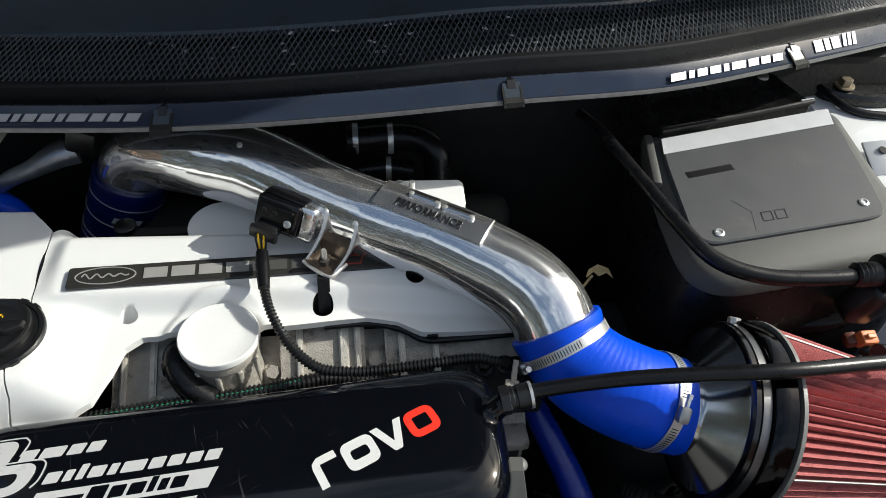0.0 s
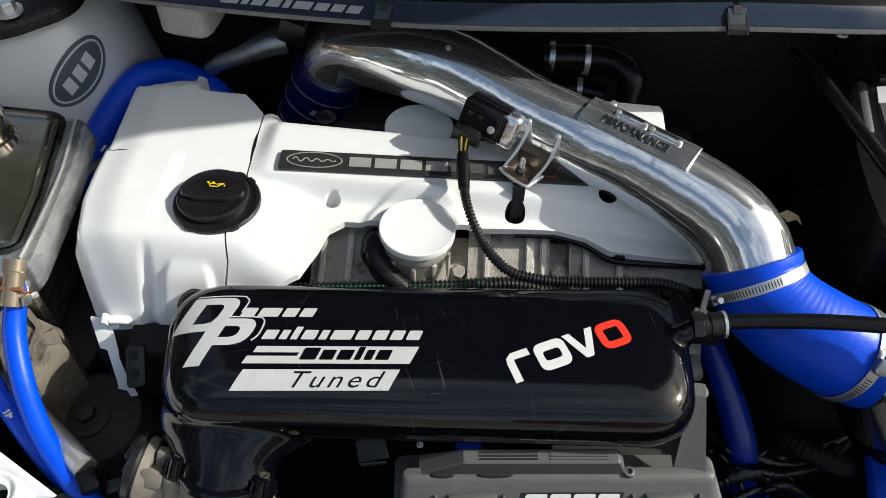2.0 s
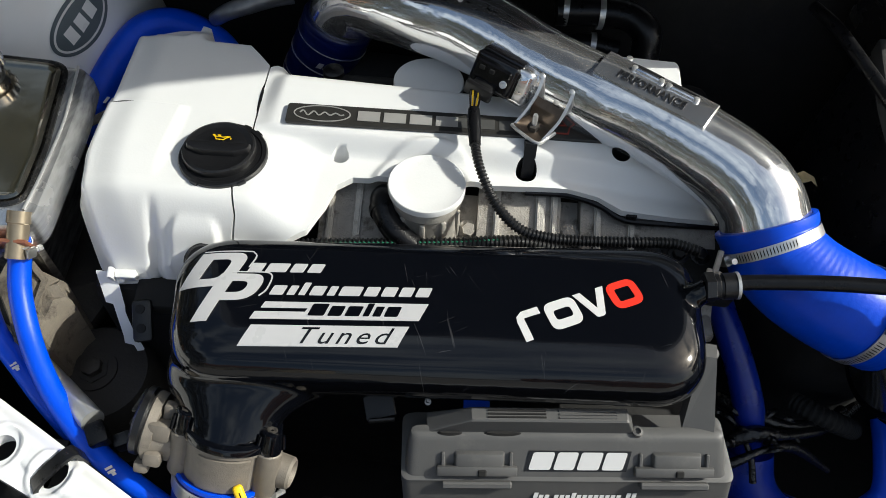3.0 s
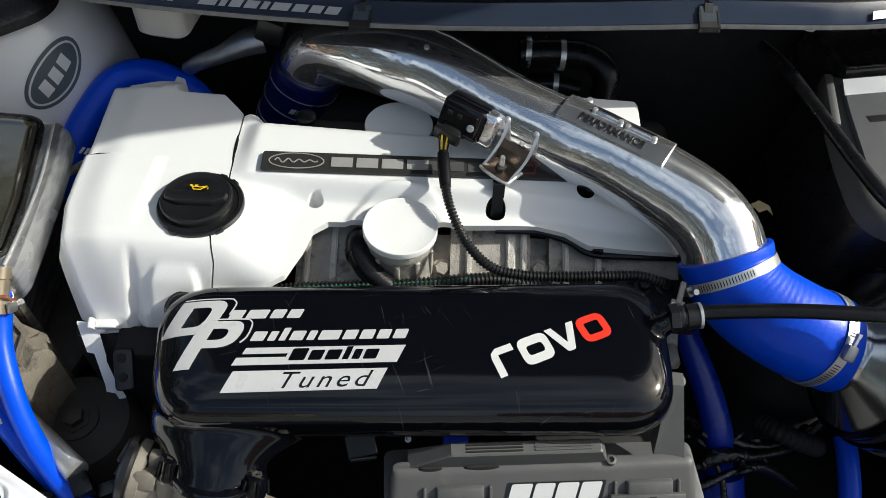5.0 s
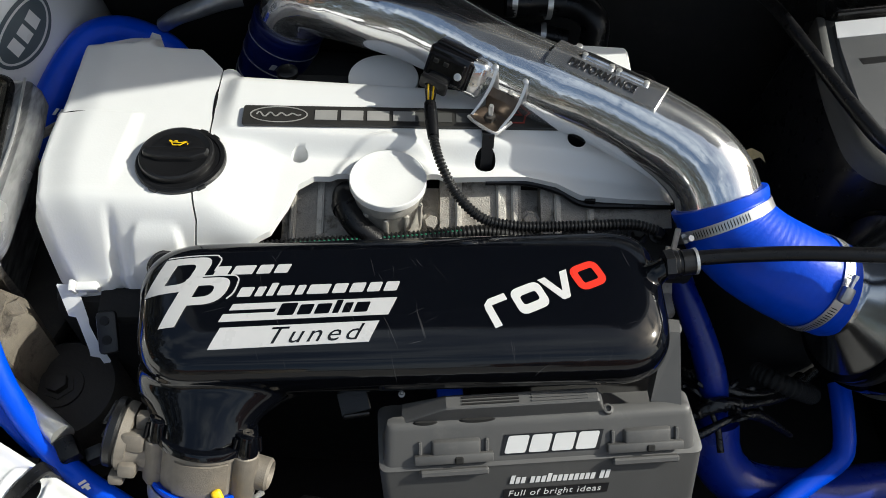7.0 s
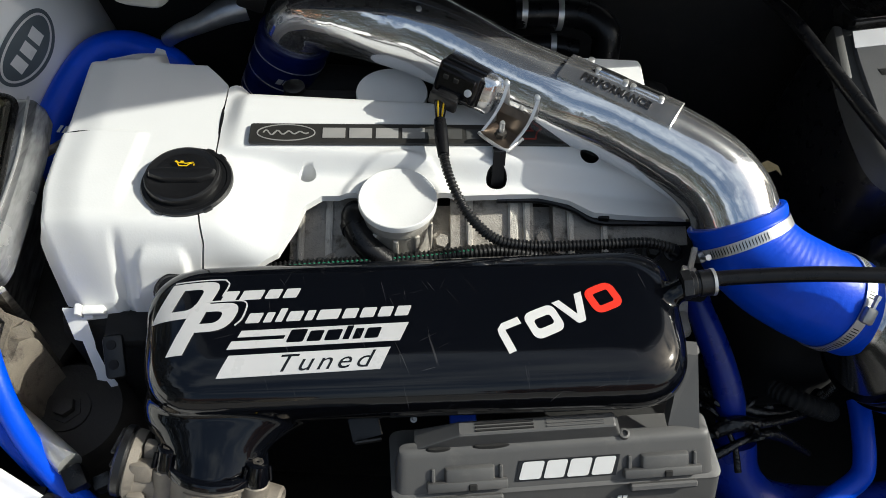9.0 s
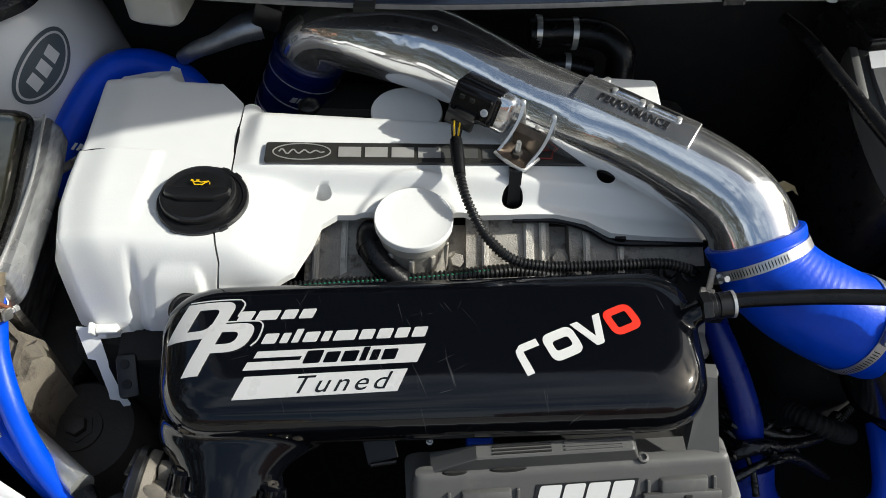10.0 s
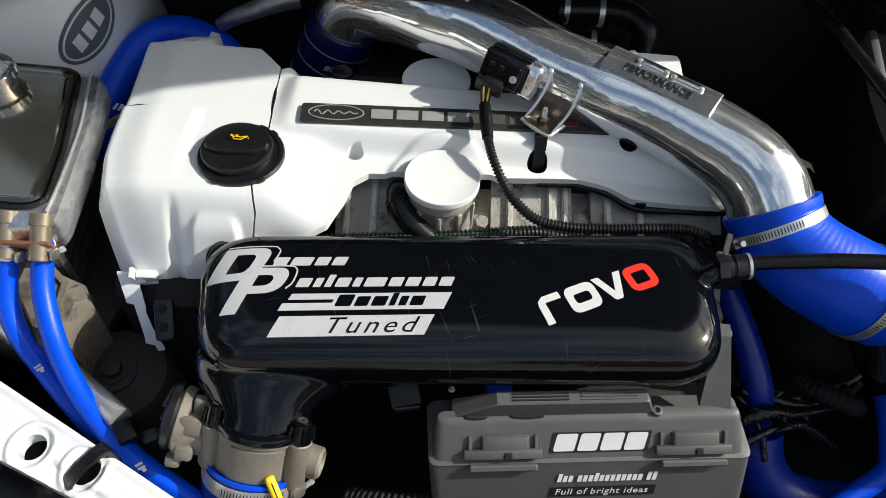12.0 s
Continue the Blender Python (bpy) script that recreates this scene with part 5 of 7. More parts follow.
def build_pipe():
    ip = thing("intake_pipe", (0.0, 0.53, 0.93), "mirror-polished aluminium intake pipe across the engine", "intake pipe")
    part("pipe", along_uv(tube(PIPE, RPIPE, 56, 10), 56), PIPEMETAL, ip, angle=60)
    # raised name plate on the pipe's upper side
    a, b = Vector((0.022, 0.523, 0.962)), Vector((0.122, 0.4665, 0.957))
    b = a + (b - a) * 0.92
    u = (b - a).normalized()
    out = Vector((0.16, -0.08, 1.0))
    out = (out - u * out.dot(u)).normalized()
    v = out.cross(u)
    L = (b - a).length
    rr, flat = 0.0402, 0.058
    mid = -0.10
    o0, v0 = math.cos(mid) * out + math.sin(mid) * v, math.cos(mid) * v - math.sin(mid) * out

    def on(s, t, h):
        """A place on the plate: along the pipe, round it, and above it; flatter than the pipe."""
        w = (t - mid) * rr / flat
        return a + u * s + o0 * (rr - flat + 0.0012) + (flat + h) * (math.cos(w) * o0 + math.sin(w) * v0)
    turns = np.linspace(-0.42, 0.42, 13).tolist()
    rows = [[on(L * i / 12, t, 0.0) for t in turns] for i in range(13)]
    inner = [[on(L * i / 12, t, -0.007) for t in turns] for i in range(13)]
    bm = loft(rows, False, False)
    edge = [rows[0], inner[0]], [rows[-1], inner[-1]], [[r[0] for r in rows], [r[0] for r in inner]], [[r[-1] for r in rows], [r[-1] for r in inner]]
    pl = part("name_plate", both(bm, *[loft(e, False, False) for e in edge]), PLATEMETAL, ip, "raised polished plate with embossed word")
    part("plate_edge", tube([on(L, k, -0.0012) for k in turns[::2]], 0.0010, 8), STEEL, pl)
    # embossed word follows the curve
    cu = bpy.data.curves.new("word", "FONT")
    cu.body, cu.size, cu.extrude, cu.offset, cu.resolution_u = "PERFORMANCE", 0.0115, 0.0009, 0.0003, 3
    tmp = new("tmp", cu)
    me = bpy.data.meshes.new_from_object(tmp.evaluated_get(bpy.context.evaluated_depsgraph_get()))
    bpy.data.objects.remove(tmp)
    w = bmesh.new()
    w.from_mesh(me)
    xs = [q.co.x for q in w.verts]
    k = 0.064 / (max(xs) - min(xs))
    for q in w.verts:
        q.co = on(0.019 + q.co.x * k, -0.27 + q.co.y / rr, q.co.z + 0.0003)
    # letters darkened all over: the chrome relief's dark edges put into the colour
    part("embossed_word", w, M("dark_relief_metal", (0.09, 0.09, 0.095), 0.38, metal=0.9, var=0.2), pl, "embossed capital letters")
    for s0, s1, t in ((0.028, 0.054, 0.17), (0.062, 0.088, 0.14)):
        part("slot_rim", tube([on(s0, t, 0.0003), on((s0 + s1) / 2, t, 0.0006), on(s1, t, 0.0003)], 0.0024, 10), CHROME, pl)
        part("slot_rim", tube([on(s0, t + 0.17, 0.0003), on((s0 + s1) / 2, t + 0.17, 0.0006), on(s1, t + 0.17, 0.0003)], 0.0012, 8), DARK, pl)
        for s in (s0, s1):
            part("dot", lathe(on(s, t, 0.0), on(s, t, 1) - on(s, t, 0), [(0, 0.0028), (0.0026, 0.0026), (0.0032, 0.001)], 14), STEEL, pl)
    # small weld spot
    part("weld_spot", lathe((-0.1100, 0.5890, 1.0035), (0, -0.25, 0.97), [(0, 0.0028), (0.0012, 0.0026), (0.0016, 0.0015)], 14), STEEL, ip)
    # boss of the air sensor, bracket with stud
    part("sensor_boss", rbox((0.026, 0.036, 0.036), SENSOR @ pose(0.0225, 0.006, -0.001), 0.006, 3), CHROME, ip)
    frame_bm, web_bm = bracket_shape()
    br = part("bracket", frame_bm, M("brushed_steel", (0.78, 0.77, 0.75), 0.42, metal=0.85, var=0.12, bump=0.2, bscale=500), ip, "bent polished steel bracket")
    # web and foot coloured brown for what the inner steel mirrors
    part("web", web_bm, M("brown_mirrored_steel", (0.17, 0.13, 0.10), 0.35, metal=0.9, var=0.4, scale=120), br, "brownish web, reflected brown put into its colour")
    for p in ((-0.0265, 0.516, 0.982), (0.001, 0.500, 0.981)):
        part("weld", lathe(p, (0.1, -0.5, 0.8), [(0, 0.0036), (0.002, 0.0032), (0.003, 0.0015)], 14), STEEL, br)
    part("nut", lathe((-0.029, 0.485, 0.9475), (0, -0.25, 1), [(0, 0.0064), (0.001, 0.0054), (0.006, 0.0050)], 6), CASTDARK, br)
    part("stud", lathe((-0.029, 0.485, 0.950), (0, -0.1, 1), [(0, 0.0026), (0.013, 0.0026), (0.015, 0.002)], 12), STEEL, br)
    part("rubber_foot", lathe((-0.030, 0.470, 0.9440), (0.0, -0.45, -1), [(0, 0.0078), (0.034, 0.0078)], 4), RUBBER, br, "square black rubber foot")


SENSOR = pose(-0.066, 0.526, 0.974, -24, 7, -24)


def bracket_shape():
    """A folded sheet: two curved arms from the pipe to a flat foot."""
    def band(a, b):
        o = Vector((0.0004, 0.0012, 0.0022))
        return loft([[Vector(p), Vector(p) + o, Vector(q) + o, Vector(q)] for p, q in zip(smooth_path(a, 5), smooth_path(b, 5))])
    o2 = Vector((0.004, 0.016, -0.008))

    def arm(pts):
        t = Vector((0.0030, -0.0004, 0.0006))
        return loft([[Vector(p), Vector(p) + t, Vector(p) + t + o2, Vector(p) + o2] for p in smooth_path(pts, 5)])
    left = arm([(-0.0275, 0.514, 0.983), (-0.031, 0.504, 0.973), (-0.038, 0.496, 0.960), (-0.048, 0.488, 0.947)])
    right = arm([(0.000, 0.498, 0.982), (-0.004, 0.489, 0.971), (-0.010, 0.482, 0.958), (-0.022, 0.472, 0.945)])
    foot = loft([[Vector((p.x, p.y, z + (p.y - 0.48) * 0.15)) for p in round_poly([(-0.049, 0.488), (-0.025, 0.469), (-0.008, 0.483), (-0.030, 0.503)], 0.005, 4)] for z in (0.9445, 0.9470)])
    web = band([(-0.029, 0.518, 0.974), (-0.033, 0.505, 0.958), (-0.033, 0.497, 0.948)], [(-0.001, 0.504, 0.974), (-0.006, 0.491, 0.958), (-0.010, 0.483, 0.948)])
    return both(left, right, tube([(-0.049, 0.488, 0.9465), (-0.042, 0.4805, 0.9460), (-0.025, 0.4685, 0.9450), (-0.017, 0.474, 0.9455), (-0.009, 0.482, 0.9470)], 0.0017, 8)), both(foot, web)


def build_sensor():
    s = thing("air_sensor", (-0.065, 0.515, 0.97), "black plastic air mass sensor with plug on the pipe", "sensor")
    part("housing", rbox((0.043, 0.034, 0.032), SENSOR, 0.004, 3), GLOSSPLASTIC, s)
    part("lid", rbox((0.041, 0.028, 0.004), SENSOR @ pose(0.002, 0.003, 0.0170), 0.0015, 2), GLOSSPLASTIC, s)
    part("rib", rbox((0.003, 0.026, 0.026), SENSOR @ pose(0.0215, 0.0, -0.001), 0.001, 1), GLOSSPLASTIC, s)
    part("face", rbox((0.036, 0.004, 0.022), SENSOR @ pose(-0.001, -0.0180, -0.001), 0.0015, 1), GLOSSPLASTIC, s)
    part("screw", lathe((SENSOR @ Vector((0.013, -0.0200, -0.002))), SENSOR.to_3x3() @ Vector((0, -1, 0.25)), [(0, 0.0036), (0.002, 0.0034), (0.0022, 0.0018), (0.0010, 0.0012)], 14), STEEL, s)
    for x in (-0.011, -0.001):
        part("vent", rbox((0.005, 0.002, 0.004), SENSOR @ pose(x, -0.0203, 0.004), 0.0005, 1), DARK, s)
    plug = part("plug", rbox((0.021, 0.016, 0.011), SENSOR @ pose(-0.003, -0.023, -0.013, 15), 0.003, 2), PLASTIC, s, "black connector plug")
    part("flange", rbox((0.027, 0.006, 0.013), SENSOR @ pose(-0.004, -0.028, -0.015, 15), 0.002, 2), PLASTIC, plug)
    c = SENSOR @ Vector((-0.008, -0.031, -0.016))
    for k, mat in enumerate((RUBBER, YELLOW, RUBBER, YELLOW, RUBBER)):
        q = c + Vector((-0.002 + 0.0024 * k, 0.001, 0))
        part("wire", tube([q, q + Vector((0, -0.004, -0.002)), CABLE[0] + Vector((0.0015 * (k - 2), 0, 0))], 0.0009, 6, 4), mat, s, "thin wire")


GLOSSPLASTIC = M("shiny_black_plastic", (0.004, 0.004, 0.005), 0.15, var=0.2, bump=0.06, bscale=500)
CABLE = [Vector(p) for p in ((-0.085, 0.489, 0.958), (-0.083, 0.472, 0.956), (-0.080, 0.450, 0.953), (-0.072, 0.425, 0.946), (-0.056, 0.402, 0.932), (-0.034, 0.385, 0.923), (-0.008, 0.383, 0.9175), (0.020, 0.386, 0.9145), (0.063, 0.391, 0.914), (0.101, 0.396, 0.913), (0.125, 0.394, 0.909))]


def build_cables():
    c = thing("sensor_cable", CABLE[4], "black corrugated cable conduit from the air sensor", "cable")
    part("sleeve", tube(CABLE[:3], [0.0055, 0.0062, 0.0052], 14), RUBBER, c, "smooth black heat-shrink sleeve")
    part("conduit", tube(CABLE[1:], [0.0045] * 3 + [0.0050] * 7, 14, 8, (0.0034, 0.0011)), PLASTIC, c)
    g = thing("loom_conduit", (-0.10, 0.37, 0.88), "black corrugated loom conduit with green stripe", "cable")
    pts = [(-0.25, 0.358, 0.896), (-0.20, 0.367, 0.897), (-0.14, 0.375, 0.898), (-0.09, 0.383, 0.898), (-0.05, 0.393, 0.896), (-0.02, 0.400, 0.891), (0.03, 0.401, 0.88)]
    pts = [(x, y - 0.003, z - 0.003) for x, y, z in pts]
    part("conduit", tube(pts, 0.0075, 16, 8, (0.0040, 0.0013)), PLASTIC, g)
    part("stripe", tube([Vector(p) + Vector((0, -0.0012, 0.0066)) for p in pts[:5]], 0.0009, 6, 8, (0.0040, 0.0007)), GREEN, g, "green marking stripe")


def build_coupler():
    c = thing("silicone_elbow", (0.20, 0.38, 0.88), "bright blue silicone elbow hose", "hose")
    pts = [(0.1758, 0.4105, 0.9345), (0.1805, 0.4025, 0.9270), (0.1900, 0.3900, 0.9175), (0.2080, 0.3745, 0.9110), (0.232, 0.3625, 0.9050), (0.254, 0.357, 0.898), (0.282, 0.3556, 0.8868)]
    r = [0.0405, 0.0407, 0.0412, 0.0420, 0.0428, 0.0430, 0.0430]
    path = smooth_path(pts, 8)
    part("hose", tube(pts, r, 64, 10, (0.0052, 0.00010)), BLUE, c, angle=60)
    part("rim", lathe(Vector(pts[0]), Vector(pts[0]) - Vector(pts[1]), [(-0.006, 0.0414), (-0.001, 0.0422), (0.0025, 0.0420), (0.0032, 0.0405), (0.0028, 0.0376), (-0.001, 0.0372)], 56, False), BLUE, c)
    clamp_band("hose_clamp", path[10], path[11] - path[9], 0.0412, 0.0092, "bright steel worm clamp round the blue elbow", 0.0, ref=(-0.85, -0.50, -0.20))
    d2 = (Vector(pts[-1]) - Vector(pts[-3])).normalized()
    clamp_band("hose_clamp", Vector(pts[-2]) + d2 * 0.006, d2, 0.0436, 0.0098, "bright steel worm clamp round the blue elbow", 0.0, ref=(0, -0.75, 0.75))
    # bent wire stay beside the first clamp
    st = thing("clamp_stay", (0.127, 0.375, 0.90), "small bent steel stay beside the hose clamp", "bracket")
    part("stay", rbox((0.0050, 0.020, 0.003), pose(0.1340, 0.3720, 0.9250, 32, 0, -14), 0.0008, 1), CASTALU, st)
    part("foot", rbox((0.012, 0.008, 0.003), pose(0.1310, 0.3630, 0.9190, 20, 0, -14), 0.0008, 1), CASTALU, st)
    return pts


def build_filter():
    ax = Vector((0.96, -0.09, -0.20)).normalized()
    o = Vector((0.250, 0.3575, 0.8975))
    f = thing("air_filter", o + ax * 0.12 - Vector((0, 0, 0.09)), "red pleated cone air filter with steel funnel", "air filter")
    part("funnel", lathe(o, ax, [(0, 0.0395), (0.030, 0.0400), (0.036, 0.0430), (0.054, 0.071), (0.058, 0.075)], 72), SPUN, f, "brushed steel funnel")
    part("ring", lathe(o + ax * 0.056, ax, [(0, 0.075), (0.001, 0.0790), (0.0055, 0.0790), (0.0065, 0.078)], 72), GLOSSPLASTIC, f, "black rubber ring")
    part("band", lathe(o + ax * 0.0625, ax, [(0, 0.078), (0, 0.0800), (0.0075, 0.0800), (0.0075, 0.078)], 72), M("dark_satin_steel", (0.16, 0.16, 0.165), 0.34, metal=0.9, var=0.25, scale=60), f, "dark polished steel band")
    part("ring", lathe(o + ax * 0.0700, ax, [(0, 0.078), (0.0015, 0.0830), (0.003, 0.0838), (0.013, 0.0842), (0.014, 0.0832), (0.022, 0.0832), (0.024, 0.081)], 72), M("black_chrome", (0.022, 0.022, 0.024), 0.08, metal=1.0, var=0.2, scale=30, bump=0.05, bscale=60), f, "polished black ring")
    part("band", lathe(o + ax * 0.094, ax, [(0, 0.081), (0, 0.0862), (0.0035, 0.0862), (0.005, 0.083)], 72), M("grey_rubber", (0.17, 0.17, 0.165), 0.45, var=0.35, scale=150, bump=0.3, bscale=500), f, "pale grey worn rubber lip")
    nv = Vector((0, 0.70, 0.72))
    nv = (nv - ax * nv.dot(ax)).normalized()
    q = o + ax * 0.071 + nv * 0.0795
    part("band_screw", lathe(q, nv, [(0, 0.006), (0.005, 0.006), (0.006, 0.004)], 8), STEEL, f)
    # pleats: a star-shaped cone
    n = 64
    a1 = ax.orthogonal().normalized()
    a2 = ax.cross(a1)
    rings = []
    for i in range(16):
        t = i / 15
        R = 0.084 - 0.028 * t
        ring = []
        for k in range(n * 4):
            w = 1.0 - 0.10 * (0.5 + 0.5 * math.cos(2 * math.pi * k / 4)) ** 1.0 if k % 4 else 0.865
            ang = 2 * math.pi * k / (n * 4)
            ring.append(o + ax * (0.099 + 0.20 * t) + R * w * (math.cos(ang) * a1 + math.sin(ang) * a2))
        rings.append(ring)
    part("pleats", loft(rings), RED, f, "dusty red cotton pleats", angle=25)
    for k in range(0, n * 4, 64):
        ang = 2 * math.pi * (k + 2) / (n * 4) + 0.35
        c, s = math.cos(ang), math.sin(ang)
        part("wire", tube([o + ax * (0.099 + 0.20 * t) + (0.0845 - 0.028 * t) * (c * a1 + s * a2) for t in (0, 0.5, 1)], 0.0011, 8), CLAMPGREY, f, "thin steel rod")
    part("end_cap", lathe(o + ax * 0.299, ax, [(0, 0.060), (0.02, 0.060), (0.022, 0.055)], 48), RUBBER, f)


def build_vent_hose():
    v = thing("vent_hose", (0.30, 0.35, 0.93), "straight black rubber vent hose crossing the elbow", "hose")
    part("hose", tube([(0.120, 0.3385, 0.9345), (0.151, 0.342, 0.941), (0.213, 0.339, 0.956), (0.277, 0.332, 0.969), (0.342, 0.327, 0.977), (0.432, 0.340, 0.965), (0.524, 0.355, 0.945)], 0.0063, 24), RUBBER, v)
    d = Vector((0.99, 0.1, 0.15))
    n = part("connector", lathe((0.117, 0.3380, 0.933), d, [(0, 0.0100), (0.003, 0.0108), (0.010, 0.0108), (0.011, 0.0098), (0.013, 0.0098), (0.0135, 0.0108), (0.024, 0.0108), (0.025, 0.0085)], 24), PLASTIC, v, "black hexagonal connector")
    part("hex", lathe((0.1165, 0.3378, 0.933), d, [(0, 0.0125), (0.007, 0.0125), (0.008, 0.0115)], 6), PLASTIC, n)
    part("crimp", lathe((0.1400, 0.3403, 0.9368), d, [(0, 0.0112), (0.0025, 0.0112)], 24), STEEL, v, "bright crimp ring")
    part("guide", lathe((0.445, 0.360, 0.946), (1, 0.06, -0.14), [(0, 0.0105), (0.008, 0.0105)], 20), RUBBER, v)


def build_control_box():
    B = pose(0.0205, 0.2285, 0.862, 0, 0, 6.9)
    b = thing("battery_box", (0.016, 0.26, 0.70), "grey plastic battery box with clips and white sticker", "battery box")

    def ring(x0, x1, y0, y1, z, r=0.008):
        return [B @ Vector((p.x, p.y, z)) for p in round_poly([(x0, y0), (x1, y0), (x1, y1), (x0, y1)], r, 5)]

    lid = [ring(-0.129, 0.131, -0.0245, 0.009, -0.0240), ring(-0.128, 0.130, -0.0230, 0.009, -0.0218), ring(-0.1260, 0.1275, -0.0036, 0.009, -0.0034), ring(-0.1245, 0.126, -0.0012, 0.009, -0.0008), ring(-0.122, 0.1235, 0.002, 0.007, 0.0)]
    part("lid", loft(lid), GREYBOX, b)
    base = [ring(-0.122, 0.124, -0.030, 0.03, -0.20), ring(-0.126, 0.130, -0.0580, 0.03, -0.075), ring(-0.128, 0.133, -0.0560, 0.03, -0.066), ring(-0.132, 0.137, -0.0285, 0.03, -0.0285), ring(-0.132, 0.137, -0.0275, 0.03, -0.0245), ring(-0.129, 0.134, -0.025, 0.03, -0.0235)]
    part("base", loft(base), GREYBOX, b)
    up = part("raised_lid", loft([ring(-0.112, 0.054, 0.003, 0.020, -0.024, 0.002), ring(-0.112, 0.054, 0.003, 0.020, -0.0008, 0.002), ring(-0.079, 0.0465, 0.0045, 0.0165, 0.0165, 0.002), ring(-0.0775, 0.0450, 0.0058, 0.0155, 0.0175, 0.002)]), GREYBOX, b, "raised middle of the lid with slots", angle=20)
    for k in range(3):
        for x, w in ((0.014, 0.046), (-0.042, 0.046)):
            part("slot", rbox((w, 0.0014, 0.0014), B @ pose(x, 0.0078 + 0.0028 * k, 0.0180), 0.0003, 1), GREYBOX if x > 0 else DARK, up)
    part("pin", lathe(B @ Vector((0.056, 0.004, -0.001)), (0, 0, 1), [(0, 0.0046), (0.004, 0.0044), (0.0044, 0.0026), (0.0020, 0.002)], 20), GREYBOX, b)
    # recesses drawn as low near-black mounds, their shade put into the colour
    for x, w in ((-0.094, 0.011), (-0.052, 0.016)):
        d = loft([[B @ Vector((x + (w - h) * math.cos(g), 0.0022 + (0.0026 - h * 0.5) * math.sin(g), h * 0.8 - 0.0008)) for g in [2 * math.pi * k / 20 for k in range(20)]] for h in (0.0, 0.0012, 0.0030)])
        part("dent_shade", d, DARK, b, "low dark mound in place of a shaded recess")

    def on_front(x, d, h=0.0):
        """A place on the sloping front, d metres down from the top edge and h proud of it."""
        return B @ Vector((x, -0.0030 - d * 0.717 - h * 0.697, -0.0030 - d * 0.697 + h * 0.717))

    def front_pose(x, d, h=0.0):
        m = (B.to_3x3() @ Euler((radians(44.2), 0, 0)).to_matrix()).to_4x4()
        m.translation = on_front(x, d, h)
        return m

    for x in (-0.072, 0.086):
        cl = part("clip", rbox((0.064, 0.008, 0.006), front_pose(x, 0.0235, 0.003), 0.0015, 2), GREYBOX, b, "moulded snap clip")
        part("grip", rbox((0.042, 0.0170, 0.008), front_pose(x + 0.002, 0.0160, 0.001), 0.0022, 2, (0.9, 0.8)), GREYBOX, cl)
        part("notch", rbox((0.007, 0.006, 0.003), front_pose(x + 0.004, 0.0245, 0.0056), 0.001, 1), DARK, cl)
        part("hinge_tab", rbox((0.056, 0.006, 0.006), front_pose(x, 0.0345, 0.0045), 0.0015, 1), GREYBOX, cl)
        for s in (-1, 1):
            part("guide_rib", rbox((0.003, 0.012, 0.004), front_pose(x + s * 0.027, 0.0150, 0.001), 0.0008, 1), GREYBOX, cl)
    m = front_pose(-0.031, 0.0232, 0.0006)
    part("sticker", flat_shape([slanted(-0.003, -0.0015, 0.082, 0.0172, 0.22)], m, 0.0003), PLASTIC, b, "black sticker backing")
    mark_row("sticker_mark", [(0.0175, 1.0), (0.0165, 1.0), (0.0175, 1.0), (0.0170, 1.0)], 0.0146, 0.0024, 0.28, m @ pose(0, 0, 0.0004), WHITEDECAL, b, "bold white rounded block", 0.0, 0.0)
    G = (B.to_3x3() @ Euler((radians(53.5), 0, 0)).to_matrix()).to_4x4()
    G.translation = B @ Vector((-0.028, -0.0361, -0.0386))
    part("sticker", flat_shape([slanted(-0.004, -0.0155, 0.088, 0.0085, 0.2)], G @ pose(0, 0, 0.0006), 0.0003), PLASTIC, b, "black slogan sticker")
    writing("slogan", "Full of bright ideas", 0.0075, G @ pose(0, -0.0135, 0.0011), WHITEDECAL, b, 0.2, 0.0001, 1.1, label="small pale slogan", width=0.078)
    x = 0.0015
    for k in range(17):
        if k in (3, 15):
            x += 0.003
        part("sticker_block", flat_shape([slanted(x, -0.002, 0.0034, 0.0075 if k in (0, 6, 15, 16) else 0.0056, 0.25)], G @ pose(0, 0, 0.0008), 0.0003), WHITEDECAL, b, "small pale block of a row")
        x += 0.0046
    # tall post behind
    lo = [(0.094, 0.008), (0.119, 0.001), (0.121, 0.012), (0.095, 0.022)]
    hi = [(0.107, 0.052), (0.1185, 0.050), (0.121, 0.062), (0.109, 0.064)]
    part("post", loft([[B @ Vector((x, y, -0.003)) for x, y in lo], [B @ Vector((x, y, 0.040)) for x, y in hi]]), GREYBOX, b, "tall tapered grey post")
    part("post_cap", lathe(B @ Vector((0.120, 0.062, 0.026)), (0.3, -0.2, 1), [(0, 0.006), (0.004, 0.006), (0.005, 0.0045)], 20), GREYBOX, b, "round cap on the post")
    part("stay", rbox((0.024, 0.02, 0.003), B @ pose(0.072, 0.045, 0.004, 10), 0.001), CASTLIGHT, b)


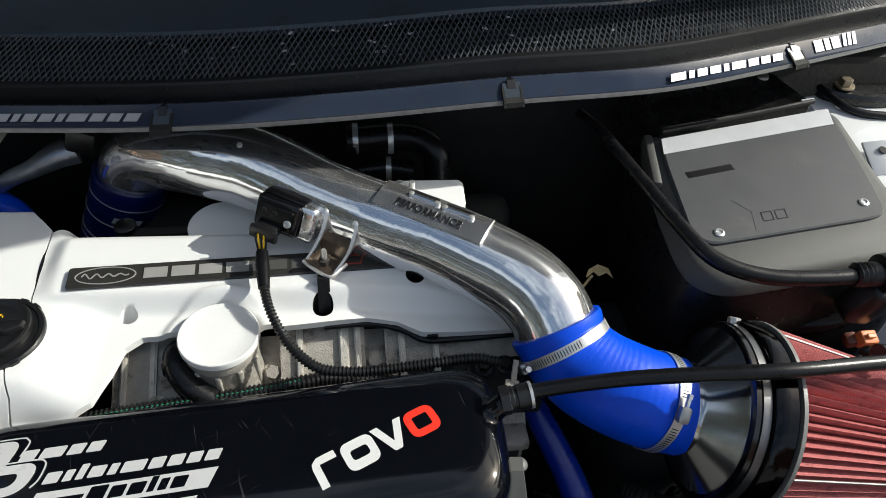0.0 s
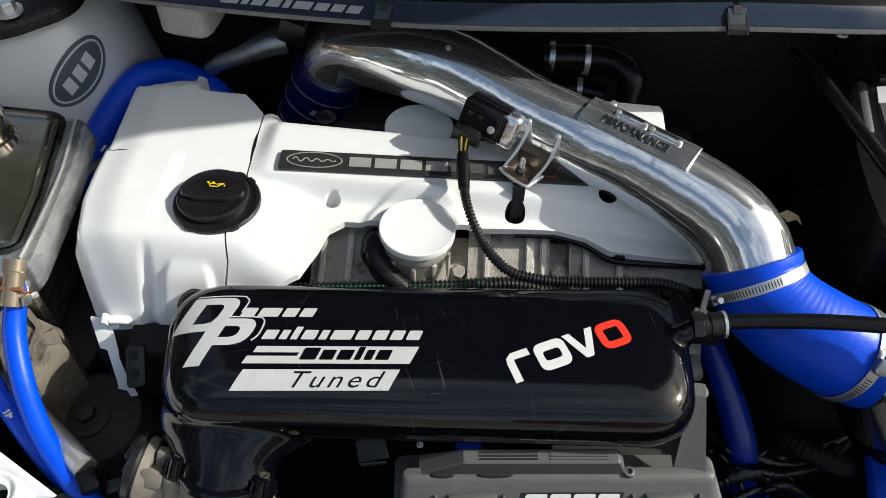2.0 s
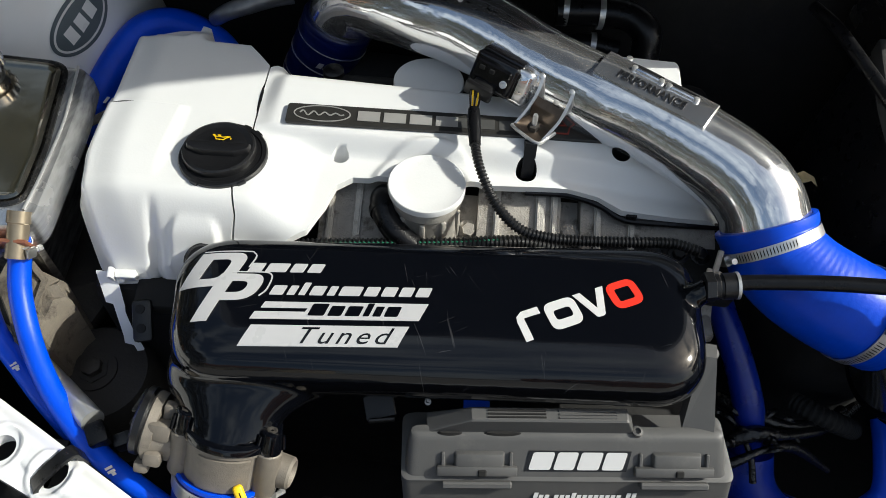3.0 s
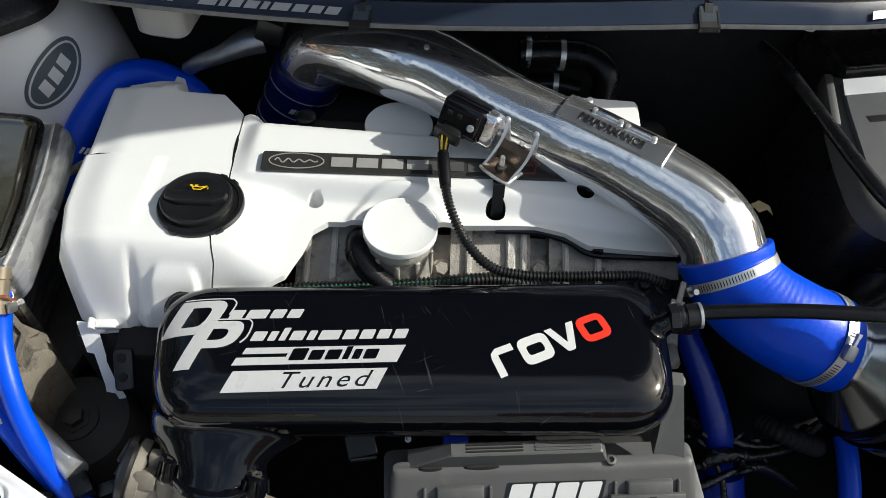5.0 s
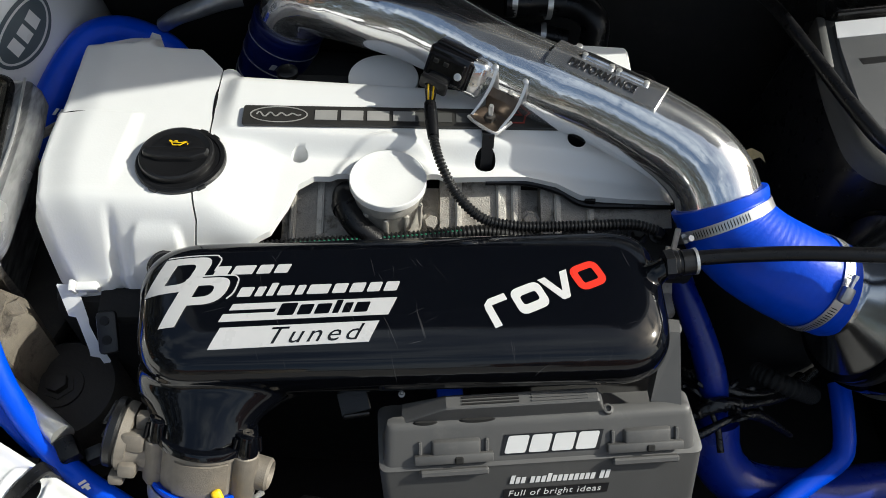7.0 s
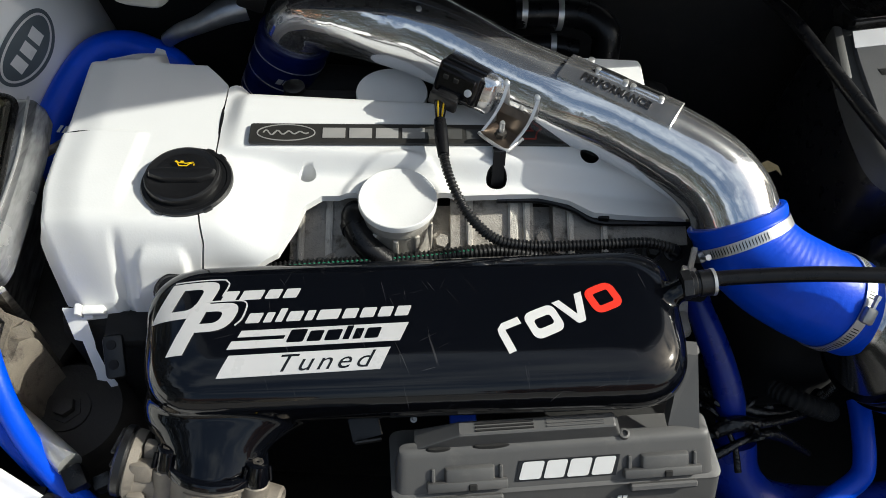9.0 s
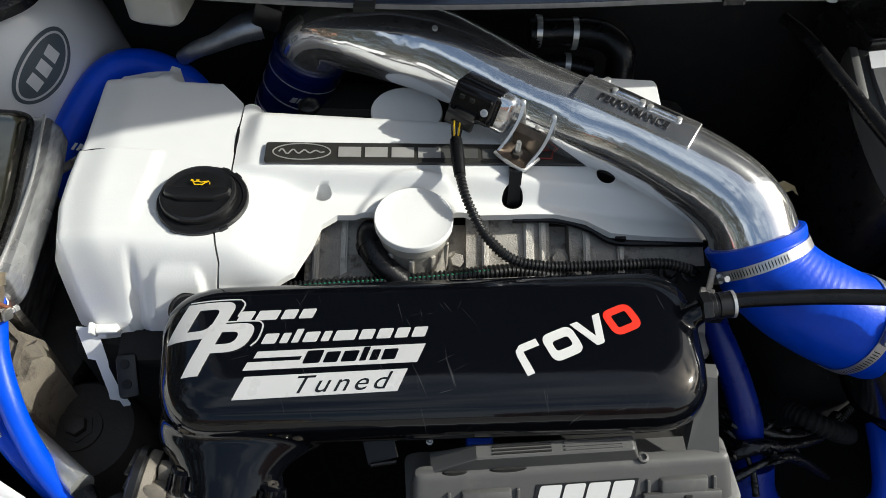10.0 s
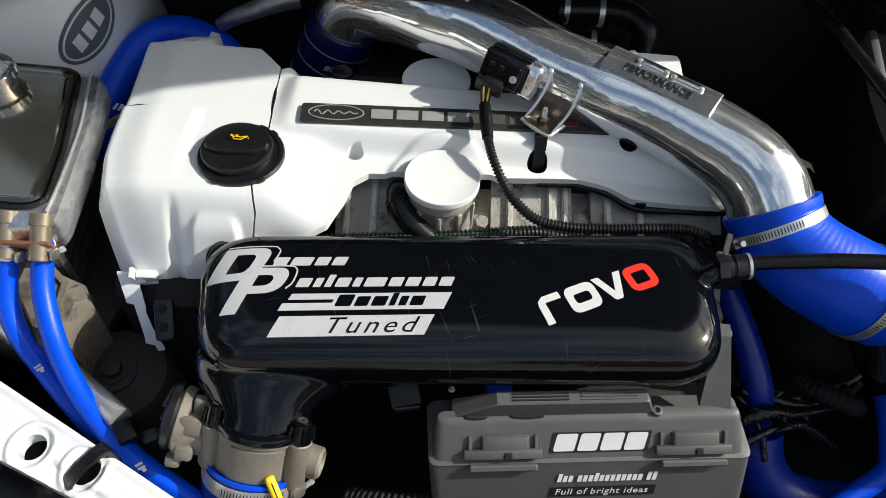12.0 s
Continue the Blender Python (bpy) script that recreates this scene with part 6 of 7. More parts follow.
def build_under_plenum():
    c = thing("ribbed_conduit", (-0.10, 0.17, 0.79), "black corrugated conduit low beside the battery box", "cable")
    part("conduit", tube([(-0.175, 0.175, 0.775), (-0.140, 0.168, 0.790), (-0.105, 0.168, 0.795), (-0.07, 0.18, 0.785)], 0.0105, 16, 8, (0.0052, 0.0017)), DARK, c)
    k = thing("wiring_plug", (-0.054, 0.25, 0.85), "blue plastic wiring plug under the plenum", "connector")
    part("shell", rbox((0.022, 0.012, 0.010), pose(-0.0540, 0.2500, 0.856, 10, 0, 6), 0.002, 2), BLUE, k)
    part("wire", tube([(-0.064, 0.252, 0.856), (-0.09, 0.258, 0.852), (-0.12, 0.262, 0.845)], 0.0022, 8), RUBBER, k)
    g = thing("sheet_bracket", (-0.132, 0.236, 0.84), "bent black sheet bracket beside the battery box", "bracket")
    part("plate", rbox((0.026, 0.020, 0.0025), pose(-0.1330, 0.2400, 0.850, 25, -18, 12), 0.0008, 1), PLASTIC, g)
    part("flange", rbox((0.022, 0.003, 0.016), pose(-0.1300, 0.2310, 0.843, 20, 0, 12), 0.0008, 1), PLASTIC, g)
    n = thing("hose_nipple", (-0.094, 0.247, 0.85), "small bright steel nipple under the plenum", "fitting")
    part("stem", lathe((-0.0940, 0.2470, 0.856), (0.1, -0.4, 0.9), [(0, 0.0018), (0.005, 0.0018), (0.006, 0.0012)], 12), CLAMPGREY, n)
    part("collar", lathe((-0.0940, 0.2470, 0.854), (0.1, -0.4, 0.9), [(0, 0.0028), (0.0025, 0.0028)], 12), CLAMPGREY, n)


def build_battery_tray():
    t = thing("ecu_box", (0.42, 0.56, 0.80), "dark grey plastic battery cover with silver stripe and screws", "battery cover")
    R = pose(0.42, 0.56, 0.962, 5, -1, 0)
    out = [(-0.098, -0.110), (0.138, -0.075), (0.122, -0.01), (0.118, 0.120), (-0.097, 0.085), (-0.104, -0.02)]
    part("housing", shell(out, [0.05, 0.05, 0.05, 0.02, 0.02, 0.03], [(-0.030, -0.24), (-0.022, -0.05), (-0.012, -0.020)], R), RUBBER, t, "black lower housing")
    part("rim", shell(out, [0.05, 0.05, 0.05, 0.02, 0.02, 0.03], [(-0.013, -0.0205), (-0.011, -0.010), (-0.006, -0.003), (0.002, 0.0)], R), TRAYGREY, t, "speckled grey rim")
    lid = [(-0.099, -0.076), (0.106, -0.044), (0.110, -0.02), (0.114, 0.120), (-0.094, 0.075), (-0.098, 0.04)]
    ld = part("lid", shell(lid, [0.03, 0.025, 0.03, 0.003, 0.003, 0.02], [(0, -0.002), (0, 0.003), (0.0015, 0.0045)], R), LIDGREY, t, "matt dark grey lid")
    z = 0.0047
    part("stripe", flat_shape([[(-0.097, 0.051), (0.108, 0.093), (0.112, 0.119), (-0.0935, 0.075)]], R @ pose(0, 0, z), 0.0006), SILVER, ld, "bright silver stripe")
    part("slot", flat_shape([[(-0.080, 0.015), (-0.028, 0.026), (-0.030, 0.034), (-0.082, 0.023)]], R @ pose(0, 0, z - 0.0004), 0.0006), PLASTIC, ld, "dark oblong recess")
    part("relief", flat_shape([[(-0.0335, -0.040), (-0.0375, -0.064), (-0.0385, -0.064), (-0.0348, -0.040)], [(-0.0348, -0.040), (-0.050, -0.024), (-0.049, -0.0235), (-0.0335, -0.0395)]], R @ pose(0.004, 0.006, z - 0.0003), 0.0004), LIDGREY, ld, "pressed relief lines")
    blocks("relief", [0.012, 0.012], 0.012, 0.003, 0.2, R @ pose(0, 0, z - 0.0003) @ pose(0, 0, 0, 0, 0, 9), PLASTIC, ld, "pressed relief outline", -0.030, -0.043, 0.0009, 0.0004)
    for x, y in ((-0.072, -0.060), (0.089, -0.026)):
        q = R @ Vector((x, y, z))
        part("screw", lathe(q, (0, -0.08, 1), [(0, 0.0054), (0.0012, 0.0050), (0.0018, 0.0034), (0.0004, 0.0024), (0.0004, 0.0005)], 20), STEEL, ld, "bright cross-head screw")
    part("edge_strip", rbox((0.010, 0.075, 0.02), R @ pose(-0.108, 0.050, -0.008, 0, 0, -6), 0.003, 2), TRAYGREY, t, "bevelled grey edge")
    part("upper_tray", shell([(-0.092, 0.082), (0.094, 0.122), (0.066, 0.180), (-0.120, 0.150)], 0.006, [(0.0, -0.05), (0.0, 0.010), (0.003, 0.012), (0.012, 0.006), (0.014, 0.005)], R), GLOSSTRAY, t, "glossy wet-looking black tray")
    part("tray_lip", tube([R @ Vector((-0.092, 0.083, 0.009)), R @ Vector((0.0, 0.104, 0.009)), R @ Vector((0.094, 0.124, 0.012))], 0.003, 8), PLASTIC, t)
    part("bright_edge", rbox((0.016, 0.004, 0.003), R @ pose(0.088, 0.126, 0.012, 0, 0, 10), 0.001), SILVER, t)
    for x, y in ((-0.118, 0.145), (0.050, 0.168)):
        part("screw", lathe(R @ Vector((x, y, 0.013)), (0, 0, 1), [(0, 0.007), (0.003, 0.0065), (0.0035, 0.003)], 16), STEEL, t)
    h = thing("drain_hose", (0.32, 0.47, 0.94), "black rubber drain hose curving round the battery cover", "hose")
    part("hose", tube([(0.235, 0.650, 0.995), (0.252, 0.615, 0.995), (0.277, 0.560, 0.985), (0.304, 0.495, 0.975), (0.328, 0.456, 0.968), (0.372, 0.440, 0.962), (0.430, 0.438, 0.960), (0.468, 0.441, 0.960)], [0.0058, 0.006, 0.0064, 0.007, 0.0076, 0.0076, 0.0076, 0.0076], 22), RUBBER, h)
    part("connector", lathe((0.455, 0.4405, 0.960), (1, 0.05, 0), [(0, 0.0095), (0.002, 0.012), (0.004, 0.0105), (0.007, 0.012), (0.009, 0.0105), (0.012, 0.012), (0.014, 0.0105), (0.017, 0.012), (0.026, 0.012)], 24), PLASTIC, h)
    part("grommet", lathe((0.479, 0.442, 0.960), (1, 0.05, 0), [(0, 0.013), (0.002, 0.018), (0.009, 0.019), (0.011, 0.014), (0.017, 0.019), (0.021, 0.017)], 28), RUBBER, h)
    part("valve", rbox((0.035, 0.03, 0.05), pose(0.485, 0.440, 0.925, 10, 20, 10), 0.008, 3), PLASTIC, h, "black moulded valve")


TAPE = M("shiny_black_tape", (0.005, 0.005, 0.006), 0.22, var=0.3, bump=0.8, bscale=240, dist=0.002)
GLOSSTRAY = M("wet_black_plastic", (0.010, 0.010, 0.010), 0.25, var=0.3, bump=0.6, bscale=450, rvar=0.2, dirt=(0.05, 0.045, 0.04), dscale=35, dlow=0.58)


def build_right_side():
    w = thing("suspension_turret", (0.64, 0.66, 0.70), "white painted suspension turret panel", "inner wing", kind="structure")
    part("panel", shell([(0.53, 0.50), (0.72, 0.46), (0.72, 0.80), (0.53, 0.78)], 0.03, [(-0.015, 0.60), (-0.01, 0.88), (0.0, 0.940), (0.012, 0.954), (0.03, 0.958)]), CARWHITE, w)
    part("strut_top", shell([(0.548, 0.728), (0.60, 0.708), (0.70, 0.715), (0.71, 0.79), (0.57, 0.80)], 0.025, [(0, 0.950), (0, 0.968), (0.003, 0.972), (0.016, 0.9735)]), GLOSSTRAY, w, "black strut top mount")
    bolt("strut_bolt", (0.580, 0.733, 0.976), (0, 0, 1), 0.0078, "yellowish zinc bolt on the strut mount", "strut bolts", BRASSY)
    part("bracket", rbox((0.05, 0.045, 0.004), pose(0.577, 0.606, 0.966, 15, -10, -5), 0.001), SILVER, w, "small bright bracket")
    part("hole", lathe((0.570, 0.614, 0.9695), (0.1, -0.2, 1), [(0, 0.005), (0.0006, 0.005)], 16), DARK, w)
    cb = thing("loose_cable", (0.58, 0.70, 0.95), "thin black cable lying over the white panel", "cable")
    part("cable", tube([(0.545, 0.765, 0.975), (0.556, 0.740, 0.968), (0.577, 0.700, 0.963), (0.62, 0.688, 0.962), (0.70, 0.690, 0.962)], 0.0048, 14), RUBBER, cb)
    cn = thing("wiring_connector", (0.478, 0.418, 0.85), "orange plastic wiring connector with black sleeve", "connector")
    part("shell", rbox((0.019, 0.014, 0.014), pose(0.494, 0.424, 0.885, 20, 10, 10), 0.002, 2), ORANGE, cn)
    part("latch", rbox((0.011, 0.005, 0.003), pose(0.495, 0.421, 0.8935, 20, 10, 10), 0.001, 1), ORANGE, cn)
    part("sleeve", tube([(0.494, 0.420, 0.875), (0.503, 0.404, 0.875), (0.505, 0.385, 0.880), (0.508, 0.36, 0.87)], 0.006, 12), RUBBER, cn)
    part("back_shell", rbox((0.012, 0.014, 0.012), pose(0.482, 0.427, 0.880, 10, -10, 0), 0.003, 2), M("brown_plastic", (0.12, 0.04, 0.025), 0.5), cn)
    ls = thing("wiring_loom", (0.44, 0.46, 0.82), "dark taped wiring loom under the battery cover", "cable")
    part("loom", tube([(0.36, 0.50, 0.80), (0.42, 0.475, 0.845), (0.46, 0.455, 0.87), (0.52, 0.46, 0.89)], 0.010, 12), RUBBER, ls)
    part("strap", rbox((0.07, 0.003, 0.014), pose(0.425, 0.455, 0.888, 20, -38, 22), 0.001), CASTALU, ls, "dull metal strap")
    # blue hoses low beside the radiator, two of them coloured as in shade
    h = thing("charge_hose", (0.19, 0.34, 0.72), "blue silicone charge hose low in the bay, shade in its colour", "hose")
    part("hose", tube([(0.152, 0.42, 0.86), (0.169, 0.380, 0.838), (0.194, 0.345, 0.800), (0.211, 0.316, 0.765), (0.222, 0.300, 0.72)], [0.011, 0.0125, 0.0142, 0.0145, 0.014], 24), SHADEBLUE, h)
    h = thing("charge_hose", (0.30, 0.25, 0.60), "blue silicone elbow at the bottom of the bay, shade in its colour", "hose")
    part("hose", tube([(0.222, 0.300, 0.72), (0.228, 0.279, 0.698), (0.245, 0.262, 0.680), (0.275, 0.252, 0.670), (0.335, 0.250, 0.668), (0.42, 0.262, 0.668), (0.52, 0.28, 0.66)], 0.026, 28), SHADEBLUE, h)
    h = thing("boost_line", (0.34, 0.27, 0.66), "thin blue silicone boost line with a bend", "hose")
    part("hose", tube([(0.348, 0.335, 0.752), (0.348, 0.310, 0.745), (0.347, 0.279, 0.732), (0.341, 0.265, 0.722), (0.312, 0.246, 0.711), (0.280, 0.224, 0.702), (0.25, 0.20, 0.69)], 0.0105, 20), BLUE, h)
    cl = thing("taped_loom", (0.24, 0.32, 0.68), "black taped wiring deep in the bay", "cable", kind="stuff")
    rng = random.Random(8)
    loom = [((0.170, 0.345, 0.752), (0.205, 0.322, 0.765), (0.245, 0.312, 0.762), (0.300, 0.330, 0.745), (0.345, 0.365, 0.72)),
            ((0.178, 0.285, 0.752), (0.210, 0.296, 0.768), (0.243, 0.300, 0.765), (0.285, 0.318, 0.752), (0.320, 0.350, 0.735)),
            ((0.165, 0.262, 0.742), (0.195, 0.272, 0.752), (0.222, 0.285, 0.758), (0.255, 0.296, 0.750), (0.300, 0.290, 0.72)),
            ((0.185, 0.330, 0.745), (0.200, 0.305, 0.758), (0.212, 0.282, 0.752), (0.218, 0.262, 0.735))]
    for k, pts in enumerate(loom):
        r = [0.0068 - 0.0010 * k + rng.uniform(-0.0020, 0.0020) for _ in pts]
        part("loom", tube(pts, r, 14, 8), TAPE, cl, "crumpled shiny black tape")
    part("conduit", tube([(0.262, 0.345, 0.752), (0.278, 0.328, 0.762), (0.300, 0.322, 0.758), (0.325, 0.330, 0.735)], 0.0105, 18, 8, (0.0048, 0.0012)), DARK, cl, "black corrugated conduit")
    for k in range(14):
        p = Vector((rng.uniform(0.185, 0.265), rng.uniform(0.275, 0.330), rng.uniform(0.760, 0.772)))
        q = p + Vector((rng.uniform(-0.018, 0.018), rng.uniform(-0.014, 0.014), rng.uniform(-0.008, 0.004)))
        part("tape_end", tube([p, (p + q) / 2 + Vector((0, 0, 0.004)), q], [0.0012, 0.0030, 0.0010], 6, 3, flat=0.4), TAPE, cl)
    # deep housings, their shade put into the near-black colour
    part("housing", rbox((0.12, 0.20, 0.16), pose(0.30, 0.47, 0.72, 0, 10, 10), 0.03, 3), DARK, cl, "housing below, near-black for deep shade")
    part("housing", rbox((0.16, 0.14, 0.14), pose(0.06, 0.30, 0.74, 0, 0, 7), 0.02, 3), DARK, cl, "housing below, near-black for deep shade")
    lf = thing("dry_leaf", (0.251, 0.527, 0.87), "curled dry leaf caught in the bay", "leaf")
    b = bmesh.new()
    v = [b.verts.new((0.236 + x, 0.518 + y, 0.878 + z)) for x, y, z in ((0, 0.002, 0), (0.009, 0.007, 0.004), (0.014, 0.003, 0.001), (0.022, 0.005, 0.004), (0.029, 0.001, 0.0), (0.026, 0.011, 0.004), (0.015, 0.016, 0.006), (0.005, 0.013, 0.001))]
    b.faces.new(v)
    part("blade", b, LEAF, lf)
    part("twig", tube([(0.232, 0.512, 0.872), (0.244, 0.524, 0.877)], 0.0015, 6), LEAF, lf)


# ---- rear of the bay ----
def build_rear():
    c = thing("turbo_coupler", (-0.255, 0.62, 0.86), "blue silicone hose joining the polished pipe, shade in its colour", "hose")
    way = Vector((-0.38, -0.05, -0.92)).normalized()
    mouth = Vector((-0.2454, 0.654, 0.9164))
    # darkest blue: the shade under the bonnet is in the hose's colour
    part("hose", tube([mouth, mouth + way * 0.03, mouth + way * 0.06, mouth + way * 0.10, mouth + way * 0.15], 0.0395, 48, 10, (0.0125, 0.0005)), UNLITBLUE, c)
    part("rim", lathe(mouth - way * 0.001, way, [(0.004, 0.0352), (0.0, 0.0370), (0.0, 0.0390), (0.003, 0.0400), (0.006, 0.0394)], 48, False), UNLITBLUE, c)
    for d in (0.020, 0.046, 0.072, 0.080):
        part("band", lathe(mouth + way * d, way, [(0, 0.0390), (0, 0.0402), (0.0010, 0.0402), (0.0010, 0.0390)], 44, False), STEEL, c, "thin bright edge of a clamp")
    side = Vector((0.30, -0.93, 0.20))
    side = (side - way * side.dot(way)).normalized()
    m = Matrix((way.cross(side) * -1, -way, side)).transposed().to_4x4()
    m.translation = mouth + way * 0.038 + side * 0.0400 - m.to_3x3() @ Vector((0.015, 0, 0))
    blocks("maker_mark", [0.006] * 4, 0.007, 0.0015, 0.3, m, GREYDECAL, c, "small grey print")
    t = thing("turbo_pipe", (-0.32, 0.65, 0.93), "satin aluminium pipe behind the engine", "pipe")
    part("pipe", tube([(-0.385, 0.650, 0.905), (-0.365, 0.643, 0.922), (-0.340, 0.643, 0.934), (-0.315, 0.652, 0.944), (-0.297, 0.660, 0.947)], [0.008, 0.009, 0.010, 0.014, 0.016], 24), M("stained_aluminium", (0.30, 0.32, 0.36), 0.36, metal=0.85, var=0.45, scale=60, bump=0.3, bscale=200), t)
    part("boss", rbox((0.03, 0.02, 0.03), pose(-0.283, 0.652, 0.966, 0, 20, 0), 0.005), PLASTIC, t)
    b = thing("heater_hose", (0.04, 0.66, 0.94), "black heater hose with two steel clamps", "hose")
    part("hose", tube([(-0.012, 0.668, 0.948), (0.03, 0.672, 0.950), (0.065, 0.668, 0.950), (0.085, 0.655, 0.940), (0.088, 0.645, 0.915)], 0.0155, 24), RUBBER, b)
    for x in (-0.006, 0.032):
        part("clamp", lathe((x, 0.6705, 0.949), (1, 0.05, 0), [(0, 0.0165), (0, 0.0172), (0.006, 0.0172), (0.006, 0.0165)], 28, False), STEEL, b)
    part("hose", tube([(0.0, 0.66, 0.912), (0.03, 0.662, 0.914), (0.06, 0.66, 0.91)], 0.012, 20), RUBBER, b)
    part("clamp", lathe((0.030, 0.662, 0.914), (1, 0, 0), [(0, 0.0128), (0, 0.0135), (0.006, 0.0135), (0.006, 0.0128)], 24, False), STEEL, b)
    # near-black mass whose colour carries the shade behind the engine
    d = thing("rear_dark_parts", (-0.1, 0.66, 0.80), "rear engine parts, deep shade put into their near-black colour", "engine part")
    part("dark_mass", rbox((0.45, 0.05, 0.16), pose(-0.05, 0.665, 0.80, 20), 0.02, 3), DARK, d)
    rl = thing("coil_connectors", (-0.18, 0.575, 0.915), "black connectors behind the white cover", "connector")
    part("rail", rbox((0.10, 0.012, 0.012), pose(-0.18, 0.572, 0.905, 0, 0, 3), 0.003, 2), DARK, rl)
    part("cap", lathe((-0.235, 0.573, 0.908), (0, 0, 1), [(0, 0.011), (0.008, 0.011), (0.010, 0.008)], 20), PLASTIC, rl)




# ---- left side: turret, reservoir, tank, hoses ----
def build_left_side():
    w = thing("suspension_turret", (-0.60, 0.64, 0.60), "white painted suspension turret with oval sticker", "inner wing", kind="structure")
    o = Vector((-0.620, 0.690, 0.60))
    part("turret", lathe(o, (0.02, 0.0, 1), [(0, 0.173), (0.20, 0.148), (0.30, 0.127), (0.355, 0.112), (0.375, 0.100), (0.383, 0.080)], 72), CARWHITE, w, angle=50)
    part("shelf", shell([(-0.78, 0.50), (-0.60, 0.52), (-0.50, 0.62), (-0.50, 0.80), (-0.78, 0.80)], 0.05, [(0, 0.50), (0, 0.83), (0.01, 0.845)]), CARWHITE, w)
    part("strut_top", shell([(-0.70, 0.575), (-0.560, 0.560), (-0.500, 0.625), (-0.53, 0.74), (-0.70, 0.76)], 0.03, [(0, 0.980), (0, 0.990), (0.006, 0.996), (0.02, 0.999), (0.03, 1.002)]), GLOSSTRAY, w, "black strut top mount")
    bolt("strut_bolt", (-0.553, 0.590, 1.001), (0, 0, 1), 0.0095, "dull steel bolt on the strut mount", "strut bolts", STEEL)
    # oval sticker wrapped on the turret
    def on(a, h, lift=0.0006):
        t = (h - 0.60)
        r = float(np.interp(t, [0, 0.20, 0.30, 0.355], [0.173, 0.148, 0.127, 0.112])) + lift
        return Vector((o.x + 0.02 * t + r * math.cos(a), o.y + r * math.sin(a), h))
    a0, h0 = -0.69, 0.914
    def wrap(pts, lift):
        out = []
        for x, y in pts:
            c, s = math.cos(radians(30)), math.sin(radians(30))
            u, v = x * c - y * s, x * s + y * c
            out.append(on(a0 + u / 0.135, h0 + v, lift))
        return out
    def wrapped(pts, lift):
        bm = bmesh.new()
        mid = bm.verts.new(wrap([(0, 0)], lift)[0])
        rings = []
        for k in (0.33, 0.66, 1.0):
            rings.append([bm.verts.new(p) for p in wrap([(x * k, y * k) for x, y in pts], lift)])
        n = len(pts)
        for i in range(n):
            bm.faces.new((mid, rings[0][i], rings[0][(i + 1) % n]))
            for p, q in zip(rings, rings[1:]):
                bm.faces.new((p[i], q[i], q[(i + 1) % n], p[(i + 1) % n]))
        return bm
    part("sticker", wrapped(oval(0.047, 0.0245), 0.0006), SLATE, w, "slate-grey oval sticker with pale blocks")
    part("sticker_ring", both(*[loft([wrap(oval(0.0425, 0.0205), 0.0010), wrap(oval(0.0398, 0.0182), 0.0010)], False)]), WHITEDECAL, w)
    for k in range(3):
        bm = bmesh.new()
        g, _ = slanted(-0.0270 + 0.0180 * k, -0.0080, 0.013, 0.015, 0.15), None
        bm.faces.new([bm.verts.new(p) for p in wrap(g, 0.0011)])
        part("sticker_block", bm, WHITEDECAL, w, "pale block outline")
    # milky reservoir under the seal
    r = thing("fluid_reservoir", (-0.40, 0.655, 0.90), "milky plastic fluid reservoir with black cap", "reservoir")
    part("body", shell([(-0.432, 0.646), (-0.374, 0.640), (-0.370, 0.70), (-0.432, 0.70)], 0.016, [(0.006, 0.946), (0, 0.952), (0, 0.978), (0.006, 0.988), (0.02, 0.990)]), MILKY, r)
    part("cap", lathe((-0.404, 0.664, 0.988), (0, 0, 1), [(0, 0.024), (0.002, 0.027), (0.012, 0.027), (0.015, 0.024)], 36), PLASTIC, r)
    # polished tank with recessed lid
    t = thing("polished_tank", (-0.56, 0.42, 0.84), "polished metal coolant tank with recessed lid", "coolant tank")
    out = [(-0.70, 0.320), (-0.470, 0.318), (-0.446, 0.322), (-0.436, 0.334), (-0.441, 0.375), (-0.450, 0.440), (-0.4545, 0.470), (-0.468, 0.526), (-0.70, 0.530)]
    part("body", shell(out, 0.010, [(0.030, 0.80), (0.026, 0.884), (0.006, 0.890), (0.0, 0.898), (0.0, 0.914), (0.004, 0.926), (0.012, 0.930)]), TANKMETAL, t)
    part("edge_bead", tube([(-0.4475, 0.338, 0.9310), (-0.4500, 0.375, 0.9310), (-0.4580, 0.440, 0.9310), (-0.4720, 0.500, 0.9310), (-0.4770, 0.520, 0.9310)], 0.0014, 8), STEEL, t, "bright worn edge")
    lid = [(-0.70, 0.344), (-0.466, 0.342), (-0.453, 0.350), (-0.462, 0.410), (-0.487, 0.512), (-0.500, 0.520), (-0.70, 0.521)]
    part("lid_seal", shell(lid, 0.010, [(-0.004, 0.928), (-0.004, 0.932), (-0.0015, 0.9335), (0.001, 0.931)]), GLOSSTRAY, t, "black sealing edge")
    part("lid", shell(lid, 0.010, [(0.001, 0.928), (0.002, 0.9332), (0.006, 0.9340), (0.009, 0.9326), (0.011, 0.9322)]), CHROMEDULL, t, "dull mirror-bright recessed lid")
    cp = part("filler_cap", lathe((-0.560, 0.488, 0.932), (0, 0, 1), [(0, 0.023), (0.010, 0.023), (0.011, 0.026), (0.020, 0.026), (0.022, 0.023)], 36), CHROME, t, "polished ribbed filler cap")
    for k in range(16):
        g = 2 * math.pi * k / 16
        part("rib", tube([(-0.560 + 0.026 * math.cos(g), 0.488 + 0.026 * math.sin(g), z) for z in (0.944, 0.951)], 0.0014, 6, 2), CHROME, cp)
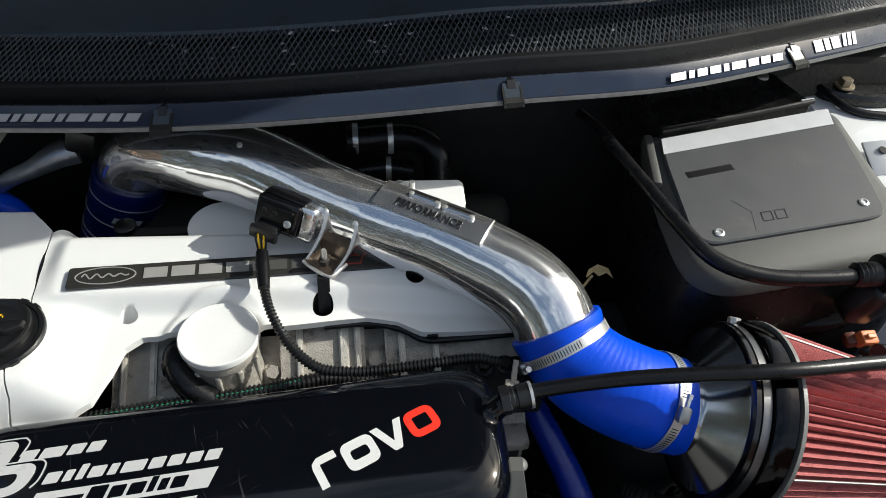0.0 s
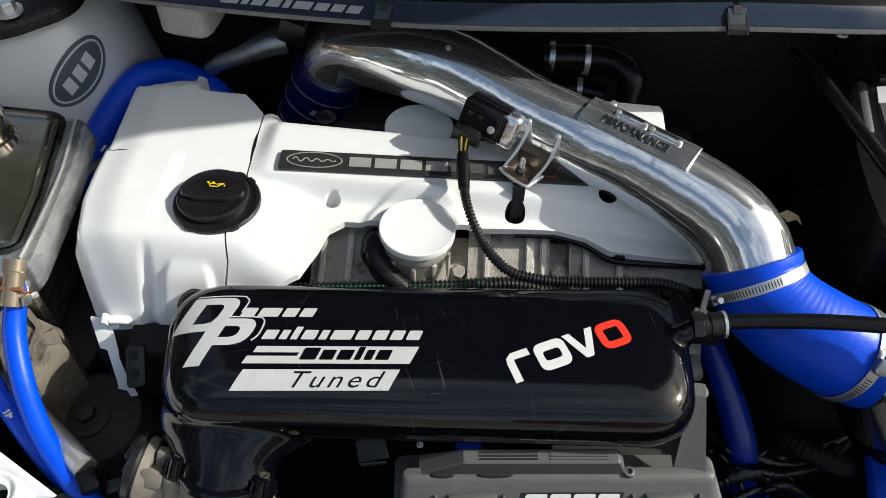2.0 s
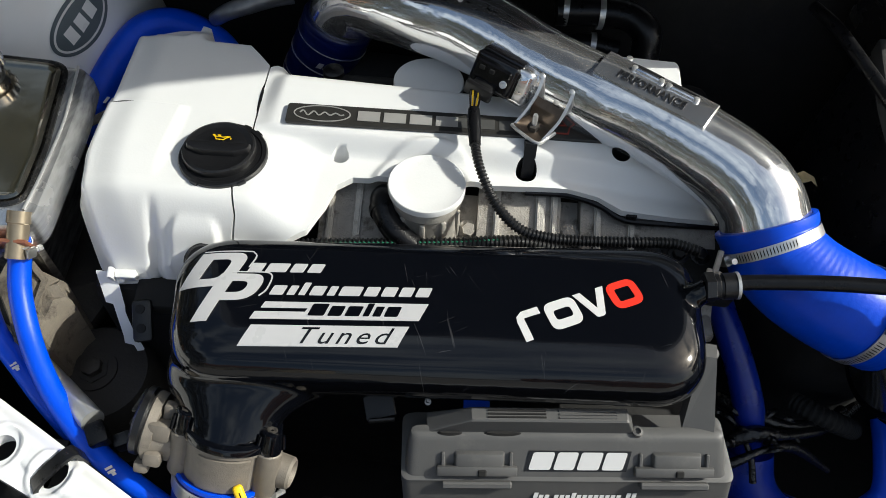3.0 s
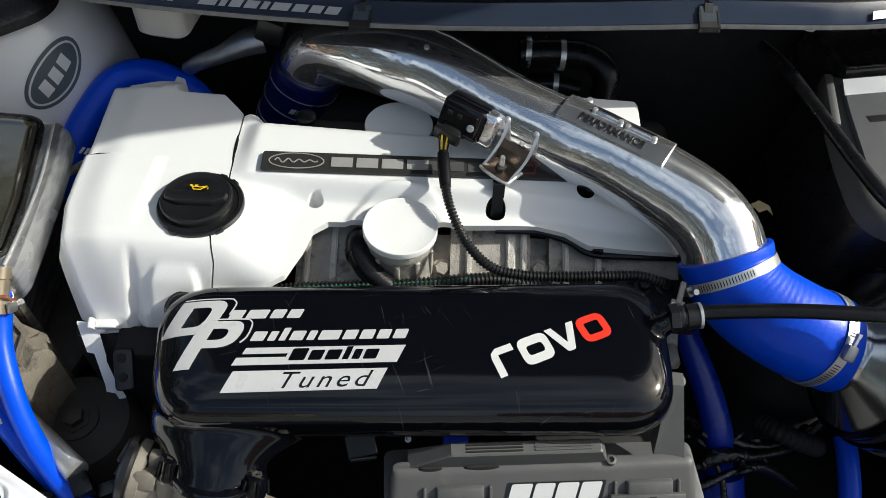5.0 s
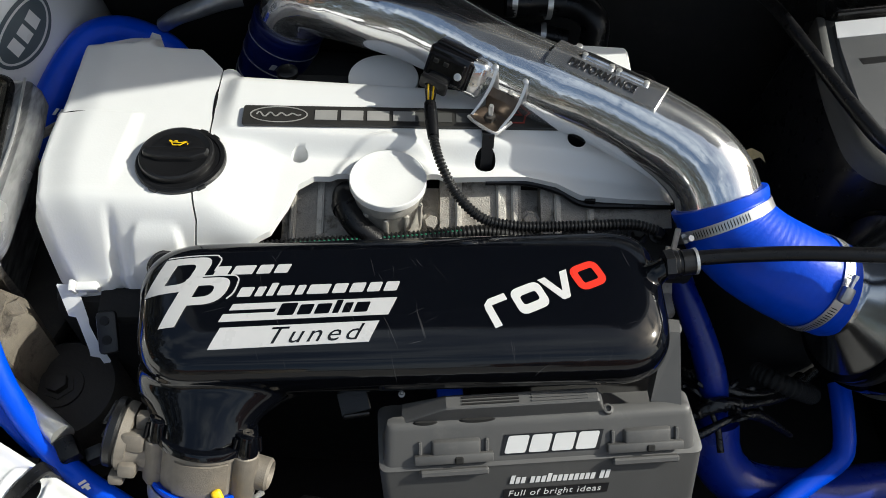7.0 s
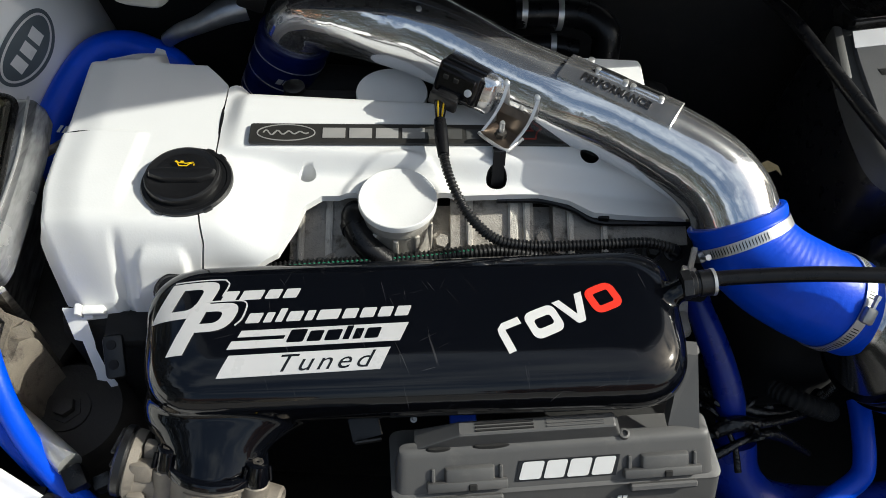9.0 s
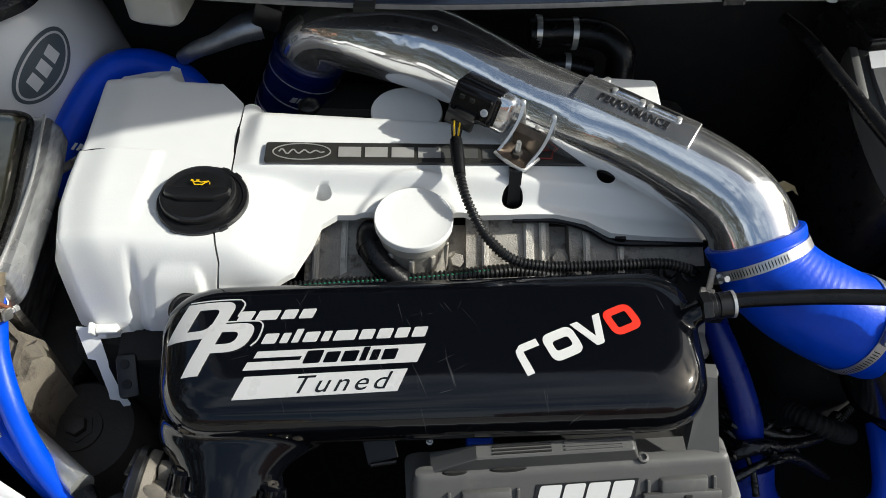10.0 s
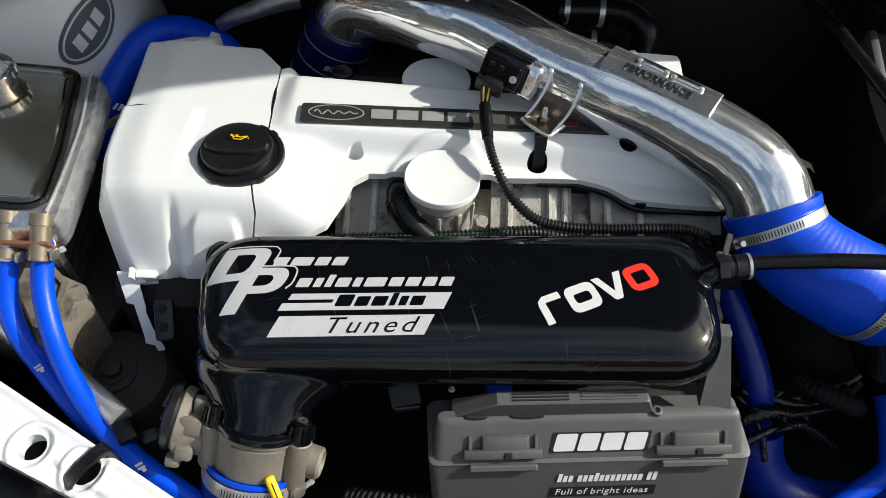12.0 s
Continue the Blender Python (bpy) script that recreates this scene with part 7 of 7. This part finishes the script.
    for x in (-0.451, -0.480):
        part("outlet", lathe((x, 0.338, 0.929), (0.01, -0.56, -0.45), [(0, 0.0095), (0.010, 0.0098), (0.011, 0.0088), (0.04, 0.0085)], 24), BRASSY, t, "tarnished brass outlet")
    part("outlet_plate", rbox((0.062, 0.004, 0.026), pose(-0.470, 0.3165, 0.908, 20, 0, 4), 0.002), M("copper_brown", (0.30, 0.12, 0.07), 0.5, metal=0.5), t)
    # two blue coolant hoses
    a = [(-0.450, 0.320, 0.914), (-0.4525, 0.314, 0.899), (-0.449, 0.290, 0.880), (-0.437, 0.263, 0.862), (-0.421, 0.239, 0.850), (-0.398, 0.213, 0.838), (-0.370, 0.190, 0.828), (-0.338, 0.170, 0.820), (-0.300, 0.152, 0.812), (-0.23, 0.12, 0.79)]
    b = [(-0.479, 0.317, 0.914), (-0.483, 0.311, 0.895), (-0.483, 0.287, 0.870), (-0.473, 0.266, 0.848), (-0.448, 0.244, 0.829), (-0.420, 0.221, 0.814), (-0.389, 0.200, 0.802), (-0.35, 0.18, 0.785)]
    for pts, r0 in ((a, 0.0092), (b, 0.0092)):
        h = thing("coolant_hose", pts[5], "bright blue silicone coolant hose from the polished tank", "hose", "blue coolant hoses")
        part("hose", tube(pts, r0, 26, 8), BLUE, h)
        q = Vector(pts[7 if pts is a else 4])
        m = Matrix.Translation(q + Vector((0, -0.0035, 0.0098))) @ pose(0, 0, 0, 20, 0, -38)
        part("maker_mark", flat_shape([slanted(-0.005, -0.003, 0.0025, 0.006, 0.4), slanted(-0.001, -0.003, 0.0025, 0.006, 0.4), slanted(0.0025, -0.001, 0.003, 0.003, 0.4)], m, 0.0004), WHITEDECAL, h, "small white print")
        clamp_band("hose_clamp", Vector(pts[0]) + (Vector(pts[1]) - Vector(pts[0])) * 0.45, Vector(pts[1]) - Vector(pts[0]), r0 + 0.0006, 0.009, "bright steel worm clamp round the coolant hose", 0.0, ref=(0.9, -0.2, 0.35))
    # blue hose behind the cover
    h = thing("rear_coolant_hose", (-0.47, 0.62, 0.85), "deep blue silicone hose looping behind the cover", "hose")
    part("hose", tube([(-0.524, 0.49, 0.72), (-0.520, 0.525, 0.79), (-0.510, 0.565, 0.836), (-0.492, 0.612, 0.866), (-0.468, 0.644, 0.885), (-0.435, 0.654, 0.889), (-0.398, 0.645, 0.884), (-0.377, 0.640, 0.866), (-0.37, 0.635, 0.82)], 0.0180, 28), BLUE, h)
    part("maker_mark", flat_shape([slanted(0, 0, 0.003, 0.008, 0.4), slanted(0.005, 0, 0.003, 0.008, 0.4), slanted(0.009, 0.002, 0.005, 0.005, 0.4)], pose(-0.492, 0.553, 0.853, 30, 20, 10), 0.0004), WHITEDECAL, h, "small white print")
    # engine mount, bare pipe, dark castings below
    mt = thing("engine_mount", (-0.46, 0.36, 0.70), "dirty cast engine mount with central bolt", "engine mount")
    crag = [(-0.505, 0.350), (-0.470, 0.338), (-0.444, 0.331), (-0.440, 0.322), (-0.431, 0.313), (-0.436, 0.303), (-0.439, 0.286), (-0.437, 0.270), (-0.456, 0.258), (-0.476, 0.285), (-0.500, 0.315)]
    mid = Vector((-0.462, 0.306))
    part("casting", loft([[Vector((*(mid + (Vector(p) - mid) * k), z + 0.004 * math.sin(9 * i))) for i, p in enumerate(crag)] for k, z in ((0.92, 0.70), (1.02, 0.826), (1.0, 0.838), (0.90, 0.845), (0.55, 0.846))]), MOUNTCAST, mt)
    part("web", loft([[Vector((-0.472, 0.340, z)), Vector((-0.450, 0.322, z)), Vector((-0.447, 0.290, z)), Vector((-0.451, 0.289, z)), Vector((-0.456, 0.320, z)), Vector((-0.476, 0.336, z))] for z in (0.83, 0.8515)]), MOUNTCAST, mt, "raised cast web")
    part("arm", rbox((0.10, 0.30, 0.03), pose(-0.475, 0.43, 0.76, 0, 12, -12), 0.008, 2), DUSTY, mt)
    part("cup", lathe((-0.4245, 0.284, 0.66), (0.05, -0.05, 1), [(0, 0.057), (0.092, 0.055), (0.102, 0.048), (0.104, 0.028)], 40), DUSTY, mt)
    part("bolt_head", lathe((-0.4205, 0.280, 0.766), (0.05, -0.05, 1), [(0, 0.015), (0.002, 0.015), (0.0025, 0.010), (0.010, 0.010), (0.011, 0.008)], 6), DUSTY, mt)
    part("washer", lathe((-0.4205, 0.280, 0.763), (0.05, -0.05, 1), [(0, 0.022), (0.003, 0.0215), (0.0035, 0.018)], 32), DUSTY, mt)
    ap = thing("bare_pipe", (-0.46, 0.28, 0.75), "bare aluminium pipe under the blue hoses", "pipe")
    part("pipe", tube([(-0.537, 0.306, 0.796), (-0.500, 0.287, 0.802), (-0.462, 0.267, 0.809), (-0.418, 0.238, 0.8224), (-0.387, 0.217, 0.832), (-0.364, 0.2015, 0.838)], [0.0100, 0.0102, 0.0104, 0.0104, 0.0102, 0.0098], 28), BAREALU, ap)
    part("clip", rbox((0.016, 0.020, 0.018), pose(-0.3570, 0.1920, 0.834, 10, 0, 35), 0.003, 2), RUBBER, ap, "black rubber clip")
    ld = thing("gear_lever_rod", (-0.49, 0.52, 0.86), "dull grey steel rod beside the white cover", "rod")
    part("rod", tube([(-0.520, 0.490, 0.845), (-0.497, 0.505, 0.858), (-0.462, 0.532, 0.868), (-0.440, 0.548, 0.872)], 0.0045, 12), CASTALU, ld)
    cs = thing("bracket_casting", (-0.35, 0.30, 0.80), "black belt-tensioner bracket with two holes", "bracket")
    part("plate", rbox((0.018, 0.038, 0.008), pose(-0.356, 0.297, 0.842, 30, 0, 14), 0.004, 2), PLASTIC, cs)
    for k in range(2):
        part("hole", lathe(Vector((-0.3585, 0.3035, 0.8505)) + Vector((0.004, -0.0145, -0.0085)) * k, (0, -0.5, 0.86), [(0, 0.0042), (0.0010, 0.0042), (0.0012, 0.0025)], 14), DARK, cs)
    part("ledge", rbox((0.05, 0.03, 0.02), pose(-0.345, 0.325, 0.842, 10, 0, 5), 0.004), DARK, cs)
    part("timing_case", rbox((0.10, 0.24, 0.40), pose(-0.37, 0.44, 0.65), 0.02, 2), DARK, cs)


TANKMETAL = M("worn_polished_steel", (0.66, 0.65, 0.62), 0.24, metal=1.0, var=0.25, scale=18, bump=0.12, bscale=40, rvar=0.12, dist=0.002)
CHROMEDULL = M("dull_mirror", (0.34, 0.305, 0.24), 0.13, metal=1.0, var=0.2, scale=14, bump=0.10, bscale=22, rvar=0.08, dist=0.003, dirt=(0.10, 0.098, 0.085), dscale=14, dlow=0.60)
hazed(TANKMETAL, 0.45, 0.42, 1.45)
BAREALU = M("bare_aluminium", (0.60, 0.60, 0.58), 0.34, metal=0.75, var=0.2, scale=70, bump=0.2, bscale=500)
DUSTY = M("dusty_black_rubber", (0.030, 0.027, 0.024), 0.6, var=0.4, scale=60, bump=0.5, bscale=250, dirt=(0.055, 0.048, 0.040), dscale=30)
MOUNTCAST = M("dirty_cast_metal", (0.17, 0.148, 0.118), 0.75, metal=0.15, var=0.35, scale=90, bump=0.7, bscale=500, dirt=(0.06, 0.05, 0.04), dscale=40, dlow=0.5)
BRASSY = M("tarnished_brass", (0.30, 0.25, 0.18), 0.35, metal=0.7, var=0.3, scale=90)
CASTDARK = M("dark_cast", (0.05, 0.045, 0.04), 0.55, metal=0.3, var=0.3)


def build_slam_panel():
    s = thing("slam_panel", (-0.45, 0.10, 0.80), "white painted front panel with holes and strap", "front panel", kind="structure")
    n = Vector((0.78, -0.42, 0)).normalized()
    hole = [(-0.4130, 0.1635, 0.0105), (-0.3670, 0.1500, 0.0115)]
    out = [(-0.70, 0.247), (-0.439, 0.153), (-0.377, 0.131), (-0.30, 0.104), (-0.25, 0.090), (-0.295, 0.137), (-0.463, 0.218), (-0.70, 0.330)]
    def hz(x, y):
        d = (Vector((x, y)) - Vector((-0.463, 0.218))).dot(Vector((-0.434, -0.90)))
        z = 0.860 - 0.012 * sm(0.012, 0.0, d)
        for hx, hy, hr in hole:
            e = math.hypot(x - hx, (y - hy) * 0.9)
            z += 0.0016 * sm(0.020, 0.0185, e) - 0.0030 * sm(0.0160, 0.0135, e)
        z -= 0.0022 * sm(0.0, 0.004, d - 0.026) * sm(-0.404, -0.400, x + 0.4 * (y - 0.17))
        return z
    part("skin", moulded(out, hz, 0.012, 0.0015, hole), CARWHITE, s, angle=50)
    part("grille_support", rbox((0.70, 0.15, 0.05), pose(-0.45, 0.087, 0.80, 0, 0, -20), 0.01, 2), PLASTIC, s, "black plastic behind the grille")
    for hx, hy, hr in hole:
        part("hole_back", rbox((0.06, 0.05, 0.004), pose(hx, hy, 0.822), 0.001), DARK, s)
    st = thing("strap", (-0.36, 0.153, 0.85), "black rubber strap through the panel hole", "strap")
    way = smooth_path([(-0.3775, 0.1360, 0.842), (-0.3770, 0.1370, 0.854), (-0.3750, 0.1395, 0.8605), (-0.3665, 0.1535, 0.8630), (-0.3590, 0.1665, 0.8605), (-0.3570, 0.1690, 0.851), (-0.356, 0.170, 0.838)], 6)
    band = [[p + a * u * 0.0062 + b * v for u, v in ((-1, 0.0012), (-0.85, 0.0026), (-0.4, 0.0026), (-0.33, 0.0018), (0.33, 0.0018), (0.4, 0.0026), (0.85, 0.0026), (1, 0.0012), (1, -0.0012), (-1, -0.0012))] for p, a, b in ((p, t.cross(Vector((0.7, -0.65, 0.3))).cross(t).normalized(), t.cross(t.cross(Vector((0.7, -0.65, 0.3))).cross(t)).normalized()) for p, _, _, t in frames(way))]
    part("strap", loft(band), RUBBER, st, "ribbed black rubber band")
    part("buckle", rbox((0.016, 0.012, 0.020), pose(-0.340, 0.195, 0.820, 10, 0, 30), 0.003, 2), PLASTIC, st)
    part("tie", rbox((0.008, 0.030, 0.024), pose(-0.352, 0.186, 0.812, 0, 0, 30), 0.002), PLASTIC, st)


build_surroundings()
build_car_body()
build_scuttle()
build_cover()
build_oil_cap()
build_white_cap((-0.118, 0.416, 0.9262), 0.0345, "round white painted cap on an aluminium neck")
build_white_cap((-0.135, 0.567, 0.913), 0.0360, "round white painted cap behind the cover", False)
build_head()
build_plug()
build_breather()
build_plenum()
build_throttle()
build_pipe()
build_sensor()
build_cables()
build_coupler()
build_filter()
build_vent_hose()
build_control_box()
build_under_plenum()
build_battery_tray()
build_right_side()
build_rear()
build_left_side()
build_slam_panel()
